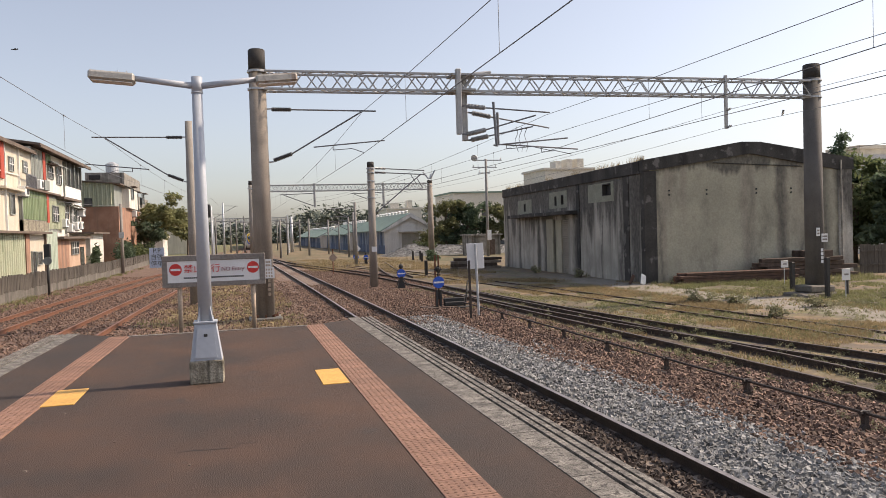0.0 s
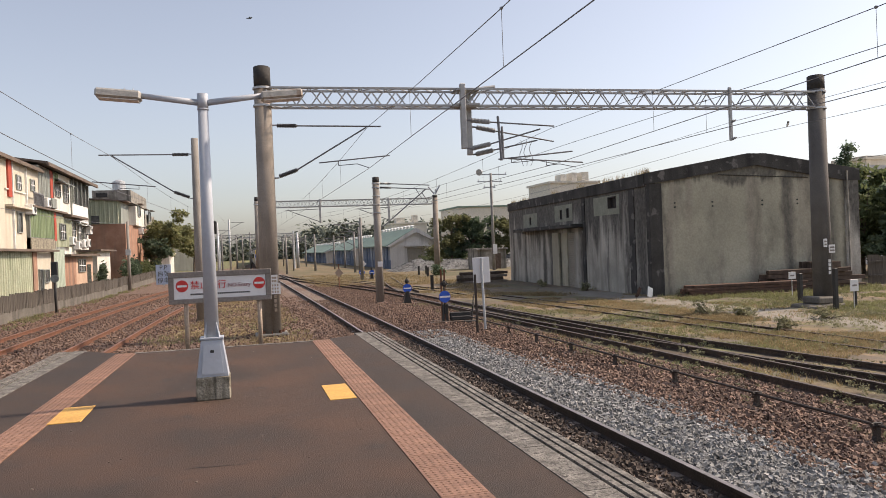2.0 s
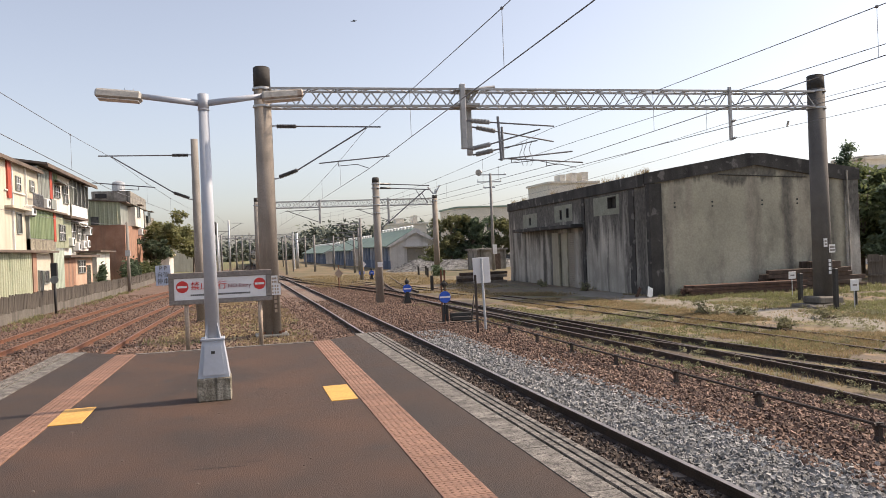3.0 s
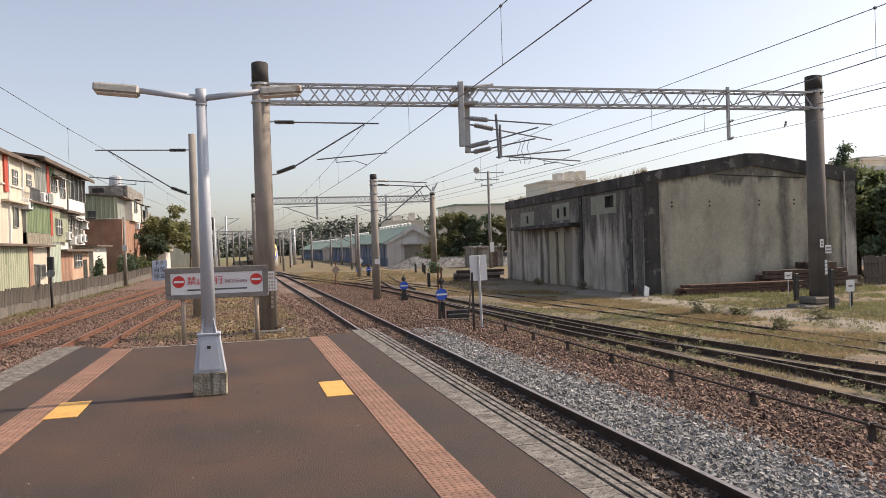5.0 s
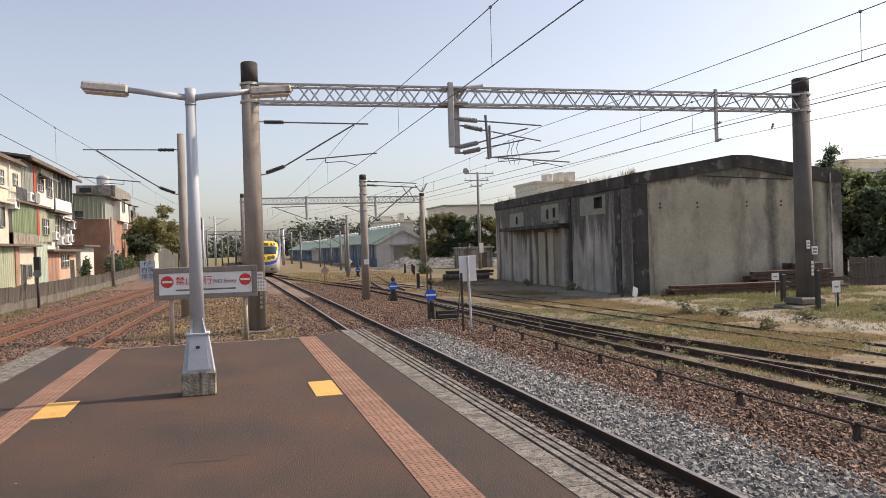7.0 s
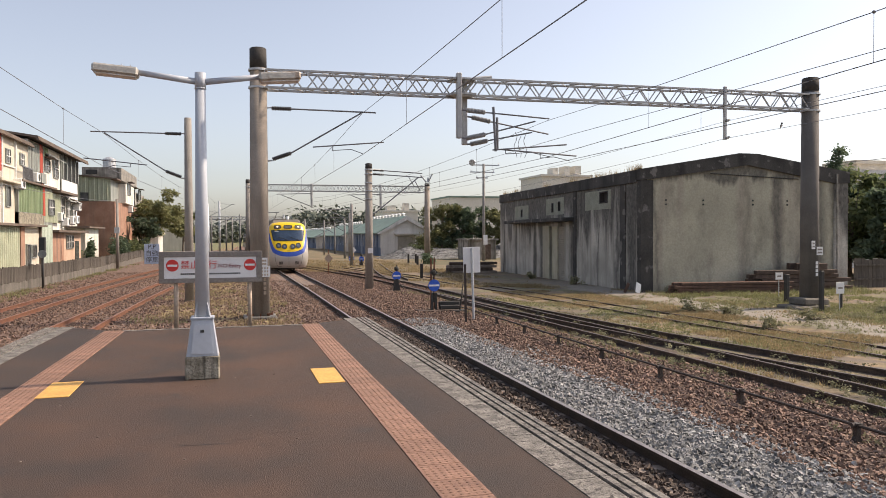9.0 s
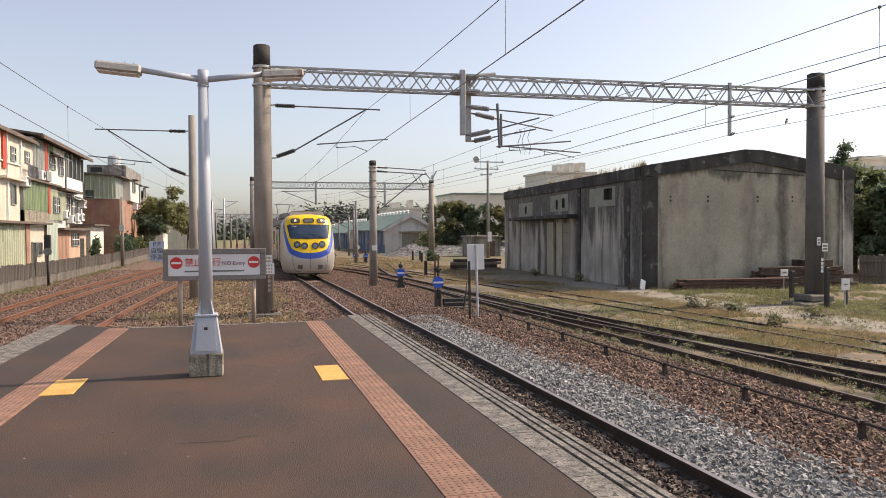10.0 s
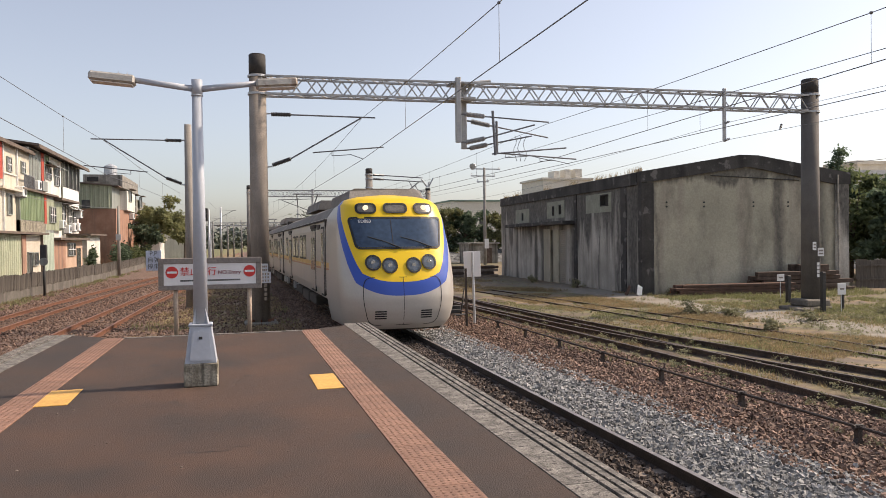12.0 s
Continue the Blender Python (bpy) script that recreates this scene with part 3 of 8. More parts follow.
# ---------------------------------------------------------------- overhead line
def round_pole(name, x, y, top, r0, r1, label, material=None, cap=0.0, z0=None, category="pole", group="", lean=0.0):
    z0 = ground_z(x, y) if z0 is None else z0
    t = thing(name, (x, y, z0), label, category, group)
    h = top - z0
    bm = bmesh.new()
    tube(bm, (0, 0, -0.2), (0, 0, h - cap), r0, r1 + (r0 - r1) * cap / h, 20)
    part("shaft", bm, material or (M["pillar"] if r0 > 0.28 else M["polegrey"]), t, smooth=True)
    if cap:
        bm = bmesh.new()
        tube(bm, (0, 0, h - cap), (0, 0, h - 0.03), r1 + (r0 - r1) * cap / h + 0.004, r1 + 0.004, 20)
        tube(bm, (0, 0, h - 0.03), (0, 0, h), r1 + 0.004, r1 - 0.03, 20)
        part("cap", bm, M["darkpillar"], t, "blackened top end", smooth=True)
    return t


def insulator(bm, a, b, n=8, r=0.075):
    a, b = Vector(a), Vector(b)
    n = n * 3 // 2 if n > 4 else n
    tube(bm, a, b, r * 0.62, r * 0.62, 8)
    for i in range(n):
        c = a.lerp(b, (i + 0.7) / (n + 0.4))
        d = (b - a).normalized() * 0.018
        tube(bm, c - d, c + d, r, r * 0.7, 10)


def cantilever(parent, s, x0, z_top, z_low, reach, mat_i=None):
    """A hinged bracket that holds the wires: top tube, sloping strut, registration arm, steady arm."""
    mat_i = mat_i or M["insul"]
    br = new("bracket")
    br.parent = parent
    br.empty_display_size = 0.1
    k = reach / 3.55
    def P(x, z):
        return (s * (x0 + x * k), 0, z)
    bm = bmesh.new()
    insulator(bm, P(0.08, z_top), P(0.72, z_top))
    part("insulator", bm, mat_i, br, smooth=True)
    bm = bmesh.new()
    q = (z_top - z_low) / 2.75
    insulator(bm, P(0.10, z_low + 0.06), P(0.70, z_low + 0.06 + 0.6 * k * 0.62 * q))
    part("insulator", bm, mat_i, br, smooth=True)
    bm = bmesh.new()
    tube(bm, P(0.7, z_top), P(3.55, z_top - 0.01), 0.024, 0.024, 8)
    part("top_tube", bm, M["wire"], br)
    bm = bmesh.new()
    tube(bm, P(0.7, z_low + 0.06 + 0.6 * k * 0.62 * q), P(3.05, z_top - 0.04), 0.024, 0.024, 8)
    part("strut", bm, M["wire"], br)
    bm = bmesh.new()
    z1 = z_low + 0.06 + 1.27 * k * 0.62 * q
    tube(bm, P(1.42, z1 - 0.03), P(3.82, z1 + 0.19), 0.02, 0.02, 8)
    part("registration_arm", bm, M["wire"], br)
    bm = bmesh.new()
    tube(bm, P(2.06, z1 + 0.02), P(2.06, z1 - 0.12), 0.014, 0.014, 6)
    tube(bm, P(2.06, z1 - 0.12), P(2.7, z1 - 0.07), 0.012, 0.012, 6)
    tube(bm, P(2.7, z1 - 0.07), P(3.1, z1 - 0.2), 0.012, 0.012, 6)
    part("steady_arm", bm, M["wire"], br)
    for z in (z_top, z_low):
        bm = bmesh.new()
        tube(bm, P(-0.18, z), P(0.10, z + 0.02), 0.03, 0.022, 8)
        box(bm, s * (x0 - 0.22 * k) - 0.03, s * (x0 - 0.22 * k) + 0.03, -0.09, 0.09, z - 0.04, z + 0.04)
        part("hinge", bm, M["galv"], br)
    return br


def truss_beam(parent, a, b, depth, width, panels, r=0.034):
    """A square lattice beam from a to b (undersides of its ends)."""
    a, b = Vector(a), Vector(b)
    length = (b - a).length
    rz = math.atan2(b.y - a.y, b.x - a.x)
    ry = -math.asin((b.z - a.z) / length)
    beam = new("lattice_beam")
    beam.parent = parent
    beam.empty_display_size = 0.1
    beam.matrix_basis = Matrix.Translation(a) @ Euler((0, ry, rz)).to_matrix().to_4x4()
    for y in (-width / 2, width / 2):
        for z in (0, depth):
            bm = bmesh.new()
            box(bm, 0, length, y - r, y + r, z - r, z + r, 0.006)
            part("chord", bm, M["truss"], beam)
    step = length / panels
    def bar(p, q, rr):
        bm = bmesh.new()
        tube(bm, p, q, rr, rr, 6)
        bmesh.ops.recalc_face_normals(bm, faces=bm.faces)
        me = bpy.data.meshes.new("brace")
        bm.to_mesh(me)
        bm.free()
        me.materials.append(M["truss"])
        return me
    up = bar((0, 0, 0), (step / 2, 0, depth), r * 0.62)
    dn = bar((step / 2, 0, depth), (step, 0, 0), r * 0.62)
    fl = bar((0, -width / 2, 0), (step / 2, width / 2, 0), r * 0.5)
    fr = bar((step / 2, width / 2, 0), (step, -width / 2, 0), r * 0.5)
    for i in range(panels):
        for y, sh in ((-width / 2, 0), (width / 2, 0.5 * step if i < panels - 1 else 0)):
            for me in (up, dn):
                shared("brace", me, pose(i * step + sh, y, 0), beam)
        for z in (0, depth):
            for me in (fl, fr):
                shared("brace", me, pose(i * step, 0, z), beam)
    return beam


def band(parent, z, r, tz=0.06):
    bm = bmesh.new()
    tube(bm, (0, 0, z - tz / 2), (0, 0, z + tz / 2), r, r, 20)
    part("clamp_band", bm, M["galv"], parent)


PL, PR = (0.865, 23.9), (20.4, 22.8)


def gantry_y(x):
    return PL[1] + (PR[1] - PL[1]) * (x - PL[0]) / (PR[0] - PL[0])


def build_gantry():
    left = round_pole("gantry_pole", *PL, 7.2, 0.295, 0.25, "thick brown concrete pole with a blackened top", cap=0.62, z0=-1.06, group="gantry poles")
    zl = left.location.z
    for z in (6.52, 5.98):
        band(left, z - zl, 0.30)
    cantilever(left, 1, 0.32, 5.38 - zl, 3.74 - zl, 3.35)
    # enamel plates and painted characters on the shaft, unreadable small writing as bars
    for dz, w, h, n in ((1.05, 0.2, 0.26, 2), (0.72, 0.28, 0.34, 3)):
        bm = bmesh.new()
        z = dz - zl + (-0.55)
        box(bm, 0.02, 0.02 + w, -0.325, -0.31, z, z + h)
        pl = part("number_plate", bm, M["board"], left, "small white enamel plate")
        for i in range(n):
            for j in range(3):
                bm = bmesh.new()
                box(bm, 0.045 + j * (w - 0.05) / 3, 0.045 + j * (w - 0.05) / 3 + 0.04, -0.328, -0.3255, z + 0.04 + i * 0.1, z + 0.1 + i * 0.1)
                part("bar", bm, M["signpost"], pl)
    for i in range(4):
        bm = bmesh.new()
        box(bm, 0.10, 0.18, -0.298, -0.288, 0.05 - 0.14 * i - zl, 0.15 - 0.14 * i - zl)
        part("painted_mark", bm, M["signpost"], left)
    bm = bmesh.new()
    box(bm, -0.5, 0.5, -0.5, 0.45, -0.25, 0.03, 0.03)
    part("footing", bm, M["concrete"], left)
    bm = bmesh.new()
    for i in range(8):
        a = radians(45 * i)
        tube(bm, (0.37 * math.cos(a), 0.37 * math.sin(a), 0.02), (0.37 * math.cos(a), 0.37 * math.sin(a), 0.12), 0.022, 0.022, 6)
        box(bm, 0.27, 0.40, -0.012, 0.012, 0.03, 0.1, 0, pose(0, 0, 0, 0, 0, 45 * i))
    tagged(part("anchor_bolts", bm, M["rust"], left), kind="stuff")
    right = round_pole("gantry_pole", *PR, 7.1, 0.335, 0.29, "grey concrete pole with a blackened top", M["greypillar"], cap=0.5, z0=-1.3, group="gantry poles")
    zr = right.location.z
    for z in (6.50, 5.9):
        band(right, z - zr, 0.34)
    for x, z, w, h in ((-0.22, 0.88, 0.15, 0.30), (0.0, 0.66, 0.26, 0.30)):
        bm = bmesh.new()
        box(bm, x, x + w, -0.36, -0.345, z - zr, z + h - zr)
        pl = part("number_plate", bm, M["board"], right, "small white enamel plate")
        for i in range(2):
            bm = bmesh.new()
            box(bm, x + 0.03, x + w - 0.03, -0.364, -0.3605, z + 0.06 + 0.11 * i - zr, z + 0.12 + 0.11 * i - zr)
            part("bar", bm, M["signframe"], pl)
    for i in range(4):
        bm = bmesh.new()
        box(bm, -0.03, 0.07, -0.352, -0.337, 0.32 - 0.14 * i - zr, 0.43 - 0.14 * i - zr)
        part("painted_mark", bm, M["board"], right)
    bm = bmesh.new()
    box(bm, -1.15, 0.42, -0.62, 0.35, -0.1, 0.16, 0.05)
    box(bm, -0.78, 0.38, -0.55, 0.25, 0.14, 0.40, 0.05, pose(0, 0, 0, 0, 2, 5))
    box(bm, -1.3, -0.75, -0.75, -0.2, -0.05, 0.26, 0.06, pose(0, 0, 0, 4, -5, 12))
    part("footing", bm, M["basewall"], right, "broken concrete footing")

    g = thing("overhead_gantry", (0, 0, 0), "grey lattice steel gantry spanning the tracks", "gantry")
    truss_beam(g, (PL[0] + 0.22, gantry_y(1.1), 5.97), (PR[0] - 0.25, gantry_y(20.1), 5.93), 0.54, 0.5, 24)
    # two drop posts with brackets for the yard tracks
    for x, dy, z0, z1 in ((7.12, -0.32, 4.55, 6.65), (7.50, 0.32, 4.42, 6.5)):
        bm = bmesh.new()
        box(bm, x - 0.085, x + 0.085, gantry_y(x) + dy - 0.085, gantry_y(x) + dy + 0.085, z0, z1, 0.02)
        part("drop_post", bm, M["truss"], g)
        for z in (6.0, 6.48):
            bm = bmesh.new()
            box(bm, x - 0.2, x + 0.2, gantry_y(x) - 0.35, gantry_y(x) + 0.35, z - 0.03, z + 0.03)
            part("clamp_plate", bm, M["truss"], g)
    x = 16.72
    bm = bmesh.new()
    box(bm, x - 0.05, x + 0.05, gantry_y(x) - 0.33, gantry_y(x) - 0.23, 4.74, 6.6, 0.01)
    part("drop_post", bm, M["truss"], g)
    bm = bmesh.new()
    insulator(bm, (x, gantry_y(x) - 0.34, 4.78), (x + 0.16, gantry_y(x) - 0.34, 4.84), 2, 0.05)
    part("insulator", bm, M["insulgrey"], g)
    bm = bmesh.new()
    insulator(bm, (x, gantry_y(x) - 0.34, 5.38), (x + 0.16, gantry_y(x) - 0.34, 5.44), 2, 0.05)
    part("insulator", bm, M["insulgrey"], g)
    bm = bmesh.new()
    yb = gantry_y(7.5)
    tube(bm, (7.35, yb - 0.1, 6.05), (7.75, yb - 0.1, 6.55), 0.05, 0.05, 8)
    tube(bm, (7.75, yb - 0.1, 6.55), (8.3, yb - 0.1, 6.62), 0.05, 0.05, 8)
    part("knee_brace", bm, M["truss"], g)
    for dy, pts in ((-0.32, ((7.2, 5.46, 7.35, 5.46, 8.0, 5.41, 10.25, 5.29), (7.2, 4.56, 7.35, 4.55, 8.0, 4.70, 9.75, 5.19), (8.25, 4.2, 10.88, 4.45), (8.28, 5.60, 8.36, 4.16), (8.7, 4.22, 8.7, 4.08, 9.6, 4.16, 10.3, 4.02))),
                    (0.32, ((7.58, 5.36, 7.75, 5.34, 8.4, 5.22, 10.5, 4.87), (7.58, 4.44, 7.7, 4.45, 8.3, 4.58, 9.9, 4.91), (8.6, 4.31, 11.55, 4.15), (8.64, 5.37, 8.65, 4.28), (10.2, 4.22, 10.2, 4.05, 10.7, 4.10, 11.3, 3.98)))):
        y = gantry_y(8) + dy
        for kind, p in zip(("top_tube", "strut", "registration_arm", "bracket_post", "steady_arm"), pts):
            P = [(p[i], y, p[i + 1]) for i in range(0, len(p), 2)]
            if kind in ("top_tube", "strut"):
                bm = bmesh.new()
                insulator(bm, P[1], P[2], 9, 0.085)
                part("insulator", bm, M["insulgrey"], g, smooth=True)
                bm = bmesh.new()
                tube(bm, P[0], P[1], 0.03, 0.03, 6)
                tube(bm, P[2], P[3], 0.024, 0.024, 8)
            else:
                bm = bmesh.new()
                rr = 0.045 if kind == "bracket_post" else (0.024 if kind == "registration_arm" else 0.012)
                for u, v in zip(P, P[1:]):
                    tube(bm, u, v, rr, rr, 8)
            part(kind, bm, M["wire"], g)
    for i, x in enumerate((9.15, 9.3, 9.5)):
        pts = [(x + 0.06 * math.sin(k * 1.3 + i), gantry_y(9), 4.85 - 0.14 * k) for k in range(7)]
        ob = strand("jumper_cable", pts, 0.010, M["wire"], g)

    # second gantry farther down the line
    a = round_pole("gantry_pole", 1.75, 76.5, 6.95, 0.26, 0.2, "grey concrete pole of a distant gantry", cap=0.4, group="gantry poles")
    b = round_pole("gantry_pole", 19.85, 76.0, 6.8, 0.33, 0.26, "grey concrete pole of a distant gantry", cap=0.3, group="gantry poles")
    for p in (a, b):
        band(p, 6.2 - p.location.z, 0.3)
    g2 = thing("overhead_gantry", (0, 0, 0), "grey lattice steel gantry spanning the distant tracks", "gantry")
    truss_beam(g2, (1.95, 76.5, 5.85), (19.6, 76.05, 5.85), 0.62, 0.5, 24, 0.045)
    for x in (7.9, 14.9):
        bm = bmesh.new()
        box(bm, x - 0.1, x + 0.1, 75.8, 76.0, 4.2, 6.6, 0.02)
        part("drop_post", bm, M["truss"], g2)
        bm = bmesh.new()
        tube(bm, (x, 75.9, 5.6), (x - 3.4, 75.9, 5.5), 0.035, 0.035, 6)
        part("top_tube", bm, M["wire"], g2)
        bm = bmesh.new()
        tube(bm, (x, 75.9, 4.3), (x - 3.0, 75.9, 5.45), 0.035, 0.035, 6)
        part("strut", bm, M["wire"], g2)
    g3 = thing("overhead_gantry", (0, 0, 0), "far grey lattice gantry where the lines draw together", "gantry")
    for x in (-3.4, 9.2):
        bm = bmesh.new()
        tube(bm, (x, 135, -1.8), (x, 135, 5.07), 0.2, 0.16, 10)
        part("post", bm, M["galv"], g3)
    truss_beam(g3, (-3.4, 135, 4.17), (9.2, 135, 4.17), 0.5, 0.5, 14, 0.05)
    zb = b.location.z
    for s, dz in ((-0.7, 0.75), (0.55, 0.9), (0.1, 0.5)):
        bm = bmesh.new()
        tube(bm, (0.15 * s, -0.1, 6.9 - zb), (s, -0.1, 6.9 + dz - zb), 0.08, 0.08, 6)
        part("horn", bm, M["galv"], b)
    # other poles
    p2 = round_pole("line_pole", -1.56, 31.2, 6.06, 0.18, 0.135, "slender grey concrete line pole with a wire bracket", group="line poles")
    cantilever(p2, -1, 0.17, 5.43 - p2.location.z, 3.68 - p2.location.z, 3.35)
    c = round_pole("line_pole", 6.55, 36.4, 4.94, 0.205, 0.165, "grey concrete line pole with feeder arms", cap=0.25, group="line poles")
    zc = c.location.z
    for z in (4.62, 4.42):
        bm = bmesh.new()
        insulator(bm, (0.2, 0, z - zc), (0.75, 0, z - 0.02 - zc), 6, 0.06)
        part("insulator", bm, M["insul"], c)
        bm = bmesh.new()
        tube(bm, (0.75, 0, z - 0.02 - zc), (2.7, 0, z - 0.12 - zc), 0.025, 0.025, 6)
        part("feeder_arm", bm, M["wire"], c)
    for z in (4.62, 4.42, 4.0, 3.6, 3.2):
        band(c, z - zc, 0.21, 0.04)
    bm = bmesh.new()
    tube(bm, (0.1, 0, 2.35 - zc), (2.5, 0, 4.3 - zc), 0.028, 0.028, 6)
    part("strut", bm, M["wire"], c)
    for x, z in ((2.0, 4.32), (2.3, 4.15)):
        bm = bmesh.new()
        tube(bm, (x, 0, z - zc), (x + 0.3, 0, z - 0.5 - zc), 0.02, 0.02, 6)
        part("hanger", bm, M["wire"], c)
    bm = bmesh.new()
    box(bm, -0.1, 0.14, -0.225, -0.21, 0.55 - zc, 0.8 - zc)
    part("number_plate", bm, M["board"], c, "small white plate")
    for x, y, top, r in ((11.05, 70.4, 4.4, 0.16), (15.1, 98, 4.3, 0.17), (14.6, 99, 3.7, 0.15), (10.8, 113.6, 3.9, 0.17), (10.2, 140, 4.9, 0.3), (5.9, 101.4, 3.6, 0.14),
                         (14.45, 120, 3.8, 0.14), (16.8, 125, 3.5, 0.14), (-1.7, 140, 7.6, 0.2), (-0.6, 151, 5.1, 0.17), (-4.1, 130, 5.9, 0.17), (1.9, 146, 5.4, 0.17), (-2.6, 118, 4.4, 0.13), (12.5, 150, 4.6, 0.16), (7.9, 118, 4.2, 0.12), (0.4, 120, 4.2, 0.12), (8.7, 160, 4.4, 0.14)):
        p = round_pole("line_pole", x, y, top, r, r * 0.75, "distant weathered line pole beside the tracks", group="line poles", material=M["darkpole"] if r < 0.18 else M["galv"])
        bm = bmesh.new()
        h = top - p.location.z
        s = -1 if x > 6 else 1
        tube(bm, (0, 0, h - 0.5), (2.6 * s, 0, h - 0.6), 0.04, 0.04, 5)
        part("top_tube", bm, M["wire"], p)
        bm = bmesh.new()
        tube(bm, (0, 0, h - 1.8), (2.2 * s, 0, h - 0.6), 0.04, 0.04, 5)
        part("strut", bm, M["wire"], p)


M["basewall"] = mat("old_base_wall", (0.12, 0.108, 0.092), (0.20, 0.182, 0.155), 1.5, 20, 0.9, bump=0.4, streak=(0.08, 0.07, 0.06))
M["darkpole"] = mat("dark_pole", (0.20, 0.192, 0.182), (0.28, 0.27, 0.255), 2, 20, 0.85)
build_gantry()


def catenary(name, label, supports, zc, zm, sag=0.75, step=6.5):
    """Contact wire and messenger wire over (x, y) supports, with droppers."""
    t = thing(name, label=label, category="wire")
    con, mes = [], []
    for (xa, ya), (xb, yb) in zip(supports, supports[1:]):
        n = max(2, int(abs(yb - ya) / step))
        for i in range(n + 1):
            u = i / n
            x, y = xa + (xb - xa) * u, ya + (yb - ya) * u
            con.append((x, y, zc - 0.002 * max(0, y - 15)))
            mes.append((x, y, zm - 4 * sag * u * (1 - u) - 0.002 * max(0, y - 15)))
            if 0 < i < n:
                bm = bmesh.new()
                tube(bm, con[-1], mes[-1], 0.005, 0.005, 4)
                part("dropper", bm, M["wire"], t)
                bm = bmesh.new()
                ball(bm, mes[-1], 0.03, 1)
                part("clamp", bm, M["wire"], t)
    strand("contact_wire", con, 0.009, M["wire"], t)
    strand("messenger_wire", mes, 0.008, M["wire"], t)


catenary("catenary_wire", "thin dark contact wire hung below a messenger wire", [(3.1, -30), (4.1, 23.9), (3.7, 76), (4.1, 130)], 4.04, 5.36, 0.60)
catenary("catenary_wire", "thin dark contact wire hung below a messenger wire", [(-4.75, -26), (-4.62, 31.2), (-2.0, 76), (1.0, 120)], 4.13, 5.40, 0.55)
catenary("catenary_wire", "thin dark contact wire hung below a messenger wire", [(7.5, -26), (10.25, 23.4), (7.9, 76), (4.5, 125)], 4.05, 5.27, 0.55)
catenary("catenary_wire", "thin dark contact wire hung below a messenger wire", [(11.8, -26), (11.25, 23.4), (9.6, 60), (7.9, 76)], 4.02, 4.87, 0.12)


def line_wire(label, pts, r=0.007):
    tagged(strand("feeder_wire", pts, r, M["wire"]), label, "wire")


def sagged(a, b, sag, n=14):
    a, b = Vector(a), Vector(b)
    return [a.lerp(b, i / n) - Vector((0, 0, 4 * sag * (i / n) * (1 - i / n))) for i in range(n + 1)]


line_wire("thin feeder wire under the gantry", sagged((16.7, -25, 4.95), (16.72, 22.6, 4.78), 0.12) + sagged((16.72, 22.6, 4.78), (14.9, 76, 4.4), 0.5)[1:])
line_wire("thin feeder wire under the gantry", sagged((16.7, -25, 5.55), (16.72, 22.6, 5.38), 0.10) + sagged((16.72, 22.6, 5.38), (14.9, 76, 5.3), 0.5)[1:])
line_wire("loose cable from the warehouse roof", sagged((30.3, 32.0, 5.1), (46, 20, 9.5), 0.9), 0.014)
line_wire("thin wire along the fence poles", sagged((-9.2, 68.8, 4.4), (-9.6, 10, 4.2), 0.6), 0.012)


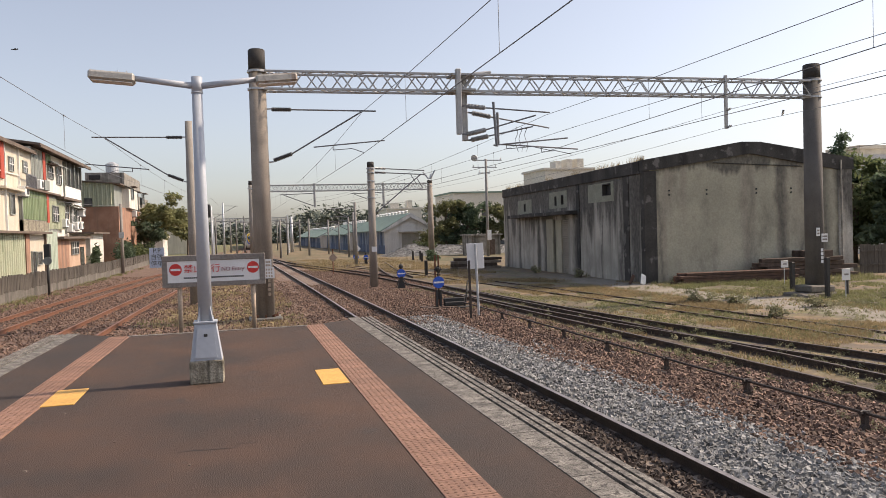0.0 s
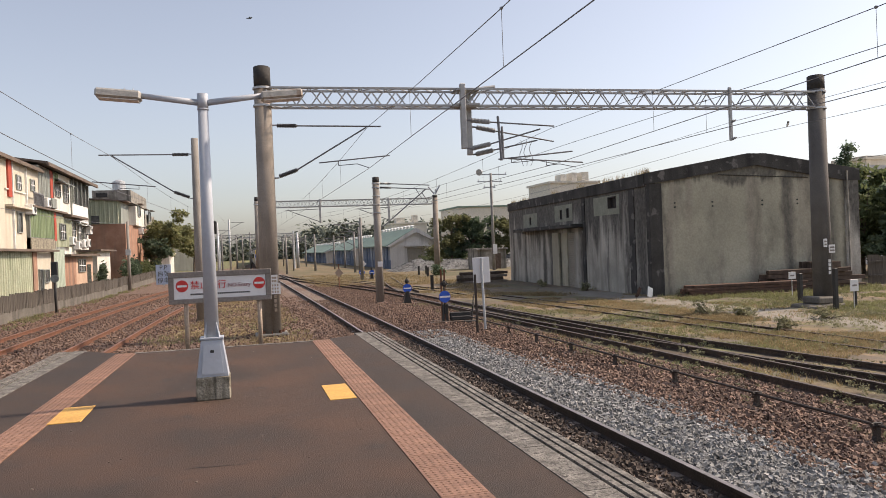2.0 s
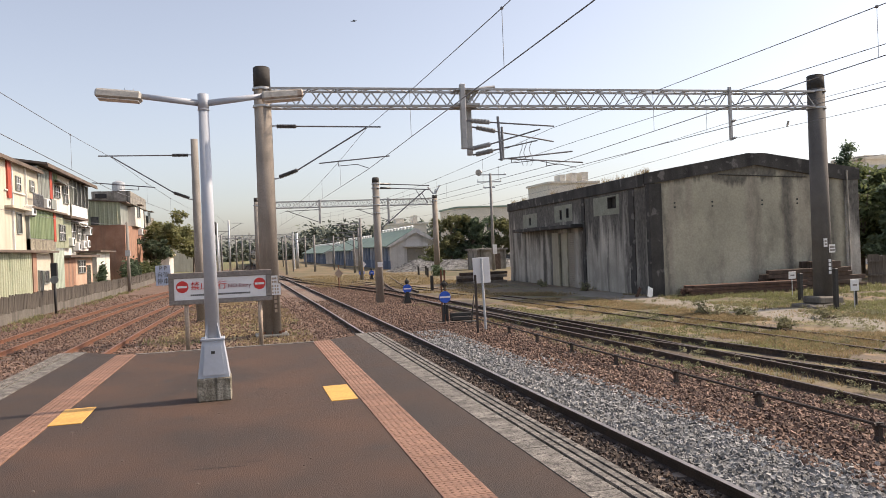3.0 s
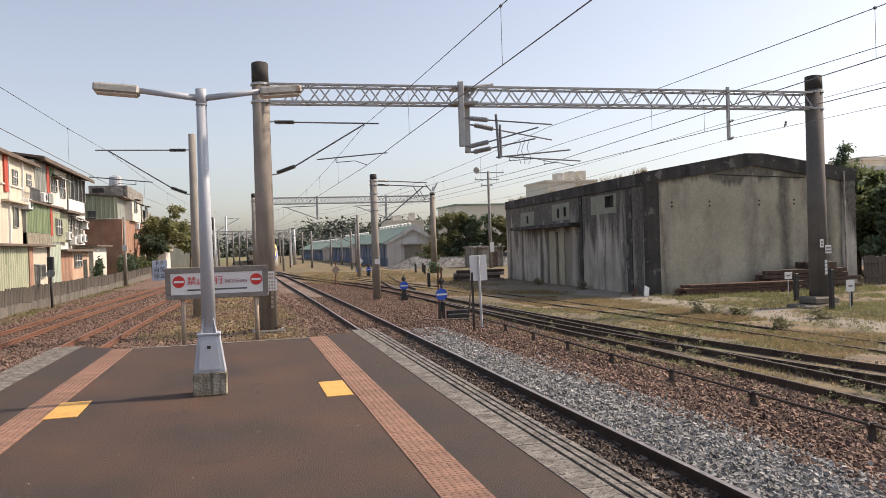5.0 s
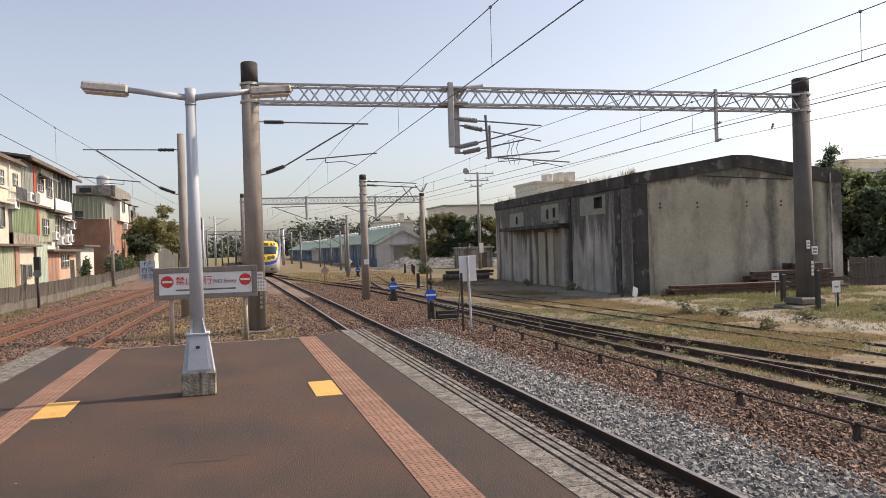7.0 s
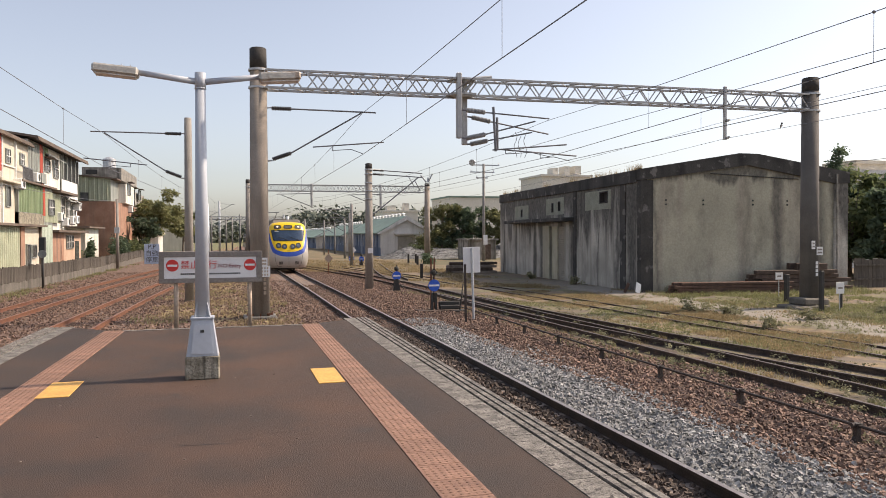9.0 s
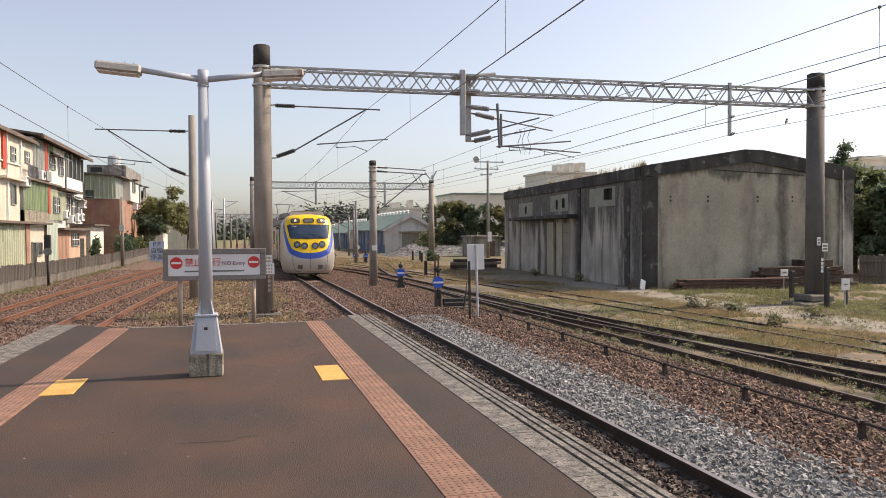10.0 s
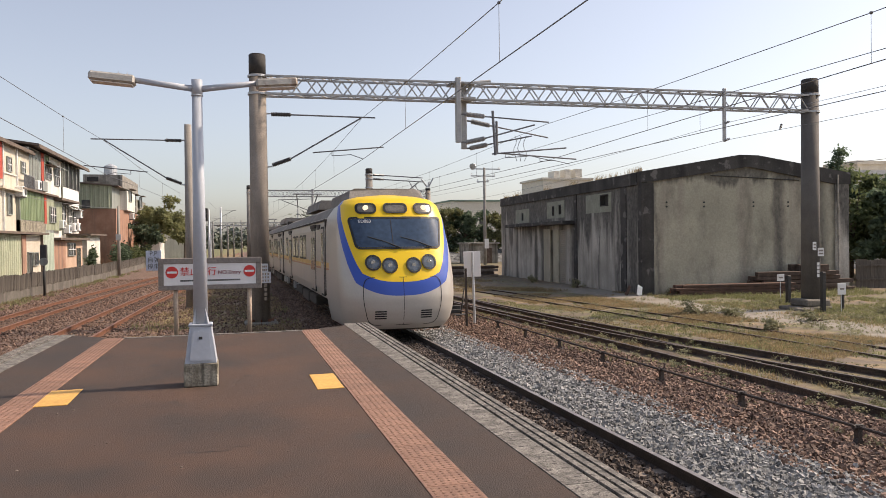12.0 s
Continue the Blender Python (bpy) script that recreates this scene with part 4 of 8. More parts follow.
# ---------------------------------------------------------------- warehouse
def stained(m, dark, top, reach, seed=0.0, columns=(), axis=0, blotch=1.6):
    """Soot that has run down a wall from its parapet in uneven tongues, with blotches lower down."""
    nt = m.node_tree
    n, l = nt.nodes, nt.links
    bs = n["Principled BSDF"]
    base = bs.inputs["Base Color"].links[0].from_socket
    tc = n.new("ShaderNodeTexCoord")
    sep = n.new("ShaderNodeSeparateXYZ")
    l.new(tc.outputs["Object"], sep.inputs[0])
    def tex(scale, stretch, detail=7):
        mp = n.new("ShaderNodeMapping")
        mp.inputs["Scale"].default_value = stretch
        mp.inputs["Location"].default_value = (seed, seed, seed)
        l.new(tc.outputs["Object"], mp.inputs[0])
        t = n.new("ShaderNodeTexNoise")
        t.inputs["Scale"].default_value, t.inputs["Detail"].default_value = scale, detail
        t.inputs["Roughness"].default_value = 0.65
        l.new(mp.outputs[0], t.inputs["Vector"])
        return t.outputs[0]
    def op(kind, p, q, clamp=False):
        k = n.new("ShaderNodeMath")
        k.operation, k.use_clamp = kind, clamp
        for i, v in enumerate((p, q)):
            if isinstance(v, (int, float)):
                k.inputs[i].default_value = v
            else:
                l.new(v, k.inputs[i])
        return k.outputs[0]
    fall = op("DIVIDE", op("SUBTRACT", top, sep.outputs[2]), reach)
    tongue = op("SUBTRACT", op("MULTIPLY", tex(0.75, (1, 1, 0.09)), 3.2), op("ADD", fall, 0.75))
    blot = op("MULTIPLY", op("SUBTRACT", tex(0.9, (1, 1, 0.5)), 0.52), blotch)
    f = op("MAXIMUM", op("MULTIPLY", tongue, 3.0), blot)
    # broad runs of soot below leaks: (place along the wall, half width, strength)
    wob = op("MULTIPLY", op("SUBTRACT", tex(1.2, (0.6, 0.6, 0.35)), 0.5), 1.3)
    for c, w, k in columns:
        away = op("ABSOLUTE", op("ADD", op("SUBTRACT", sep.outputs[axis], c), wob), 0.0)
        f = op("MAXIMUM", f, op("MULTIPLY", op("SUBTRACT", 1.25, op("DIVIDE", away, w)), k))
    f = op("MULTIPLY", op("MINIMUM", op("MAXIMUM", f, 0.0), 1.0), op("ADD", op("MULTIPLY", tex(6.0, (1, 1, 0.6)), 0.9), 0.3), True)
    x = n.new("ShaderNodeMix")
    x.data_type = "RGBA"
    l.new(f, x.inputs[0])
    l.new(base, x.inputs[6])
    x.inputs[7].default_value = (*dark, 1)
    l.new(x.outputs[2], bs.inputs["Base Color"])
    return m


M["wh_side"] = stained(mat("warehouse_wall", (0.33, 0.313, 0.275), (0.52, 0.492, 0.437), 0.6, 14, 0.92, bump=0.4, streak=(0.25, 0.235, 0.205), grain=0.2), (0.028, 0.026, 0.025), 5.7, 3.6, 0.0,
                        ((1.0, 0.7, 1.3), (2.6, 0.3, 0.9), (5.0, 0.15, 0.7), (8.6, 0.6, 1.3), (13.9, 0.5, 1.3), (15.4, 0.4, 1.2), (19.5, 0.3, 0.9), (22.6, 0.4, 0.9)), 1, 3.0)
M["wh_gable"] = stained(mat("warehouse_gable", (0.345, 0.325, 0.25), (0.47, 0.44, 0.34), 0.4, 12, 0.92, bump=0.3, streak=(0.33, 0.295, 0.235), grain=0.14), (0.075, 0.07, 0.063), 6.0, 0.8, 3.0,
                         ((7.35, 0.35, 1.0), (8.5, 0.25, 0.6), (9.6, 0.4, 0.8), (10.6, 0.3, 1.0), (5.6, 0.2, 0.4), (0.75, 0.14, 0.6)), 0, 3.2)
# darker concrete of the near column, beam, parapet, piers and canopy
M["wh_dark"] = mat("dark_concrete", (0.035, 0.033, 0.03), (0.075, 0.07, 0.065), 0.9, 20, 0.92, bump=0.5, streak=(0.025, 0.024, 0.023), spots=((0.16, 0.15, 0.14), 2.2, 0.59))
M["wh_patch"] = mat("old_pale_render", (0.24, 0.25, 0.20), (0.31, 0.32, 0.26), 2, 25, 0.9, bump=0.2)
M["shutter"] = mat("roller_shutter", (0.28, 0.25, 0.21), (0.34, 0.31, 0.26), 1.5, 20, 0.6, 0.2, 0.1)
M["steel_brown"] = mat("stacked_steel", (0.07, 0.04, 0.03), (0.12, 0.07, 0.05), 3, 25, 0.8, 0.1, 0.3, vary=0.3)
M["leafdark"] = mat("leaf_dark", (0.08, 0.115, 0.07), (0.14, 0.185, 0.11), 1.5, 9, 0.75, bump=0, vary=0.5)
M["leaf"] = mat("leaf_green", (0.09, 0.115, 0.05), (0.16, 0.185, 0.085), 1.2, 9, 0.75, bump=0, vary=0.5)
M["leafdry"] = mat("leaf_olive", (0.165, 0.175, 0.08), (0.265, 0.265, 0.125), 1.2, 9, 0.8, bump=0, vary=0.5)
M["weed"] = mat("leaf_weed", (0.19, 0.19, 0.11), (0.32, 0.305, 0.19), 1.2, 9, 0.8, bump=0, vary=0.5)
M["straw"] = mat("dry_grass", (0.29, 0.225, 0.12), (0.42, 0.33, 0.19), 1.0, 9, 0.85, bump=0, vary=0.5)
def thin_leaf(m):
    """Leaves let part of the light through."""
    nt = m.node_tree
    n, l = nt.nodes, nt.links
    bs, out = n["Principled BSDF"], n["Material Output"]
    tr = n.new("ShaderNodeBsdfTranslucent")
    l.new(bs.inputs["Base Color"].links[0].from_socket, tr.inputs["Color"])
    mx = n.new("ShaderNodeMixShader")
    mx.inputs[0].default_value = 0.45
    l.new(bs.outputs[0], mx.inputs[1])
    l.new(tr.outputs[0], mx.inputs[2])
    l.new(mx.outputs[0], out.inputs["Surface"])


for key in ("leafdark", "leaf", "leafdry", "straw", "weed"):
    thin_leaf(M[key])
M["bark"] = mat("bark", (0.09, 0.07, 0.05), (0.15, 0.12, 0.09), 4, 25, 0.9, bump=0.6)


def build_warehouse():
    """Local axes: x along the gable, y along the long side, z up from the floor."""
    w = thing("warehouse", (18.6, 31.48, -1.3), "derelict grey concrete warehouse with soot-stained walls", "warehouse", rz=-4)
    W, L, H, R = 11.2, 23.6, 5.74, 6.58
    bm = bmesh.new()
    # long wall with openings: door 9.85..12.4, three upper vents
    def wall_x(bm, x0, x1, length, height, holes):
        ys = sorted({0.0, length, *[h[0] for h in holes], *[h[1] for h in holes]})
        zs = sorted({-0.3, height, *[h[2] for h in holes], *[h[3] for h in holes]})
        for a, b in zip(ys, ys[1:]):
            for c, d in zip(zs, zs[1:]):
                if not any(h[0] <= a and b <= h[1] and h[2] <= c and d <= h[3] for h in holes):
                    box(bm, x0, x1, a, b, c, d)
    holes = [(9.9, 12.4, -0.3, 3.24), (3.7, 4.75, 4.36, 4.98), (10.55, 10.95, 4.15, 4.75), (11.75, 12.1, 4.1, 4.7), (18.0, 18.35, 3.95, 4.5)]
    wall_x(bm, 0, 0.3, L, H - 0.02, holes)
    bmesh.ops.remove_doubles(bm, verts=bm.verts, dist=1e-5)
    part("long_wall", bm, M["wh_side"], w, "dark stained long wall")
    bm = bmesh.new()
    box(bm, W - 0.3, W, 0, L, -0.3, H - 0.02)
    part("long_wall", bm, M["wh_side"], w)
    bm = bmesh.new()
    prism(bm, [(0.3, -0.3), (W - 0.3, -0.3), (W - 0.3, H), (W / 2 + 0.1, R - 0.05), (0.3, H)], 0.05, 0.3)
    part("gable_wall", bm, M["wh_gable"], w, "paler rendered gable wall")
    bm = bmesh.new()
    prism(bm, [(0.3, -0.3), (W - 0.3, -0.3), (W - 0.3, H), (W / 2 + 0.1, R - 0.05), (0.3, H)], L - 0.3, L - 0.05)
    part("gable_wall", bm, M["wh_side"], w)
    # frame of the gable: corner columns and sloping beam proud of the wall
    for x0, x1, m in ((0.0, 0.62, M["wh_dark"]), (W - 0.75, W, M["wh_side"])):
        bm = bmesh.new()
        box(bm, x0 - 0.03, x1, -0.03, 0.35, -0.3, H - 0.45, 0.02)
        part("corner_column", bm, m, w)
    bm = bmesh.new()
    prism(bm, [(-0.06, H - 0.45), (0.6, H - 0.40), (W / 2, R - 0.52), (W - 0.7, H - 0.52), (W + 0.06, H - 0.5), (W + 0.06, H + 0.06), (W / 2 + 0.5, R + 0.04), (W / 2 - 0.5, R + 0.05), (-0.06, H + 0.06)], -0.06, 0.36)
    part("gable_beam", bm, M["wh_dark"], w, "dark sloping beam")
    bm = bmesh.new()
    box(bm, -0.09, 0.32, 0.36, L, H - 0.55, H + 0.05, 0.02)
    part("parapet", bm, M["wh_dark"], w, "dark parapet")
    bm = bmesh.new()
    prism(bm, [(0.3, H - 0.15), (W - 0.3, H - 0.15), (W - 0.3, H), (W / 2, R - 0.05), (0.3, H)], 0.3, L - 0.3)
    part("roof", bm, M["wh_dark"], w)
    for y0, y1 in ((1.6, 2.2), (8.0, 8.45)):
        bm = bmesh.new()
        box(bm, -0.05, 0.02, y0, y1, -0.3, H - 0.56, 0.01)
        part("pier", bm, M["wh_dark"] if y0 < 9 else M["wh_side"], w)
    # pale render round the vents, the vents' frames and louvres
    for y0, y1, z0, z1 in ((3.35, 6.7, 4.05, 5.05), (10.0, 13.1, 3.95, 4.98), (16.7, 19.8, 3.8, 4.75)):
        bm = bmesh.new()
        hs = [h for h in holes[1:] if y0 <= h[0] and h[1] <= y1]
        ys = sorted({y0, y1, *[h[0] for h in hs], *[h[1] for h in hs]})
        zs = sorted({z0, z1, *[min(z1, h[2]) for h in hs], *[min(z1, h[3]) for h in hs]})
        for a, b in zip(ys, ys[1:]):
            for c, d in zip(zs, zs[1:]):
                if not any(h[0] <= a and b <= h[1] and h[2] <= c and d <= h[3] for h in hs):
                    box(bm, -0.012, 0.0, a, b, c, d)
        bmesh.ops.remove_doubles(bm, verts=bm.verts, dist=1e-5)
        part("render_panel", bm, M["wh_patch"], w, "pale greenish render panel")
    for h in holes[1:]:
        bm = bmesh.new()
        t = 0.05
        for a, b, c, d in ((h[0], h[1], h[2], h[2] + t), (h[0], h[1], h[3] - t, h[3]), (h[0], h[0] + t, h[2] + t, h[3] - t), (h[1] - t, h[1], h[2] + t, h[3] - t)):
            box(bm, -0.03, 0.2, a, b, c, d)
        part("vent_frame", bm, M["wh_dark"], w)
        bm = bmesh.new()
        box(bm, 0.2, 0.24, h[0], h[1], h[2], h[3])
        part("vent_panel", bm, M["black"], w)
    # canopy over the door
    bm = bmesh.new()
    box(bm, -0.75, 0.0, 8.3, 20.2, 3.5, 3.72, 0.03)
    part("canopy", bm, M["wh_dark"], w, "thin dark concrete canopy")
    # roller shutter
    sh = new("roller_shutter")
    sh.parent = w
    sh.empty_display_size = 0.1
    for i in range(29):
        bm = bmesh.new()
        box(bm, 0.16, 0.2, 9.9, 11.35, -0.1 + i * 0.115, -0.1 + i * 0.115 + 0.105, 0.012)
        part("slat", bm, M["shutter"], sh)
    bm = bmesh.new()
    box(bm, 0.1, 0.3, 11.35, 12.4, -0.3, 3.24)
    part("door_post", bm, M["wh_gable"], w)
    bm = bmesh.new()
    box(bm, -0.08, 0.12, 12.4, 13.6, -0.3, 3.3)
    part("door_post", bm, M["wh_gable"], w, "bare pale plaster beside the door")
    # pipe down the far end of the gable
    bm = bmesh.new()
    tube(bm, (W - 0.72, -0.12, 5.7), (W - 0.68, -0.12, 0.1), 0.045, 0.045, 8)
    part("drain_pipe", bm, M["concrete"], w)
    for x in (1.3, 3.25, 5.9, 7.8):
        for z in (4.35, 4.15):
            bm = bmesh.new()
            tube(bm, (x, 0.02, z), (x, 0.06, z), 0.045, 0.045, 8)
            part("drain_hole", bm, M["black"], w)
    bm = bmesh.new()
    tube(bm, (3.6, 0.02, H - 0.1), (8.4, 0.02, H - 0.32), 0.02, 0.02, 6)
    part("cable", bm, M["black"], w)


build_warehouse()


def leaf_cloud(blobs, count, size, seed, flat=0.6):
    """Leaves, as small bent quads, over and inside a set of ellipsoids (x, y, z, rx, ry, rz)."""
    r = np.random.RandomState(seed)
    vol = np.array([b[3] * b[4] * b[5] for b in blobs]) ** 0.7
    pick = r.choice(len(blobs), count, p=vol / vol.sum())
    B = np.array(blobs)[pick]
    d = r.normal(size=(count, 3))
    d /= np.linalg.norm(d, axis=1)[:, None]
    rad = np.clip(np.abs(r.normal(0.62, 0.34, count)), 0.05, 1.7)
    c = B[:, :3] + d * B[:, 3:] * rad[:, None]
    u = r.normal(size=(count, 3))
    u[:, 2] *= flat
    u /= np.linalg.norm(u, axis=1)[:, None]
    v = np.cross(u, r.normal(size=(count, 3)))
    v /= np.linalg.norm(v, axis=1)[:, None]
    s = size * r.uniform(0.6, 1.35, count)[:, None]
    verts = np.stack([c - u * s, c + v * s * 0.45, c + u * s, c - v * s * 0.45], 1).reshape(-1, 3)
    faces = np.arange(count * 4).reshape(-1, 4)
    return verts.tolist(), faces.tolist()


def tree(x, y, h, spread, label, seed, leaves=5000, size=0.22, material=None, trunk=0.16, bare=0.25, name="tree", kind=""):
    r = random.Random(seed)
    t = thing(name, (x, y, ground_z(x, y)), label, "tree" if name == "tree" else name, kind=kind)
    bm = bmesh.new()
    tube(bm, (0, 0, -0.1), (0.1, 0, h * 0.45), trunk, trunk * 0.6, 10)
    tube(bm, (0.1, 0, h * 0.45), (0.0, 0.1, h * 0.8), trunk * 0.6, trunk * 0.2, 8)
    blobs = []
    for i in range(12):
        a = r.uniform(0, 6.28)
        z0 = h * r.uniform(0.25, 0.6)
        far = spread * r.uniform(0.35, 0.95)
        tip = Vector((math.cos(a) * far, math.sin(a) * far, h * r.uniform(bare + 0.2, 0.97)))
        tube(bm, (0.08, 0, z0), tip, trunk * 0.35, trunk * 0.08, 6)
        for _ in range(3):
            q = spread * r.uniform(0.12, 0.27)
            o = Vector((r.gauss(0, 1), r.gauss(0, 1), r.gauss(0, 0.7))) * spread * 0.17
            blobs.append((tip.x + o.x, tip.y + o.y, min(tip.z + o.z, h), q, q, q * r.uniform(0.6, 1.0)))
    for i in range(10):
        a = r.uniform(0, 6.28)
        q = spread * r.uniform(0.2, 0.38)
        d = spread * r.uniform(0.1, 0.6)
        blobs.append((math.cos(a) * d, math.sin(a) * d, h * r.uniform(bare + 0.1, 0.85), q, q, q * 0.8))
    part("trunk", bm, M["bark"], t)
    vs, fs = leaf_cloud(blobs, int(leaves * 1.6), size * 0.85, seed)
    crown = raw("crown", vs, fs, material or M["leaf"], t)
    return t


def shrub(x, y, h, w, label, seed, leaves=900, size=0.12, material=None, ww=None):
    r = random.Random(seed)
    t = thing("shrub", (x, y, ground_z(x, y)), label, "shrub")
    blobs = [(r.uniform(-w, w) * 0.7, r.uniform(-1, 1) * (ww or w) * 0.7, h * r.uniform(0.15, 0.7), w * r.uniform(0.25, 0.5), (ww or w) * r.uniform(0.25, 0.5), h * 0.33) for _ in range(9)]
    vs, fs = leaf_cloud(blobs, leaves, size, seed)
    raw("foliage", vs, fs, material or M["leaf"], t)
    bm = bmesh.new()
    for b in blobs:
        tube(bm, (0.1 * b[0], 0.1 * b[1], 0), b[:3], 0.02, 0.008, 5)
    part("stem", bm, M["bark"], t)
    return t


# ---------------------------------------------------------------- houses beside the line
M["cream"] = mat("cream_render", (0.54, 0.49, 0.40), (0.62, 0.57, 0.47), 0.6, 20, 0.85, bump=0.15, streak=(0.48, 0.42, 0.32))
M["cream2"] = mat("white_render", (0.66, 0.63, 0.57), (0.74, 0.71, 0.65), 0.6, 20, 0.85, bump=0.15, streak=(0.5, 0.46, 0.4))
M["housered"] = mat("red_sheet", (0.38, 0.055, 0.03), (0.46, 0.075, 0.04), 1, 20, 0.6, bump=0.1)
M["greensheet"] = mat("green_sheet", (0.16, 0.22, 0.115), (0.23, 0.29, 0.16), 0.7, 15, 0.6, bump=0.1, streak=(0.13, 0.17, 0.09))
M["palegreen"] = mat("pale_green_sheet", (0.36, 0.385, 0.275), (0.44, 0.46, 0.33), 0.7, 15, 0.6, bump=0.1, streak=(0.27, 0.3, 0.2))
M["greysheet"] = mat("grey_sheet", (0.22, 0.24, 0.22), (0.30, 0.32, 0.29), 0.7, 15, 0.6, bump=0.1, streak=(0.13, 0.13, 0.12))
M["brickred"] = mat("old_brick", (0.30, 0.155, 0.10), (0.42, 0.24, 0.165), 0.9, 25, 0.9, bump=0.4, streak=(0.22, 0.15, 0.11))
M["mint"] = mat("mint_sheet", (0.40, 0.47, 0.38), (0.48, 0.54, 0.45), 0.7, 15, 0.6, bump=0.1, streak=(0.36, 0.40, 0.32))
M["pinkrender"] = mat("pink_render", (0.46, 0.31, 0.22), (0.54, 0.38, 0.28), 0.8, 20, 0.9, bump=0.2)
M["roofbrown"] = mat("brown_sheet_roof", (0.10, 0.075, 0.06), (0.17, 0.13, 0.10), 1, 20, 0.8, bump=0.2)
M["woodfence"] = mat("fence_board", (0.05, 0.042, 0.034), (0.115, 0.098, 0.08), 2, 20, 0.9, bump=0.4, vary=0.45, stretch=(1, 1, 0.15))
M["houseglass"] = mat("house_glass", (0.06, 0.063, 0.063), (0.12, 0.12, 0.115), 2, 10, 0.2, 0, 0)


def ribbed(bm, x, y0, y1, z0, z1, out=0.06, step=0.45):
    """Corrugated sheet on a wall at x, facing +x."""
    n = max(2, int((y1 - y0) / step))
    pts = []
    for i in range(n):
        a, b = y0 + (y1 - y0) * i / n, y0 + (y1 - y0) * (i + 1) / n
        c = b - a
        pts += [(a, 0), (a + c * 0.55, 0), (a + c * 0.65, out), (a + c * 0.9, out)]
    pts.append((y1, 0))
    lo = [bm.verts.new((x + o, y, z0)) for y, o in pts]
    hi = [bm.verts.new((x + o, y, z1)) for y, o in pts]
    for i in range(len(pts) - 1):
        bm.faces.new((lo[i], lo[i + 1], hi[i + 1], hi[i]))


def house_window(parent, x, y0, y1, z0, z1, bars=True, hood=False):
    wdw = new("window")
    wdw.parent = parent
    wdw.empty_display_size = 0.1
    bm = bmesh.new()
    t = 0.07
    for a, b, c, d in ((y0, y1, z0, z0 + t), (y0, y1, z1 - t, z1), (y0, y0 + t, z0 + t, z1 - t), (y1 - t, y1, z0 + t, z1 - t)):
        box(bm, x - 0.02, x + 0.1, a, b, c, d)
    part("frame", bm, M["greysheet"], wdw)
    bm = bmesh.new()
    box(bm, x, x + 0.03, y0 + t, y1 - t, z0 + t, z1 - t)
    part("pane", bm, M["houseglass"], wdw)
    if bars:
        n = 3
        for i in range(1, n):
            bm = bmesh.new()
            yy = y0 + (y1 - y0) * i / n
            box(bm, x + 0.05, x + 0.1, yy - 0.03, yy + 0.03, z0 + t, z1 - t)
            part("bar", bm, M["white"], wdw)
        bm = bmesh.new()
        zz = (z0 + z1) / 2
        box(bm, x + 0.05, x + 0.1, y0 + t, y1 - t, zz - 0.03, zz + 0.03)
        part("bar", bm, M["white"], wdw)
    if hood:
        bm = bmesh.new()
        box(bm, x, x + 0.6, y0 - 0.15, y1 + 0.15, z1 + 0.08, z1 + 0.16, 0, None)
        part("hood", bm, M["roofbrown"], wdw)


def air_unit(parent, x, y, z):
    bm = bmesh.new()
    box(bm, x, x + 0.55, y - 0.55, y + 0.55, z, z + 0.75, 0.04)
    a = part("air_conditioner", bm, M["white"], parent)
    bm = bmesh.new()
    tube(bm, (x + 0.56, y + 0.1, z + 0.38), (x + 0.57, y + 0.1, z + 0.38), 0.28, 0.28, 14)
    part("fan", bm, M["black"], a)
    for dy in (-0.4, 0.4):
        bm = bmesh.new()
        box(bm, x - 0.02, x + 0.5, y + dy - 0.03, y + dy + 0.03, z - 0.08, z)
        part("bracket", bm, M["wire"], a)


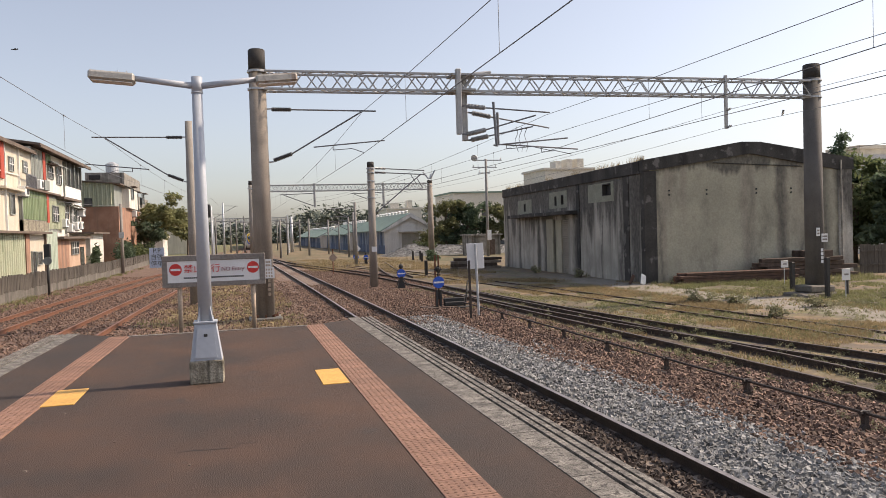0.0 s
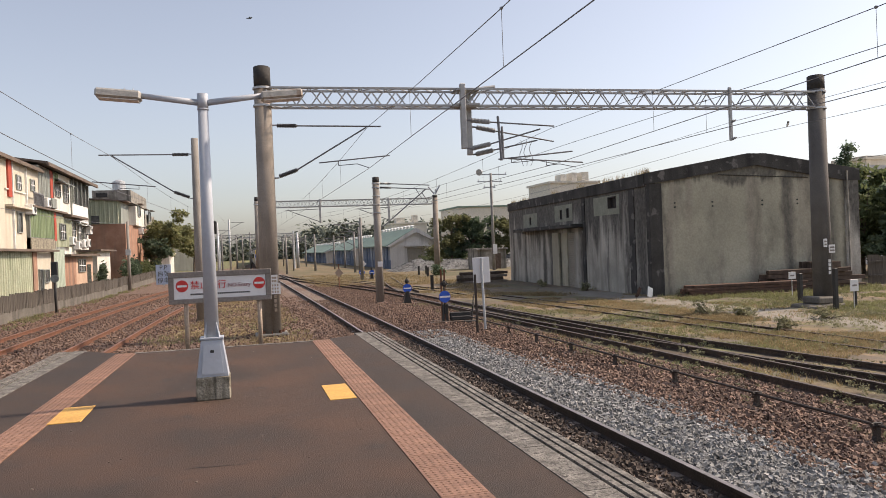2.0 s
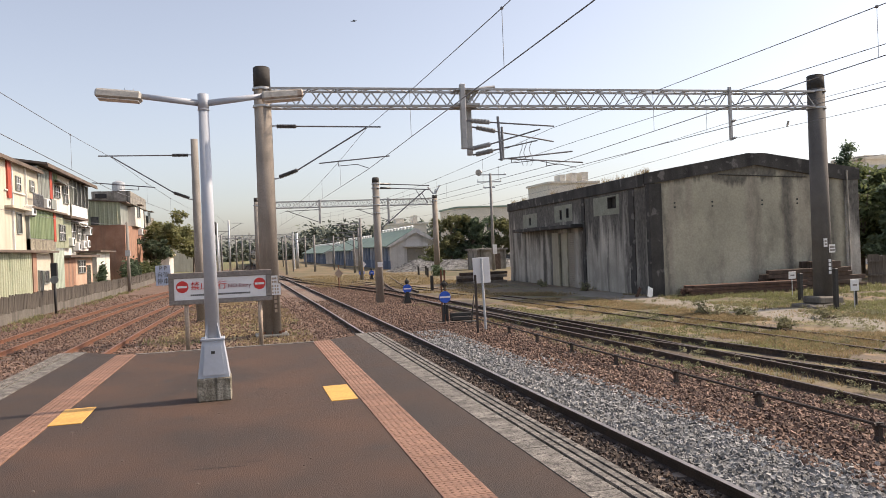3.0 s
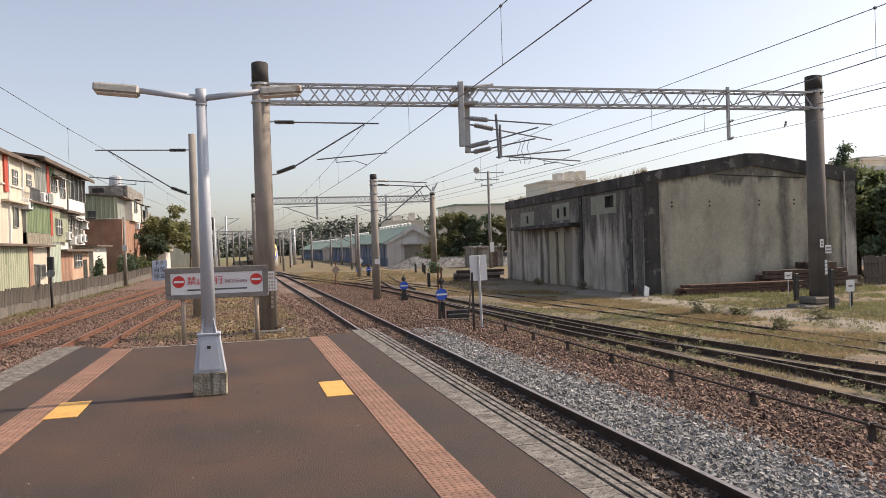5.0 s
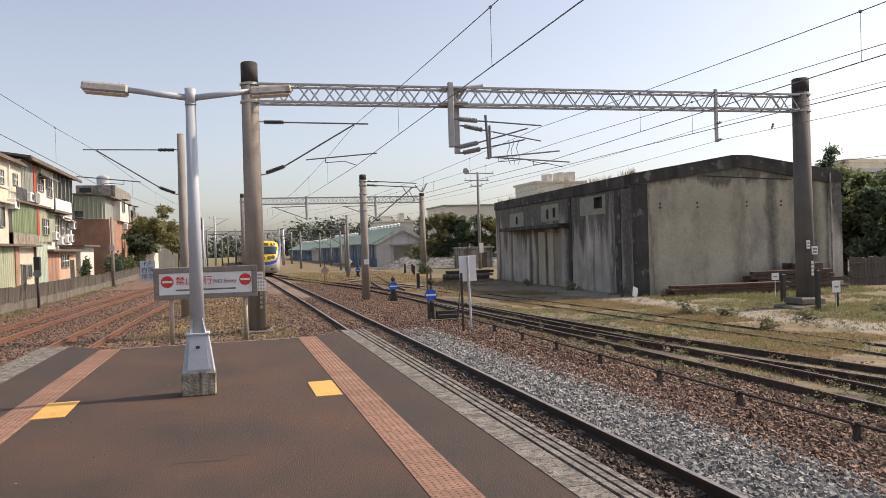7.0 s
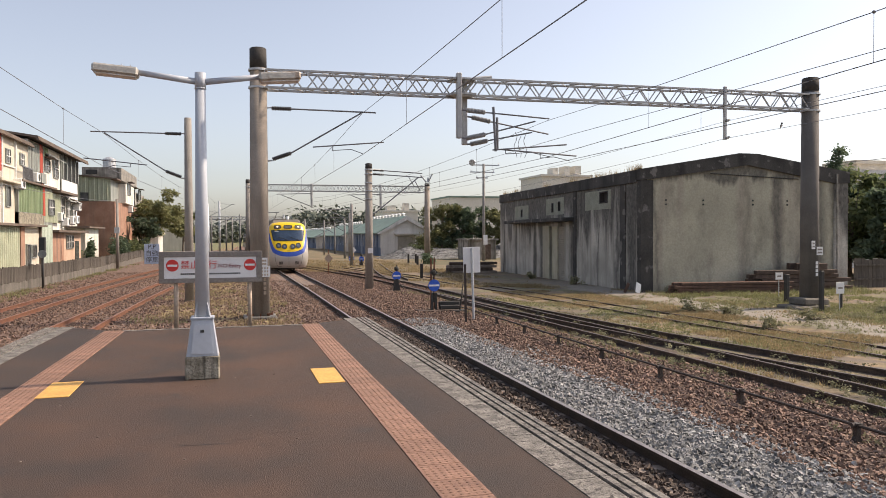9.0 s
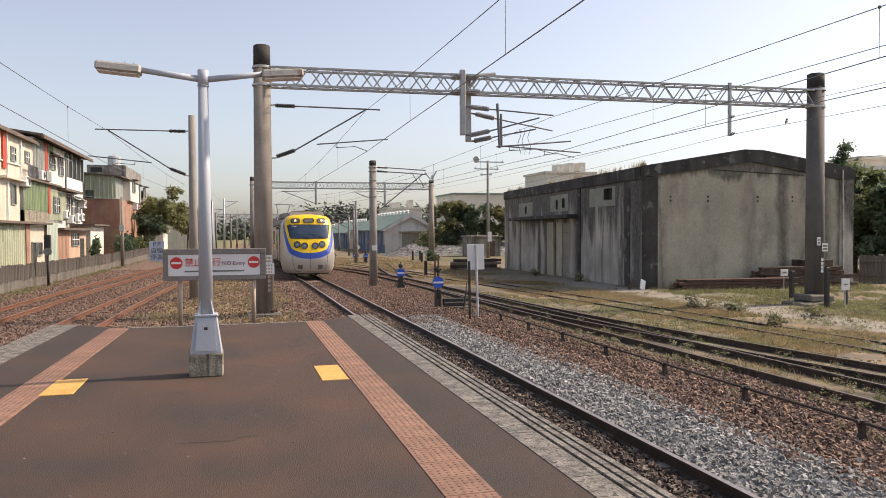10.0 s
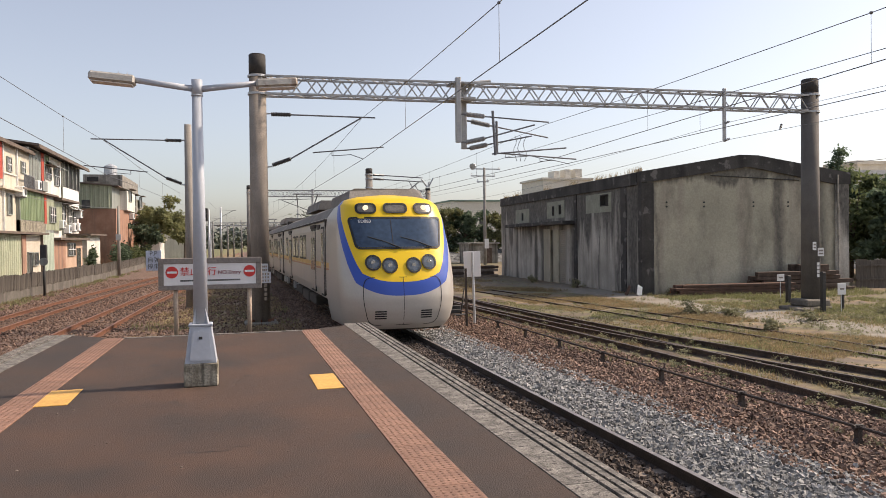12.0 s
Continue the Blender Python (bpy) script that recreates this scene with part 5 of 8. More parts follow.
def build_houses():
    X = -15.0
    G = -1.4
    # first town house
    h = thing("house", (0, 0, 0), "cream three-storey house with red trim and sheet-metal annexes", "house")
    def block(name, y0, y1, z0, z1, m, x0=-25.0, x1=X, label=""):
        bm = bmesh.new()
        box(bm, x0, x1, y0, y1, z0, z1)
        return part(name, bm, m, h, label)
    def sheet(y0, y1, z0, z1, m, x=X + 0.02, name="sheet_wall", label=""):
        bm = bmesh.new()
        ribbed(bm, x, y0, y1, z0, z1)
        return part(name, bm, m, h, label)
    block("wall", 44, 64.9, G, 8.5, M["cream"])
    bm = bmesh.new()
    prism(bm, [(-25.2, 9.6), (-14.6, 8.45), (-14.6, 8.6), (-25.2, 9.75)], 43.8, 65.1)
    part("roof", bm, M["roofbrown"], h)
    block("trim", 56.6, 57.4, 5.9, 8.45, M["housered"], X - 0.2, X + 0.12)
    house_window(h, X, 58.7, 59.9, 6.55, 7.6)
    house_window(h, X, 62.4, 63.6, 6.75, 7.66)
    house_window(h, X, 58.6, 59.8, 3.5, 5.0, False)
    air_unit(h, X, 61.3, 4.9)
    block("ledge", 56, 61, 5.2, 5.35, M["cream"], X - 0.1, X + 0.5)
    sheet(61.2, 68.2, 3.25, 5.5, M["greensheet"], X + 0.25, label="green corrugated annexe")
    block("annexe", 61.0, 72.0, 1.8, 5.45, M["greysheet"], X - 3, X + 0.24)
    block("annexe_roof", 60.8, 72.2, 5.45, 5.6, M["roofbrown"], X - 3, X + 0.6)
    block("trim", 68.2, 68.9, 3.1, 5.5, M["housered"], X - 0.2, X + 0.34)
    sheet(69.0, 75.0, 2.6, 5.2, M["palegreen"], X + 0.25)
    house_window(h, X + 0.3, 70.0, 72.2, 3.2, 4.6)
    block("dado", 61.0, 68.6, 1.9, 3.2, M["mossy"], X - 0.2, X + 0.30)
    # lean-to at the foot
    sheet(46, 55.4, G, 2.1, M["palegreen"], X + 1.6, label="pale green corrugated lean-to")
    sheet(46, 52.6, G, 0.98, M["palegreen"], X + 1.72, label="patched lower sheet")
    block("lean_to", 46, 64.9, G, 2.05, M["cream"], X, X + 1.58)
    block("lean_to_roof", 46, 61.3, 2.1, 2.25, M["roofbrown"], X - 0.1, X + 2.1)
    block("trim", 55.4, 56.4, G, 2.05, M["brickred"], X + 1.5, X + 1.72)
    house_window(h, X + 1.6, 57.1, 58.2, -0.9, 0.9, False)
    house_window(h, X + 1.6, 58.5, 59.9, -0.11, 0.85, False)
    block("downpipe", 60.9, 61.08, G, 2.1, M["roofbrown"], X + 1.5, X + 1.75)
    sheet(61.1, 64.9, G, 2.3, M["mint"], X + 1.62, label="pale mint sheet panel")
    for y in (57.55, 61.05):
        block("downpipe", y, y + 0.12, 2.25, 8.4, M["white"], X - 0.02, X + 0.14)
    block("gutter", 43.8, 65.0, 8.32, 8.46, M["roofbrown"], X + 0.3, X + 0.46)
    block("sill", 56.0, 61.0, 6.35, 6.45, M["cream2"], X - 0.02, X + 0.1)
    rl = block("railing", 61.6, 64.6, 5.56, 5.64, M["wire"], X + 0.4, X + 0.46, "grey balcony railing with close bars")
    bm = bmesh.new()
    box(bm, X, X + 0.4, 61.6, 64.6, 5.5, 5.6)
    part("balcony_floor", bm, M["mossy"], rl)
    bm = bmesh.new()
    box(bm, X + 0.4, X + 0.46, 61.6, 64.6, 6.54, 6.62)
    part("top_rail", bm, M["wire"], rl)
    for i in range(13):
        bm = bmesh.new()
        y = 61.62 + 0.245 * i
        box(bm, X + 0.41, X + 0.45, y, y + 0.07, 5.64, 6.54)
        part("baluster", bm, M["wire"], rl)
    air_unit(h, X, 65.9, 5.7)
    block("cabinet", 66.6, 68.2, 5.7, 6.5, M["greysheet"], X, X + 0.6, "dark metal cabinet on the ledge")

    h = thing("house", (0, 0, 0), "white three-storey house with a dark roof balcony", "house")
    block("wall", 65.0, 84.3, G, 9.0, M["cream2"])
    bm = bmesh.new()
    prism(bm, [(-25.2, 10.6), (-14.2, 9.05), (-14.2, 9.22), (-25.2, 10.8)], 64.6, 86.0)
    part("roof", bm, M["roofbrown"], h)
    sheet(65.0, 68.4, 5.7, 8.9, M["greysheet"], X + 0.02)
    block("trim", 68.4, 69.2, 5.6, 8.95, M["housered"], X - 0.2, X + 0.12)
    sheet(69.2, 71.4, 8.1, 8.95, M["greensheet"], X + 0.02)
    house_window(h, X, 70.2, 72.2, 6.9, 8.0, True, True)
    house_window(h, X, 73.4, 75.4, 6.6, 8.4)
    # no recess: a flat black panel paints the shade inside the balcony
    bm = bmesh.new()
    box(bm, X - 0.02, X + 0.06, 76.9, 84.2, 6.75, 9.0)
    bal = part("balcony", bm, M["black"], h, "black panel painted as a shaded balcony opening")
    for y in (76.9, 78.6, 80.6, 82.4, 84.0):
        bm = bmesh.new()
        box(bm, X + 0.05, X + 0.2, y, y + 0.22, 6.75, 9.0)
        part("post", bm, M["greysheet"], bal)
    block("gutter", 64.6, 86.0, 8.9, 9.05, M["roofbrown"], X + 0.7, X + 0.86)
    for y in (69.3, 76.3):
        block("downpipe", y, y + 0.13, 2.2, 8.9, M["greysheet"], X - 0.02, X + 0.14)
    block("parapet", 76.3, 84.3, 4.45, 6.74, M["white"], X - 0.1, X + 0.06, "white painted parapet")
    block("ledge", 72.0, 80.0, 5.25, 5.45, M["roofbrown"], X - 0.1, X + 0.9)
    for y0, y1, z0, z1 in ((75.6, 77.6, 3.4, 5.0), (78.6, 80.4, 3.3, 4.8), (81.2, 82.8, 3.4, 4.6)):
        house_window(h, X + 0.05, y0, y1, z0, z1, True, True)
    for y, z in ((77.0, 2.4), (79.6, 2.6), (81.6, 2.7), (82.8, 4.0), (74.4, 2.8)):
        air_unit(h, X + 0.05, y, z)
    block("lean_to", 65.0, 69.7, G, 1.72, M["brickred"], X, X + 1.55, "low brick outbuilding")
    block("lean_to", 69.7, 77.4, G, 1.7, M["pinkrender"], X, X + 1.5)
    block("lean_to_roof", 65.2, 78.0, 1.74, 1.92, M["roofbrown"], X - 0.1, X + 2.1)
    house_window(h, X + 1.52, 70.7, 73.7, 0.35, 1.5)
    block("doorway", 74.6, 76.4, G, 1.0, M["houseglass"], X + 1.4, X + 1.54)
    block("lean_to", 79.2, 86.8, G, 2.2, M["cream2"], X - 2, X + 1.6)
    block("lean_to_roof", 77.9, 87.3, 2.2, 2.36, M["roofbrown"], X - 2.1, X + 2.2)
    block("door", 82.0, 84.0, G, 1.0, M["greysheet"], X + 1.5, X + 1.66)
    for y in (70.4, 73.0, 76.6, 80.4):
        bm = bmesh.new()
        prism(bm, [(X, 0.0), (X + 0.85, -0.45), (X + 0.85, -0.39), (X, 0.08)], y, y + 1.9)
        z = 8.45 if y < 76 else 5.1
        bmesh.ops.translate(bm, vec=(0, 0, z), verts=bm.verts)
        part("awning", bm, M["greysheet"], h)

    h = thing("house", (0, 0, 0), "house with green corrugated upper storey over brick", "house")
    S = -12.2
    block("wall", 90.0, 110.0, G, 5.25, M["brickred"], -27, S)
    block("upper_wall", 90.0, 108.0, 5.25, 7.7, M["greysheet"], -27, S - 0.4)
    bm = bmesh.new()
    ribbed(bm, 0, 12.6, 27, 5.27, 7.75)
    for v in bm.verts:
        v.co = Vector((-v.co.y, 89.96 - v.co.x, v.co.z + 0.08 * (v.co.y - 12.6) * (0 if v.co.z < 6 else 1)))
    part("sheet_wall", bm, M["palegreen"], h, "green corrugated upper wall")
    bm = bmesh.new()
    prism(bm, [(-27, 8.9), (-11.9, 7.7), (-11.9, 7.82), (-27, 9.05)], 89.6, 108.6)
    part("roof", bm, M["roofbrown"], h)
    bm = bmesh.new()
    box(bm, -15.65, -14.85, 89.85, 90.05, 5.3, 6.2)
    part("window", bm, M["houseglass"], h)
    block("attic", 93, 108, 7.7, 9.25, M["concrete"], -16, S + 0.3, "grey concrete rooftop room")
    bm = bmesh.new()
    box(bm, -15.6, -14.4, 92.9, 93.1, 8.45, 8.95)
    part("attic_window", bm, M["black"], h)
    block("wall", 110.2, 122.0, G, 7.4, M["concrete"], -27, S - 0.2, "weathered concrete rear wall")
    block("balcony_wall", 96.0, 104.0, 5.3, 7.6, M["cream2"], -14, S + 0.4)
    for y, z in ((97.5, 6.4), (105, 6.2), (112, 6.4), (112, 3.4), (117, 5.0), (104, 2.6)):
        house_window(h, S + (0.42 if y < 98 else 0.05), y, y + 2.4, z, z + 1.4, False, True)
    for y, z in ((101.5, 4.4), (108.5, 3.0)):
        air_unit(h, S, y, z)
    tk = thing("water_tank", (-14.1, 100, 9.25), "shiny steel rooftop water tank", "water tank")
    bm = bmesh.new()
    tube(bm, (0, 0, 0.25), (0, 0, 1.6), 0.75, 0.75, 18)
    tube(bm, (0, 0, 1.6), (0, 0, 1.85), 0.75, 0.25, 18)
    part("drum", bm, M["galv"], tk)
    for a in (45, 135, 225, 315):
        bm = bmesh.new()
        tube(bm, (0.55 * math.cos(radians(a)), 0.55 * math.sin(radians(a)), 0), (0.55 * math.cos(radians(a)), 0.55 * math.sin(radians(a)), 0.3), 0.05, 0.05, 6)
        part("leg", bm, M["wire"], tk)
    wb = thing("outbuilding", (0, 0, 0), "low white outbuilding behind bushes", "building")
    h = wb
    block("wall", 105, 112, G, 1.6, M["cream2"], -11.4, -9.0)
    block("roof", 104.6, 112.4, 1.6, 1.85, M["cream"], -11.7, -8.7)
    h = thing("house", (0, 0, 0), "distant cream house behind trees", "house")
    block("wall", 150, 165, -1.6, 6.0, M["cream"], -16, -8)
    block("roof", 149, 166, 6.0, 6.3, M["roofbrown"], -16.5, -7.5)


build_houses()




def build_left_fence():
    """A concrete kerb wall with upright boards on it."""
    pts = [(-9.95, 31), (-9.8, 39), (-9.7, 45), (-9.45, 58), (-9.5, 72), (-9.8, 94)]
    fe = thing("fence", (0, 0, 0), "weathered grey board fence on a concrete base wall", "fence")
    bm = bmesh.new()
    bd = bmesh.new()
    box(bd, 0.1, 0.14, -0.095, 0.095, 0, 0.72, 0)
    me = bpy.data.meshes.new("board")
    bd.to_mesh(me)
    bd.free()
    me.materials.append(M["woodfence"])
    n = 0
    for (xa, ya), (xb, yb) in zip(pts, pts[1:]):
        d = Vector((xb - xa, yb - ya))
        ln = d.length
        rz = math.degrees(math.atan2(d.y, d.x)) - 90
        za = ground_z(xa, ya)
        box(bm, -0.12, 0.12, 0, ln, -0.3, 0.5, 0, pose(xa, ya, za, 0, 0, rz))
        k = 0.0
        while k < ln and n < 300:
            u = k / ln
            shared("board", me, pose(xa + d.x * u + 0.0, ya + d.y * u, ground_z(xa, ya) + 0.46 + RNG.uniform(-0.05, 0.05), 0, 0, rz + RNG.uniform(-4, 4)), fe)
            k += 0.215
            n += 1
    part("base_wall", bm, M["basewall"], fe)


build_left_fence()

tree(-9.7, 108, 8.9, 3.2, "bushy olive green tree beside the line", 3, 9000, 0.22, M["leafdry"])
tree(-10.4, 101, 5.0, 1.9, "dark green tree behind the fence", 4, 3500, 0.26, M["leafdark"])
tree(-6.6, 116, 7.0, 2.6, "green tree behind the line", 5, 3500, 0.28, M["leafdry"])
shrub(-11.5, 86, 2.9, 1.6, "dense green shrub behind the fence", 6, 1500, 0.2, M["leafdark"], 4)
shrub(-10.5, 97, 2.6, 1.5, "dense green shrub behind the fence", 7, 1500, 0.2, M["leaf"], 4)
shrub(-13.2, 80, 2.6, 0.9, "broad-leaved plant behind the fence", 8, 500, 0.35, M["leafdark"])
tree(28.2, 100, 7.6, 2.4, "sparse olive tree behind the yard", 11, 5200, 0.22, M["leafdry"], 0.16, 0.2)
tree(31.0, 99, 6.9, 3.4, "dark spreading tree behind the yard", 12, 9000, 0.24, M["leafdark"], 0.2, 0.05)
tree(35.6, 96, 6.6, 2.8, "olive green tree behind the yard", 13, 6500, 0.26, M["leafdry"], 0.2, 0.05)
shrub(28.6, 104, 4.0, 3.4, "light green shrub before dark trees", 14, 4200, 0.2, M["leafdry"])
shrub(24.3, 97, 2.0, 1.6, "light green shrub before dark trees", 15, 1200, 0.2, M["leaf"])
for k, (x, y, hh, sp) in enumerate(((37.0, 38, 6.2, 3.0), (41.0, 41, 6.8, 3.6), (39.0, 35, 5.4, 2.8), (45.0, 40, 6.4, 3.5), (34.6, 42, 5.8, 2.5), (36.2, 33.0, 5.0, 2.2), (42.5, 34, 5.6, 3.0))):
    tree(x, y, hh, sp, "dense dark green tree behind the fence", 20 + k, 6500, 0.24, M["leafdark"] if k % 2 else M["leaf"], 0.15, 0.02)
shrub(19.2, 73.5, 1.2, 1.1, "dark bush at the foot of a pole", 33, 1200, 0.14, M["leafdark"])
for k, (x, y, hh, w) in enumerate(((15.4, 22.4, 0.55, 0.5), (16.1, 21.4, 0.4, 0.4), (19.9, 32.0, 0.7, 0.5), (21.2, 20.0, 0.35, 0.5), (14.5, 17.8, 0.4, 0.4), (18.4, 38, 0.6, 0.4), (18.2, 44, 0.5, 0.4), (17.4, 19.2, 0.35, 0.5))):
    shrub(x, y, hh, w, "low green weeds in the yard", 40 + k, 420, 0.05, M["weed"])
# climbing plant on the roof corner
shrub_top = thing("shrub", (29.35, 30.95, 4.35), "wild plant growing on the roof corner", "shrub")
vs, fs = leaf_cloud([(0, 0, 0.75, 0.35, 0.3, 0.45), (0.15, 0, 1.2, 0.4, 0.3, 0.3), (-0.4, 0, 0.5, 0.25, 0.2, 0.25), (0, 0, 0.3, 0.15, 0.15, 0.3)], 700, 0.09, 60)
raw("foliage", vs, fs, M["leafdark"], shrub_top)
bm = bmesh.new()
tube(bm, (0, 0, -0.1), (0.05, 0, 1.0), 0.03, 0.02, 6)
part("stem", bm, M["bark"], shrub_top)


def far_woods():
    blobs = []
    r = random.Random(9)
    for i in range(70):
        x = -40 + i * 3.0 + r.uniform(-2, 2)
        blobs.append((x, 330 + r.uniform(-15, 15), r.uniform(0, 4) + (6 if 30 < x < 75 else 0), 8, 5, r.uniform(3, 6)))
    for i in range(50):
        x = 60 + i * 5.0
        blobs.append((x, 300 + r.uniform(-20, 20), r.uniform(3, 8), 6, 5, r.uniform(3, 6)))
    for i in range(50):
        x = -50 - i * 4.0
        blobs.append((x, 220 + r.uniform(-20, 20), r.uniform(2, 6), 6, 5, r.uniform(3, 6)))
    vs, fs = leaf_cloud(blobs, 40000, 1.1, 70)
    ob = raw("far_woods", vs, fs, M["leaffar"])
    tagged(ob, "distant hazy woods along the horizon", "woods", kind="stuff")


M["leaffar"] = mat("leaf_far", (0.13, 0.15, 0.12), (0.17, 0.19, 0.15), 0.1, 1, 0.9, bump=0, vary=0.25)
far_woods()

# ---------------------------------------------------------------- sheds and far buildings
M["shedblue"] = mat("shed_blue", (0.24, 0.27, 0.33), (0.30, 0.33, 0.39), 0.5, 10, 0.8, bump=0.1)
M["shedbase"] = mat("shed_base", (0.10, 0.14, 0.21), (0.13, 0.17, 0.25), 0.5, 10, 0.8, bump=0.1)
M["shedwall"] = mat("shed_gable", (0.60, 0.58, 0.55), (0.68, 0.66, 0.63), 0.4, 10, 0.85, bump=0.1, streak=(0.48, 0.46, 0.43))
M["shedroof"] = mat("shed_green_roof", (0.17, 0.25, 0.20), (0.23, 0.31, 0.25), 0.3, 8, 0.7, bump=0.1, streak=(0.15, 0.2, 0.17))
M["farwall"] = mat("far_wall", (0.62, 0.58, 0.50), (0.68, 0.64, 0.56), 0.2, 5, 0.85, bump=0)


def shed(x0, x1, y0, y1, eave, ridge, label):
    s = thing("goods_shed", (0, 0, 0), label, "shed")
    xm = (x0 + x1) / 2
    g = -1.7
    bm = bmesh.new()
    prism(bm, [(x0, g), (x1, g), (x1, eave), (xm, ridge), (x0, eave)], y0, y0 + 0.4)
    part("gable_wall", bm, M["shedwall"], s)
    bm = bmesh.new()
    box(bm, x0, x0 + 0.3, y0 + 0.4, y1, g, eave)
    part("side_wall", bm, M["shedblue"], s)
    bm = bmesh.new()
    box(bm, x0 - 0.08, x0, y0, y1, g, g + 1.3)
    part("dado", bm, M["shedbase"], s, "dark blue base band")
    bm = bmesh.new()
    box(bm, x1 - 0.3, x1, y0 + 0.4, y1, g, eave)
    part("side_wall", bm, M["shedblue"], s)
    bm = bmesh.new()
    prism(bm, [(x0, g), (x1, g), (x1, eave), (xm, ridge), (x0, eave)], y1 - 0.3, y1)
    part("gable_wall", bm, M["shedwall"], s)
    for xa, za, xb, zb in ((x0 - 0.7, eave - 0.35, xm, ridge), (xm, ridge, x1 + 0.7, eave - 0.35)):
        bm = bmesh.new()
        prism(bm, [(xa, za), (xb, zb), (xb, zb + 0.16), (xa, za + 0.16)], y0 - 0.5, y1 + 0.3)
        part("roof_slope", bm, M["shedroof"], s)
    y = y0 + 2
    while y < y1 - 1:
        bm = bmesh.new()
        box(bm, x0 - 0.14, x0 + 0.02, y, y + 1.0, g, eave - 0.1)
        part("pilaster", bm, M["shedbase"] if int(y) % 2 else M["shedblue"], s)
        bm = bmesh.new()
        tube(bm, (xm, y, ridge + 0.1), (xm, y, ridge + 0.45), 0.22, 0.22, 8)
        tube(bm, (xm, y, ridge + 0.45), (xm, y, ridge + 0.62), 0.36, 0.15, 8)
        part("roof_vent", bm, M["white"], s)
        y += 2.6
    bm = bmesh.new()
    box(bm, xm - 1.3, xm + 1.3, y0 - 0.06, y0 + 0.1, g, g + 3.0)
    d = part("door", bm, M["shutter"], s, "grey sliding door")
    bm = bmesh.new()
    box(bm, xm - 1.8, xm + 1.8, y0 - 0.7, y0, g + 3.2, g + 3.35)
    part("hood", bm, M["shedwall"], s)
    bm = bmesh.new()
    prism(bm, [(x0 - 0.7, eave - 0.35), (x0 - 0.1, eave - 0.35), (xm, ridge - 0.5), (x1 + 0.1, eave - 0.35), (x1 + 0.7, eave - 0.35), (xm, ridge + 0.17)], y0 - 0.55, y0 - 0.2)
    part("barge_board", bm, M["shedwall"], s)


shed(21.1, 28.7, 107.5, 136, 1.95, 4.1, "long goods shed with green roof and blue sides")
shed(20.4, 27.6, 139, 172, 1.55, 3.4, "long goods shed with green roof and blue sides")
shed(19.2, 26.0, 175, 235, 1.15, 2.7, "long goods shed with green roof and blue sides")


def gravel_pile():
    r = random.Random(4)
    vs, fs = [], []
    nx, ny = 60, 14
    for j in range(ny + 1):
        for i in range(nx + 1):
            u, v = i / nx, j / ny
            x, y = 18.6 + 20 * u, 92 + 10 * v
            h = 1.5 * min(1, u * 6, (1 - u) * 8) * max(0, 1 - abs(v - 0.5) * 2) ** 0.6
            vs.append((x, y, ground_z(x, y) - 0.05 + h * (0.85 + 0.3 * noise.noise(Vector((x * 0.5, y * 0.5, 2)))) + 0.06 * noise.noise(Vector((x * 3, y * 3, 0)))))
    for j in range(ny):
        for i in range(nx):
            a = j * (nx + 1) + i
            fs.append((a, a + 1, a + nx + 2, a + nx + 1))
    for _ in range(2600):
        c = Vector(vs[r.randrange((nx + 1) * (ny // 2 + 2))]) + Vector((r.uniform(-0.3, 0.3), r.uniform(-0.4, 0.4), 0.0))
        k, q = r.uniform(0.05, 0.15), len(vs)
        vs += [tuple(c + Vector(o) * k) for o in ((1, 0, 0.1), (-0.3, 0.9, 0.0), (-0.8, -0.6, 0.2), (0.1, -0.2, 1.0))]
        fs += [(q, q + 1, q + 3), (q + 1, q + 2, q + 3), (q + 2, q, q + 3)]
    tagged(raw("gravel_pile", vs, fs, M["pile"]), "long heap of grey crushed stone", "gravel", kind="stuff")


M["pile"] = mat("pile_stone", (0.17, 0.172, 0.17), (0.27, 0.27, 0.265), 1.2, 5, 0.95, bump=1.0, grain=0.6, vary=0.5)
gravel_pile()


def far_building(x0, x1, y0, y1, top, m, label, boxes=(), stripe=None):
    b = thing("building", (0, 0, 0), label, "building")
    bm = bmesh.new()
    box(bm, x0, x1, y0, y1, -2, top)
    part("wall", bm, m, b)
    bm = bmesh.new()
    box(bm, x0 - 0.3, x1 + 0.3, y0 - 0.3, y1 + 0.3, top, top + 0.35)
    part("roof", bm, stripe or m, b)
    for xa, xb, h in boxes:
        bm = bmesh.new()
        box(bm, xa, xb, y0 + 0.5, y0 + 3, top + 0.35, top + h)
        part("rooftop_room", bm, m, b)
    n = int((x1 - x0) / 3)
    for fl in range(int((top - 1) / 3.2)):
        for i in range(n):
            bm = bmesh.new()
            xx = x0 + 1.0 + i * (x1 - x0 - 1) / max(1, n)
            box(bm, xx, xx + 1.4, y0 - 0.05, y0 + 0.05, 1.2 + fl * 3.2, 2.6 + fl * 3.2)
            part("window", bm, M["houseglass"], b)


far_building(47, 62, 160, 175, 9.7, M["farwall"], "pale flat-roofed factory behind trees", stripe=M["shedroof"])
far_building(52.7, 62, 122, 132, 11.6, M["farwall"], "cream building with rooftop rooms", boxes=((55, 56, 1.6), (57.2, 58.2, 1.9), (59.2, 60.4, 2.0)))
far_building(33, 41, 165, 175, 6.6, M["farwall"], "distant cream apartment block", boxes=((34, 36, 1.4), (38, 39, 2.0)))
far_building(44, 70, 50, 62, 6.3, M["shedwall"], "long grey building behind the trees")
far_building(61.2, 66, 62, 66, 8.5, M["cream"], "cream rooftop tank house behind the trees")


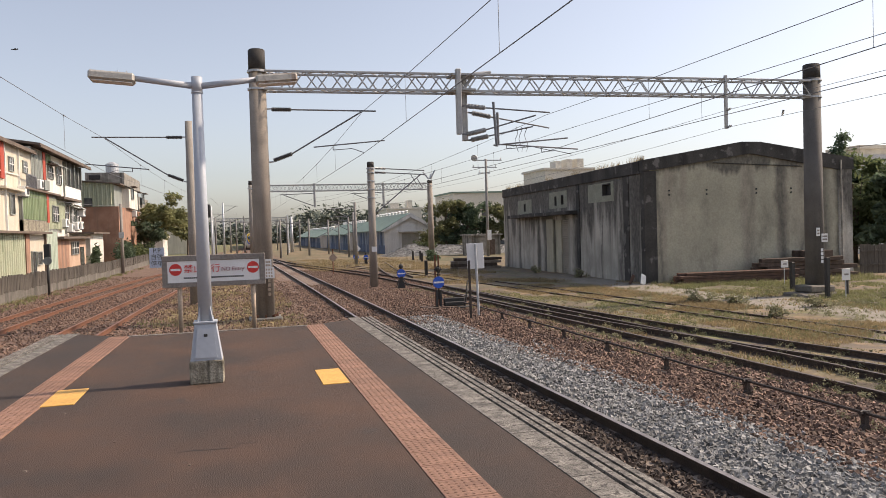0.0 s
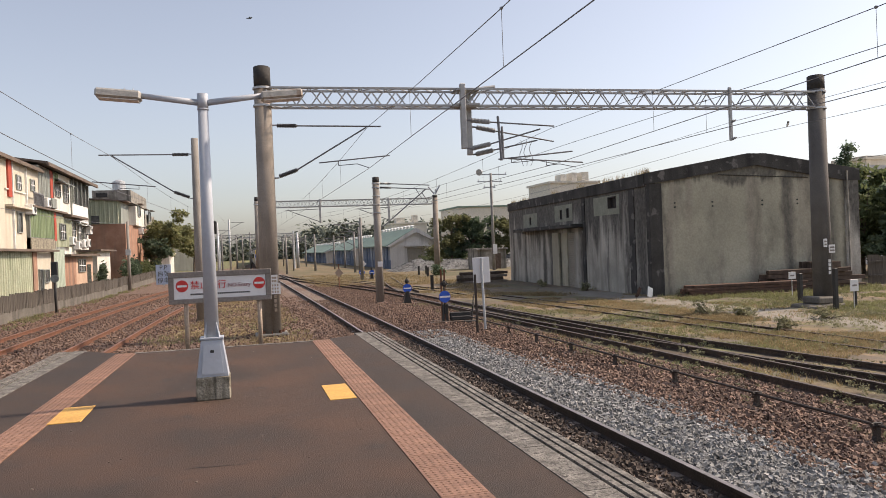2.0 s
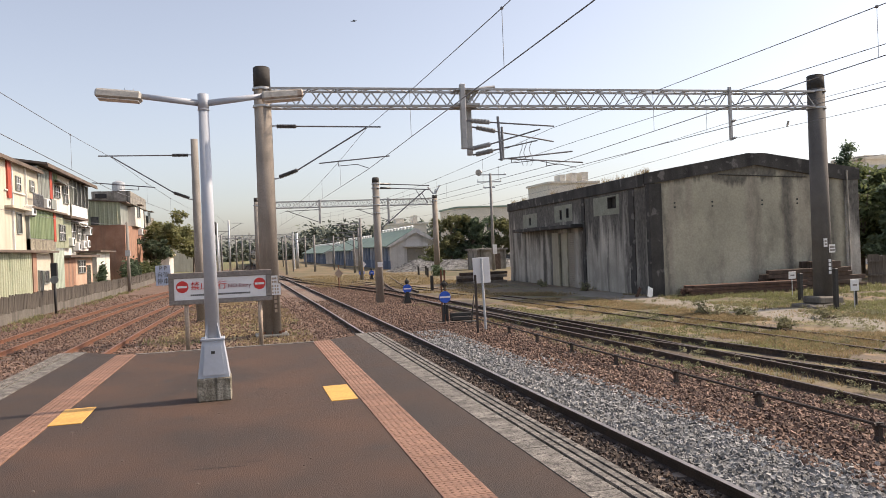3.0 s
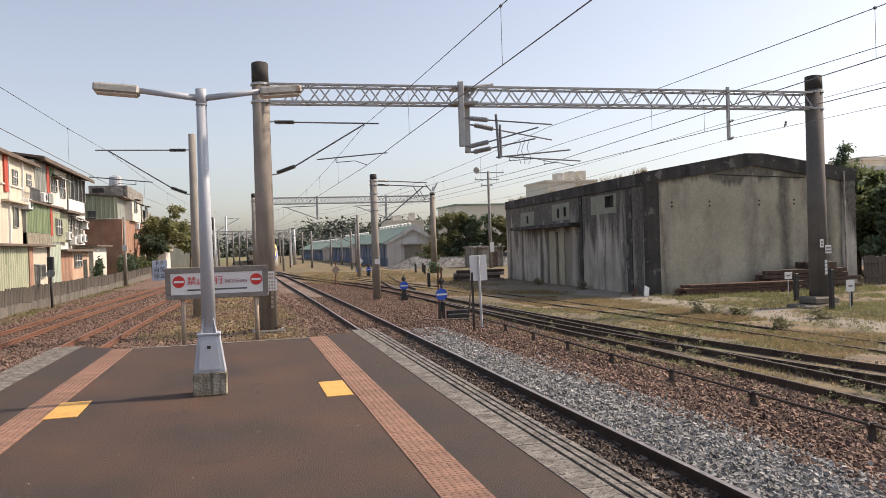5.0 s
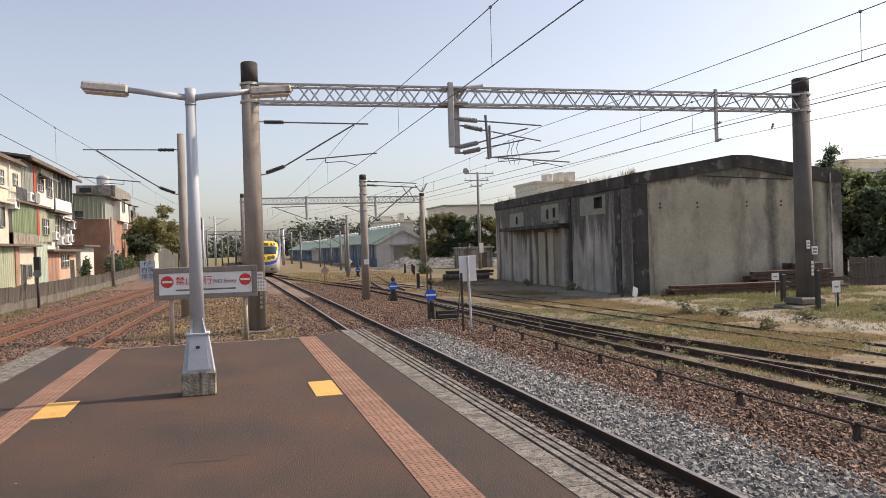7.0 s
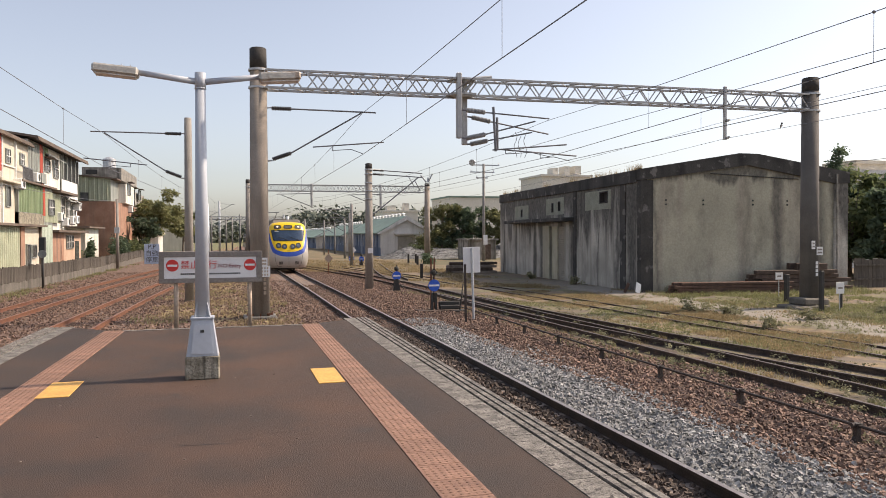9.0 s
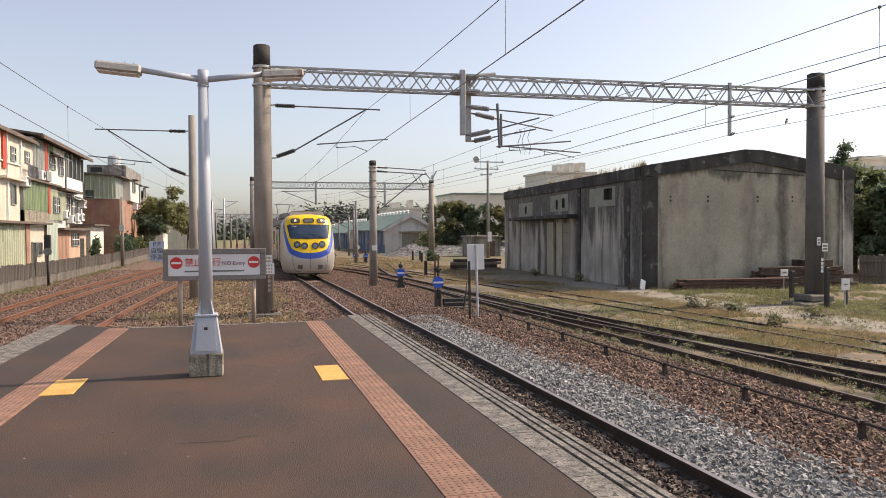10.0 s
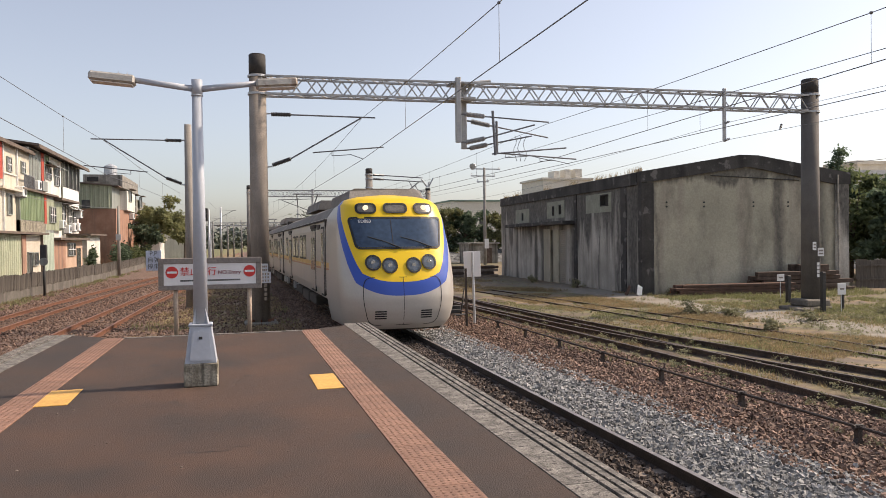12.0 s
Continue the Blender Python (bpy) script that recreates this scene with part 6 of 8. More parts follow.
def build_hut():
    h = thing("hut", (0, 0, 0), "small grey concrete hut beside the yard", "hut")
    bm = bmesh.new()
    box(bm, 27.5, 31.1, 86, 90, -1.7, 0.75)
    part("wall", bm, M["concrete"], h)
    bm = bmesh.new()
    box(bm, 27.3, 31.3, 85.7, 90.3, 0.75, 0.95)
    part("roof", bm, M["concrete"], h)
    bm = bmesh.new()
    box(bm, 29.7, 30.4, 85.95, 86.1, -1.6, 0.3)
    part("door", bm, M["timber"], h)
    bm = bmesh.new()
    box(bm, 33.0, 42.0, 88, 88.2, -1.7, 0.6)
    tagged(part("wall", bm, M["concrete"]), "grey concrete boundary wall", "wall")


build_hut()


def utility_pole():
    u = round_pole("utility_pole", 27.9, 81.3, 9.5, 0.19, 0.13, "tall utility pole with crossarms and a floodlight", M["darkpole"], category="utility pole")
    z = u.location.z
    for dz, a, b in ((9.35, -1.2, 1.9), (8.55, -1.6, 1.3), (7.9, -0.9, 0.5)):
        bm = bmesh.new()
        box(bm, a, b, -0.06, 0.06, dz - z - 0.06, dz - z + 0.06)
        part("crossarm", bm, M["galv"], u)
        for x in (a + 0.1, b - 0.1):
            bm = bmesh.new()
            tube(bm, (x, 0, dz - z + 0.05), (x, 0, dz - z + 0.3), 0.06, 0.04, 6)
            part("insulator", bm, M["white"], u)
    bm = bmesh.new()
    tube(bm, (-1.2, -0.1, 9.7 - z), (-1.55, -0.5, 9.55 - z), 0.22, 0.38, 12)
    part("floodlight", bm, M["galv"], u)
    bm = bmesh.new()
    box(bm, -0.1, 0.35, -0.3, -0.15, 0.3 - z, 1.4 - z)
    part("meter_box", bm, M["white"], u)
    p = round_pole("utility_pole", -9.16, 68.8, 4.54, 0.15, 0.11, "slim concrete pole beside the fence", category="utility pole")
    bm = bmesh.new()
    box(bm, -0.2, 0.2, -0.25, -0.1, 3.0, 3.5)
    part("junction_box", bm, M["galv"], p)
    p = round_pole("signal_post", -9.04, 41.7, 0.6, 0.06, 0.06, "thin black post with a telephone box", M["black"], category="post")
    bm = bmesh.new()
    box(bm, -0.15, 0.15, -0.15, 0.1, 1.6, 2.6, 0.03)
    cab = part("cabinet", bm, M["black"], p)
    bm = bmesh.new()
    tube(bm, (0.02, -0.2, 1.75), (0.02, -0.15, 1.75), 0.2, 0.2, 16)
    part("dial", bm, M["greysheet"], cab)


utility_pole()


# ---------------------------------------------------------------- trackside things
def switch_stand(x, y, h, r, label):
    z = ground_z(x, y)
    s = thing("switch_stand", (x, y, z), label, "signal", "switch stands")
    bm = bmesh.new()
    tube(bm, (0, 0, 0.1), (0, 0, h), 0.028, 0.028, 8)
    part("shaft", bm, M["black"], s)
    bm = bmesh.new()
    prism(bm, ring(r, 0, h - r - 0.1 if h > 1.5 else h - r, 28), -0.05, -0.03)
    disc = part("disc", bm, M["blue"], s, "blue disc with a white bar")
    bm = bmesh.new()
    zc = h - r - 0.1 if h > 1.5 else h - r
    box(bm, -r * 0.8, r * 0.8, -0.058, -0.052, zc - 0.03, zc + 0.03)
    part("bar", bm, M["white"], disc)
    bm = bmesh.new()
    ball(bm, (0, 0, h + 0.12), 0.11, 2, (1, 1, 1.1))
    tube(bm, (0, 0, h - 0.02), (0, 0, h + 0.3), 0.03, 0.015, 8)
    part("lamp_cap", bm, M["black"], s)
    bm = bmesh.new()
    prism(bm, [(-0.2, 0), (0.2, 0), (0.1, 0.35), (0.07, 0.6), (-0.07, 0.6), (-0.1, 0.35)], -0.09, 0.09)
    part("base_casting", bm, M["black"], s)
    bm = bmesh.new()
    tube(bm, (0.1, 0, 0.5), (0.34, -0.05, 0.1), 0.018, 0.018, 6)
    tube(bm, (-0.1, 0, 0.5), (-0.26, -0.05, 0.05), 0.018, 0.018, 6)
    part("lever", bm, M["black"], s)
    bm = bmesh.new()
    box(bm, -0.9, 0.9, -0.13, 0.13, -0.05, 0.05, 0.01)
    part("sleeper", bm, M["timber"], s)


switch_stand(7.52, 34.6, 0.95, 0.21, "low switch stand with a blue disc and lamp")
switch_stand(11.26, 72, 0.95, 0.27, "distant switch stand with a blue disc")
switch_stand(12.1, 71.3, 0.9, 0.25, "distant switch stand with a blue disc")


def tall_switch_stand():
    x, y = 6.63, 24.6
    s = thing("switch_stand", (x, y, ground_z(x, y)), "tall switch stand with blue disc, target and lever", "signal", "switch stands")
    for dx in (-0.06, 0.07):
        bm = bmesh.new()
        box(bm, dx - 0.035, dx + 0.035, -0.04, 0.04, 0, 0.62)
        part("stand_plate", bm, M["black"], s)
    bm = bmesh.new()
    tube(bm, (0, 0, 0.3), (0, 0, 1.42), 0.025, 0.025, 8)
    part("shaft", bm, M["black"], s)
    bm = bmesh.new()
    prism(bm, ring(0.2, 0, 0.88, 28), -0.06, -0.04)
    d = part("disc", bm, M["blue"], s, "blue disc with a white bar")
    bm = bmesh.new()
    box(bm, -0.18, 0.18, -0.068, -0.062, 0.85, 0.91)
    part("bar", bm, M["white"], d)
    bm = bmesh.new()
    prism(bm, [(-0.14, 1.32), (0, 1.18), (0.14, 1.32), (0, 1.46)], -0.02, 0.02)
    ball(bm, (0, 0, 1.32), 0.1, 1)
    part("lamp", bm, M["black"], s)
    for dx in (-0.05, 0.07):
        bm = bmesh.new()
        box(bm, dx - 0.025, dx + 0.025, 0.15, 0.2, 0, 1.8)
        part("rear_post", bm, M["rust"], s)
    for i in range(2):
        bm = bmesh.new()
        box(bm, -0.6, 1.0, -0.35 + 0.5 * i, -0.15 + 0.5 * i, -0.04, 0.06, 0.01)
        part("sleeper", bm, M["timber"], s)
    for i in range(2):
        bm = bmesh.new()
        box(bm, 0.2, 0.95, -0.12 + 0.18 * i, -0.02 + 0.18 * i, 0.06, 0.2 + 0.12 * i, 0.02)
        part("point_motor", bm, M["black"], s)
    lv = thing("point_lever", (7.42, 24.2, ground_z(7.4, 24.2)), "black hand lever with a white grip", "lever")
    bm = bmesh.new()
    tube(bm, (0, 0, 0), (0.08, 0, 0.55), 0.03, 0.025, 8)
    part("arm", bm, M["black"], lv)
    bm = bmesh.new()
    tube(bm, (0.08, 0, 0.55), (0.13, 0, 0.95), 0.028, 0.028, 8)
    part("grip", bm, M["coping"], lv)
    bm = bmesh.new()
    box(bm, -0.25, 0.25, -0.1, 0.1, -0.02, 0.08, 0.02)
    part("foot", bm, M["black"], lv)


tall_switch_stand()


def build_white_sign():
    x, y = 7.12, 21.75
    z = ground_z(x, y)
    s = thing("trackside_sign", (x, y, z), "blank white board seen from behind on a steel post", "sign")
    bm = bmesh.new()
    tube(bm, (0, 0, -0.1), (-0.06, 0, 2.18), 0.04, 0.04, 10)
    part("post", bm, M["galv"], s)
    bm = bmesh.new()
    box(bm, -0.26, 0.26, -0.012, 0.012, -0.39, 0.39, 0.004, pose(-0.05, 0.05, 1.82, 0, -1.5, -8))
    part("board", bm, M["board"], s)
    p = thing("steel_post", (6.52, 20.65, ground_z(6.5, 20.65)), "thin rusty steel post beside the track", "post")
    bm = bmesh.new()
    box(bm, -0.03, 0.03, -0.03, 0.03, -0.1, 1.72, 0.004, pose(0, 0, 0, 0, -0.8, 0))
    part("shaft", bm, M["darksteel"], p)
    d = thing("trackside_sign", (6.48, 51.6, ground_z(6.5, 51.6)), "small pale diamond sign on a thin post", "sign")
    bm = bmesh.new()
    tube(bm, (0, 0, -0.1), (0, 0, 1.75), 0.04, 0.04, 8)
    part("post", bm, M["rust"], d)
    bm = bmesh.new()
    prism(bm, [(-0.3, 1.15), (0, 0.85), (0.3, 1.15), (0, 1.45)], -0.06, -0.04)
    part("board", bm, M["signpost"], d)
    d = thing("trackside_sign", (11.9, 75, ground_z(11.9, 75)), "small pale diamond sign on a yellow post", "sign")
    bm = bmesh.new()
    tube(bm, (0, 0, -0.1), (0, 0, 1.6), 0.06, 0.06, 8)
    part("post", bm, M["yellow"], d)
    bm = bmesh.new()
    prism(bm, [(-0.32, 1.45), (0, 1.13), (0.32, 1.45), (0, 1.77)], -0.08, -0.06)
    part("board", bm, M["board"], d)
    # stop board on the other side
    pp = thing("stop_board", (-7.1, 76, ground_z(-7.1, 76)), "pale blue stop board with dark lettering", "sign")
    bm = bmesh.new()
    tube(bm, (0, 0.05, -0.1), (0, 0.05, 1.9), 0.05, 0.05, 8)
    part("post", bm, M["galv"], pp)
    bm = bmesh.new()
    box(bm, -0.68, 0.68, -0.02, 0.02, 0.15, 2.05, 0.01)
    bd = part("board", bm, M["palebl"], pp)
    for k, txt in enumerate(("P.P", "自強", "停車")):
        letters("lettering", txt, 0.56, M["black"], bd, pose(0, -0.025, 1.76 - 0.62 * k) @ UPRIGHT)
    # signal head behind the lamp
    sg = round_pole("signal", -1.6, 60, 3.9, 0.09, 0.07, "black colour-light signal head on a pole", M["galv"], category="signal")
    bm = bmesh.new()
    box(bm, -0.55, -0.05, -0.2, 0.1, 4.3, 5.3, 0.05)
    part("signal_head", bm, M["black"], sg)
    bm = bmesh.new()
    tube(bm, (-0.3, -0.6, 5.0), (-0.3, -0.2, 5.0), 0.2, 0.2, 12)
    part("hood", bm, M["black"], sg)


build_white_sign()


def build_rodding():
    r = thing("signal_rodding", (0, 0, 0), "rusty point rod on small cast stands", "rod")
    pts = [(7.33, -8), (7.32, 5), (7.25, 9), (7.2, 14), (7.25, 19), (7.3, 24)]
    bm = bmesh.new()
    for (xa, ya), (xb, yb) in zip(pts, pts[1:]):
        tube(bm, (xa, ya, ground_z(xa, ya) + 0.23), (xb, yb, ground_z(xb, yb) + 0.23), 0.02, 0.021, 8)
    part("rod", bm, M["darksteel"], r)
    bm = bmesh.new()
    box(bm, -0.16, 0.16, -0.12, 0.12, -0.03, 0.03, 0.01)
    prism(bm, [(-0.06, 0.03), (0.06, 0.03), (0.028, 0.1), (0.028, 0.17), (0.036, 0.26), (-0.036, 0.26), (-0.028, 0.17), (-0.028, 0.1)], -0.035, 0.035)
    tube(bm, (-0.07, 0, 0.23), (0.07, 0, 0.23), 0.03, 0.03, 8)
    bmesh.ops.recalc_face_normals(bm, faces=bm.faces)
    me = bpy.data.meshes.new("stand")
    bm.to_mesh(me)
    bm.free()
    me.materials.append(M["darksteel"])
    y = 7.35
    k = 0
    while y < 24:
        x = float(np.interp(y, [p[1] for p in pts], [p[0] for p in pts]))
        shared("stand", me, pose(x, y, ground_z(x, y), 0, 0, RNG.uniform(-4, 4)), r)
        y += 2.12
    

build_rodding()


def build_stacks():
    """Rails and timbers stacked by the warehouse."""
    r = random.Random(2)

    def bar(t, x0, y0, x1, y1, z, w, h, m):
        d = Vector((x1 - x0, y1 - y0))
        bm = bmesh.new()
        box(bm, 0, d.length, -w / 2, w / 2, 0, h, 0.012, pose(x0, y0, z, r.uniform(-4, 4), 0, math.degrees(math.atan2(d.y, d.x)) + r.uniform(-1.2, 1.2)))
        part("bar", bm, m, t)
    t = thing("steel_stack", (0, 0, 0), "stack of rusty steel rails on the ground", "stack")
    for lay in range(4):
        for k in range(3):
            a = r.uniform(-0.2, 0.2)
            bar(t, 19.2 + a + 0.1 * lay, 30.3 - 0.22 * k, 25.2 + a, 29.9 - 0.22 * k, -1.3 + 0.13 * lay, 0.15, 0.12, M["steel_brown"] if k else M["rust"])
    t = thing("timber_stack", (0, 0, 0), "stack of old dark timber sleepers", "stack")
    for lay in range(5):
        for k in range(2):
            a = r.uniform(-0.6, 0.6)
            x1 = 29.6 - 0.2 * lay + a
            bar(t, 23.4 + a + 0.2 * lay, 30.6 - 0.3 * k, min(x1 - 0.5, 29.3), 30.2 - 0.3 * k, -1.3 + 0.2 * lay, 0.24, 0.185, M["timber"])
    for k in range(4):
        bar(t, 26.2 + 0.2 * k, 30.7 - 0.28 * k, 27.6, 30.6 - 0.28 * k, -0.3, 0.24, 0.3, M["timber"])
    t = thing("timber_stack", (0, 0, 0), "low stack of grey timbers beside the warehouse", "stack")
    for lay in range(4):
        for k in range(4):
            a = r.uniform(-0.3, 0.3)
            bar(t, 15.6 + a, 54.0 - 0.35 * k, 18.9 + a, 53.7 - 0.35 * k, -1.42 + 0.21 * lay, 0.26, 0.19, M["timber"] if lay % 2 else M["sleeper"])
    # white sheet leaning on the wall, plank beside it
    s = thing("leaning_sheet", (18.15, 31.0, -1.3), "white panel leaning against the warehouse corner", "panel")
    bm = bmesh.new()
    box(bm, -0.17, 0.17, -0.02, 0.02, 0, 0.5, 0.005, pose(0, 0, 0, -12, 24, 20))
    part("sheet", bm, M["white"], s)
    s = thing("plank", (17.75, 31.5, -1.3), "dark plank leaning at the warehouse wall", "plank")
    bm = bmesh.new()
    box(bm, -0.08, 0.08, -0.02, 0.02, 0, 0.5, 0.005, pose(0, 0, 0, 0, 30, 10))
    part("board", bm, M["steel_brown"], s)
    # posts and little signs by the pole
    for x, y, h, w in ((21.2, 24.9, 1.1, 0.16), (19.75, 21.5, 1.4, 0.14)):
        p = thing("timber_post", (x, y, ground_z(x, y)), "short black timber post beside a pole", "post", "timber posts")
        bm = bmesh.new()
        box(bm, -w / 2, w / 2, -w / 2, w / 2, -0.1, h, 0.015)
        part("shaft", bm, M["black"], p)
    for x, y, h, w, hh in ((22.6, 27.0, 1.05, 0.36, 0.3), (20.35, 21.3, 1.0, 0.34, 0.4)):
        p = thing("small_sign", (x, y, ground_z(x, y)), "small white marker sign on a thin stake", "sign", "marker signs")
        bm = bmesh.new()
        tube(bm, (0, 0.02, -0.1), (0, 0.02, h), 0.018, 0.018, 6)
        part("stake", bm, M["galv"], p)
        bm = bmesh.new()
        box(bm, -w / 2, w / 2, -0.015, 0.01, h - hh, h, 0.004)
        b = part("board", bm, M["board"], p)
        bm = bmesh.new()
        box(bm, -w / 2 + 0.08, w / 2 - 0.08, -0.019, -0.0155, h - hh / 2 - 0.03, h - hh / 2 + 0.03)
        part("bar", bm, M["signframe"], b)
    p = thing("marker_stone", (21.0, 21.95, ground_z(21.0, 21.95)), "white rounded marker stone", "marker")
    bm = bmesh.new()
    tube(bm, (0, 0, 0), (0, 0, 0.85), 0.06, 0.06, 8)
    part("stem", bm, M["black"], p)
    bm = bmesh.new()
    ball(bm, (0, 0, 0.88), 0.1, 2, (1, 1, 0.7))
    part("cap", bm, M["white"], p)
    # dark board fence under the trees
    f = thing("fence", (0, 0, 0), "dark wooden fence under the trees", "fence")
    bm = bmesh.new()
    box(bm, -0.012, 0.012, -0.11, 0.11, 0, 1.5)
    me = bpy.data.meshes.new("board")
    bm.to_mesh(me)
    bm.free()
    me.materials.append(M["woodfence"])
    for i in range(60):
        u = i / 59
        x, y = 30.2 + 13 * u, 30.6 - 0.3 * u
        shared("board", me, pose(x, y, ground_z(x, y) - 0.05 + RNG.uniform(-0.06, 0.03), 0, 0, 90 + RNG.uniform(-3, 3)), f)
    for z in (0.4, 1.1):
        bm = bmesh.new()
        box(bm, 30.1, 43.4, 30.5, 30.56, ground_z(31, 30) + z, ground_z(31, 30) + z + 0.08)
        part("rail", bm, M["woodfence"], f)
    for x, y in ((18.2, 77.6), (19.0, 77.6), (12.0, 47.5), (17.3, 70)):
        p = thing("timber_post", (x, y, ground_z(x, y)), "short black timber post in the yard", "post", "timber posts")
        bm = bmesh.new()
        box(bm, -0.09, 0.09, -0.09, 0.09, -0.1, 0.95, 0.01)
        part("shaft", bm, M["black"], p)


build_stacks()


# ---------------------------------------------------------------- stones and grass
def stones(name, label, spots, size, material, seed):
    """Crushed stone: angular blocks strewn over strips (x0, x1, y0, y1, count, height function)."""
    r = np.random.RandomState(seed)
    cube = np.array([[x, y, z] for x in (-1, 1) for y in (-1, 1) for z in (-1, 1)], float)
    quads = np.array([(0, 1, 3, 2), (4, 6, 7, 5), (0, 4, 5, 1), (2, 3, 7, 6), (0, 2, 6, 4), (1, 5, 7, 3)])
    V = []
    for x0, x1, y0, y1, count, zf in spots:
        y = y0 + (y1 - y0) * r.uniform(0, 1, count) ** 1.5      # denser towards the near end
        x = r.uniform(x0, x1, count)
        z = np.array([zf(a, b) for a, b in zip(x, y)])
        s = size * r.uniform(0.55, 1.3, count)
        dims = np.stack([s, s * r.uniform(0.6, 1, count), s * r.uniform(0.45, 0.9, count)], 1)
        c = cube[None] * (1 + r.uniform(-0.4, 0.05, (count, 8, 3))) * dims[:, None, :]
        q = r.normal(size=(count, 4))
        q /= np.linalg.norm(q, axis=1)[:, None]
        w, a, b, d = q.T
        R = np.stack([np.stack([1 - 2 * (b * b + d * d), 2 * (a * b - d * w), 2 * (a * d + b * w)], 1),
                      np.stack([2 * (a * b + d * w), 1 - 2 * (a * a + d * d), 2 * (b * d - a * w)], 1),
                      np.stack([2 * (a * d - b * w), 2 * (b * d + a * w), 1 - 2 * (a * a + b * b)], 1)], 1)
        V.append((np.einsum("nij,nkj->nki", R, c) + np.stack([x, y, z + s * 0.15 + r.uniform(0, 1.1, count) * s], 1)[:, None, :]).reshape(-1, 3))
    V = [np.concatenate(V)]
    Fc = [(quads[None] + 8 * np.arange(len(V[0]) // 8)[:, None, None]).reshape(-1, 4)]
    ob = raw(name, np.concatenate(V).tolist(), np.concatenate(Fc).tolist(), material)
    return tagged(ob, label, "ballast", kind="stuff")


def bed_top(x, y):
    """Height of the main track's bank of stones."""
    rz = rail_z(y)
    if x < main_x(y) + 1.15:
        return rz - 0.155
    u = min(1, (x - main_x(y) - 1.15) / 1.15)
    return max(rz - 0.155 - 0.125 * u, ground_z(x, y))


stones("ballast_stones", "fresh grey crushed stone beside the main track", [(4.5, 6.15, 3.2, 13, 27000, bed_top), (4.5, 5.9, 13, 22, 10000, bed_top), (5.9, 6.5, 3.2, 16, 900, bed_top)], 0.027, M["stone_grey"], 1)
stones("ballast_stones", "weathered brown crushed stone between the tracks", [(5.8, 8.6, 4.5, 13, 19000, ground_z), (5.5, 8.3, 13, 34, 12000, ground_z), (-9.0, 2.8, 13.2, 34, 20000, ground_z), (2.9, 5.6, 20, 40, 6000, lambda x, y: rail_z(y) - 0.15), (-12, 2.5, 34, 60, 11000, ground_z), (2.2, 3.2, 13, 45, 3500, lambda x, y: rail_z(y) - 0.17), (4.6, 9.6, 34, 60, 11000, ground_z)], 0.028, M["stone_brown"], 2)
stones("ballast_stones", "oily dark crushed stone under the main track", [(2.35, 3.2, 3.5, 13, 5000, bed_top), (3.4, 4.35, 4, 22, 7000, bed_top)], 0.026, M["stone_dark"], 6)


def grass(name, label, patches, material, seed):
    r = np.random.RandomState(seed)
    V, Fc = [], []
    n = 0
    for x0, x1, y0, y1, count, h, keep in patches:
        for _ in range(count):
            px, py = r.uniform(x0, x1), y0 + (y1 - y0) * r.uniform() ** 1.3
            if noise.noise(Vector((px * 0.35, py * 0.35, seed))) < keep:
                continue
            if 15.6 < px - 0.02 * py < 17.6 and r.uniform() < 0.85:      # the trodden lane
                continue
            z = ground_z(px, py) - 0.01
            for _b in range(5):
                a = r.uniform(0, 6.28)
                hh = h * r.uniform(0.4, 1.2)
                w = 0.008 + 0.006 * r.uniform()
                dx, dy = math.cos(a), math.sin(a)
                ox, oy = r.uniform(-0.06, 0.06, 2)
                le = r.uniform(0.2, 0.8) * hh
                V += [(px + ox - dy * w, py + oy + dx * w, z), (px + ox + dy * w, py + oy - dx * w, z), (px + ox + dx * le, py + oy + dy * le, z + hh)]
                Fc.append((n, n + 1, n + 2))
                n += 3
    return tagged(raw(name, V, Fc, material), label, "grass", kind="stuff")


grass("dry_grass", "dry yellow grass in the yard", [(11.9, 15.8, 10, 40, 19000, 0.085, -0.05), (7.5, 8.9, 8, 30, 2600, 0.08, 0.12), (8.7, 11.6, 7, 26, 2600, 0.09, 0.1), (14, 19, 13, 34, 6000, 0.10, -0.02), (-2.6, 2.0, 14, 60, 5500, 0.14, 0.0), (10.4, 17, 36, 60, 6000, 0.14, -0.05), (5.5, 19, 56, 88, 7000, 0.22, -0.1)], M["straw"], 3)
grass("green_weeds", "green weeds between the rails", [(7.4, 16, 7, 34, 6500, 0.10, 0.12), (16, 26, 16, 30, 12000, 0.10, -0.15), (10.5, 14, 8, 30, 4500, 0.08, 0.05), (-3, 2, 14, 50, 2200, 0.14, 0.15), (18, 30, 27, 31, 1500, 0.2, -0.2), (-10, -8.6, 30, 80, 1800, 0.18, 0.0)], M["leafdry"], 8)


def herbs(name, label, patches, material, seed):
    """Low leafy weeds: tufts of small broad leaves on short stems."""
    r = np.random.RandomState(seed)
    blobs, total = [], 0
    for x0, x1, y0, y1, count, h in patches:
        for _ in range(count):
            x, y = r.uniform(x0, x1), y0 + (y1 - y0) * r.uniform() ** 1.4
            if noise.noise(Vector((x * 0.8, y * 0.5, seed))) < -0.05:
                continue
            k = h * r.uniform(0.5, 1.3)
            blobs.append((x, y, ground_z(x, y) + k * 0.55, k * 0.8, k * 0.8, k * 0.55))
    vs, fs = leaf_cloud(blobs, len(blobs) * 26, 0.024, seed)
    tagged(raw(name, vs, fs, material), label, "weeds", kind="stuff")


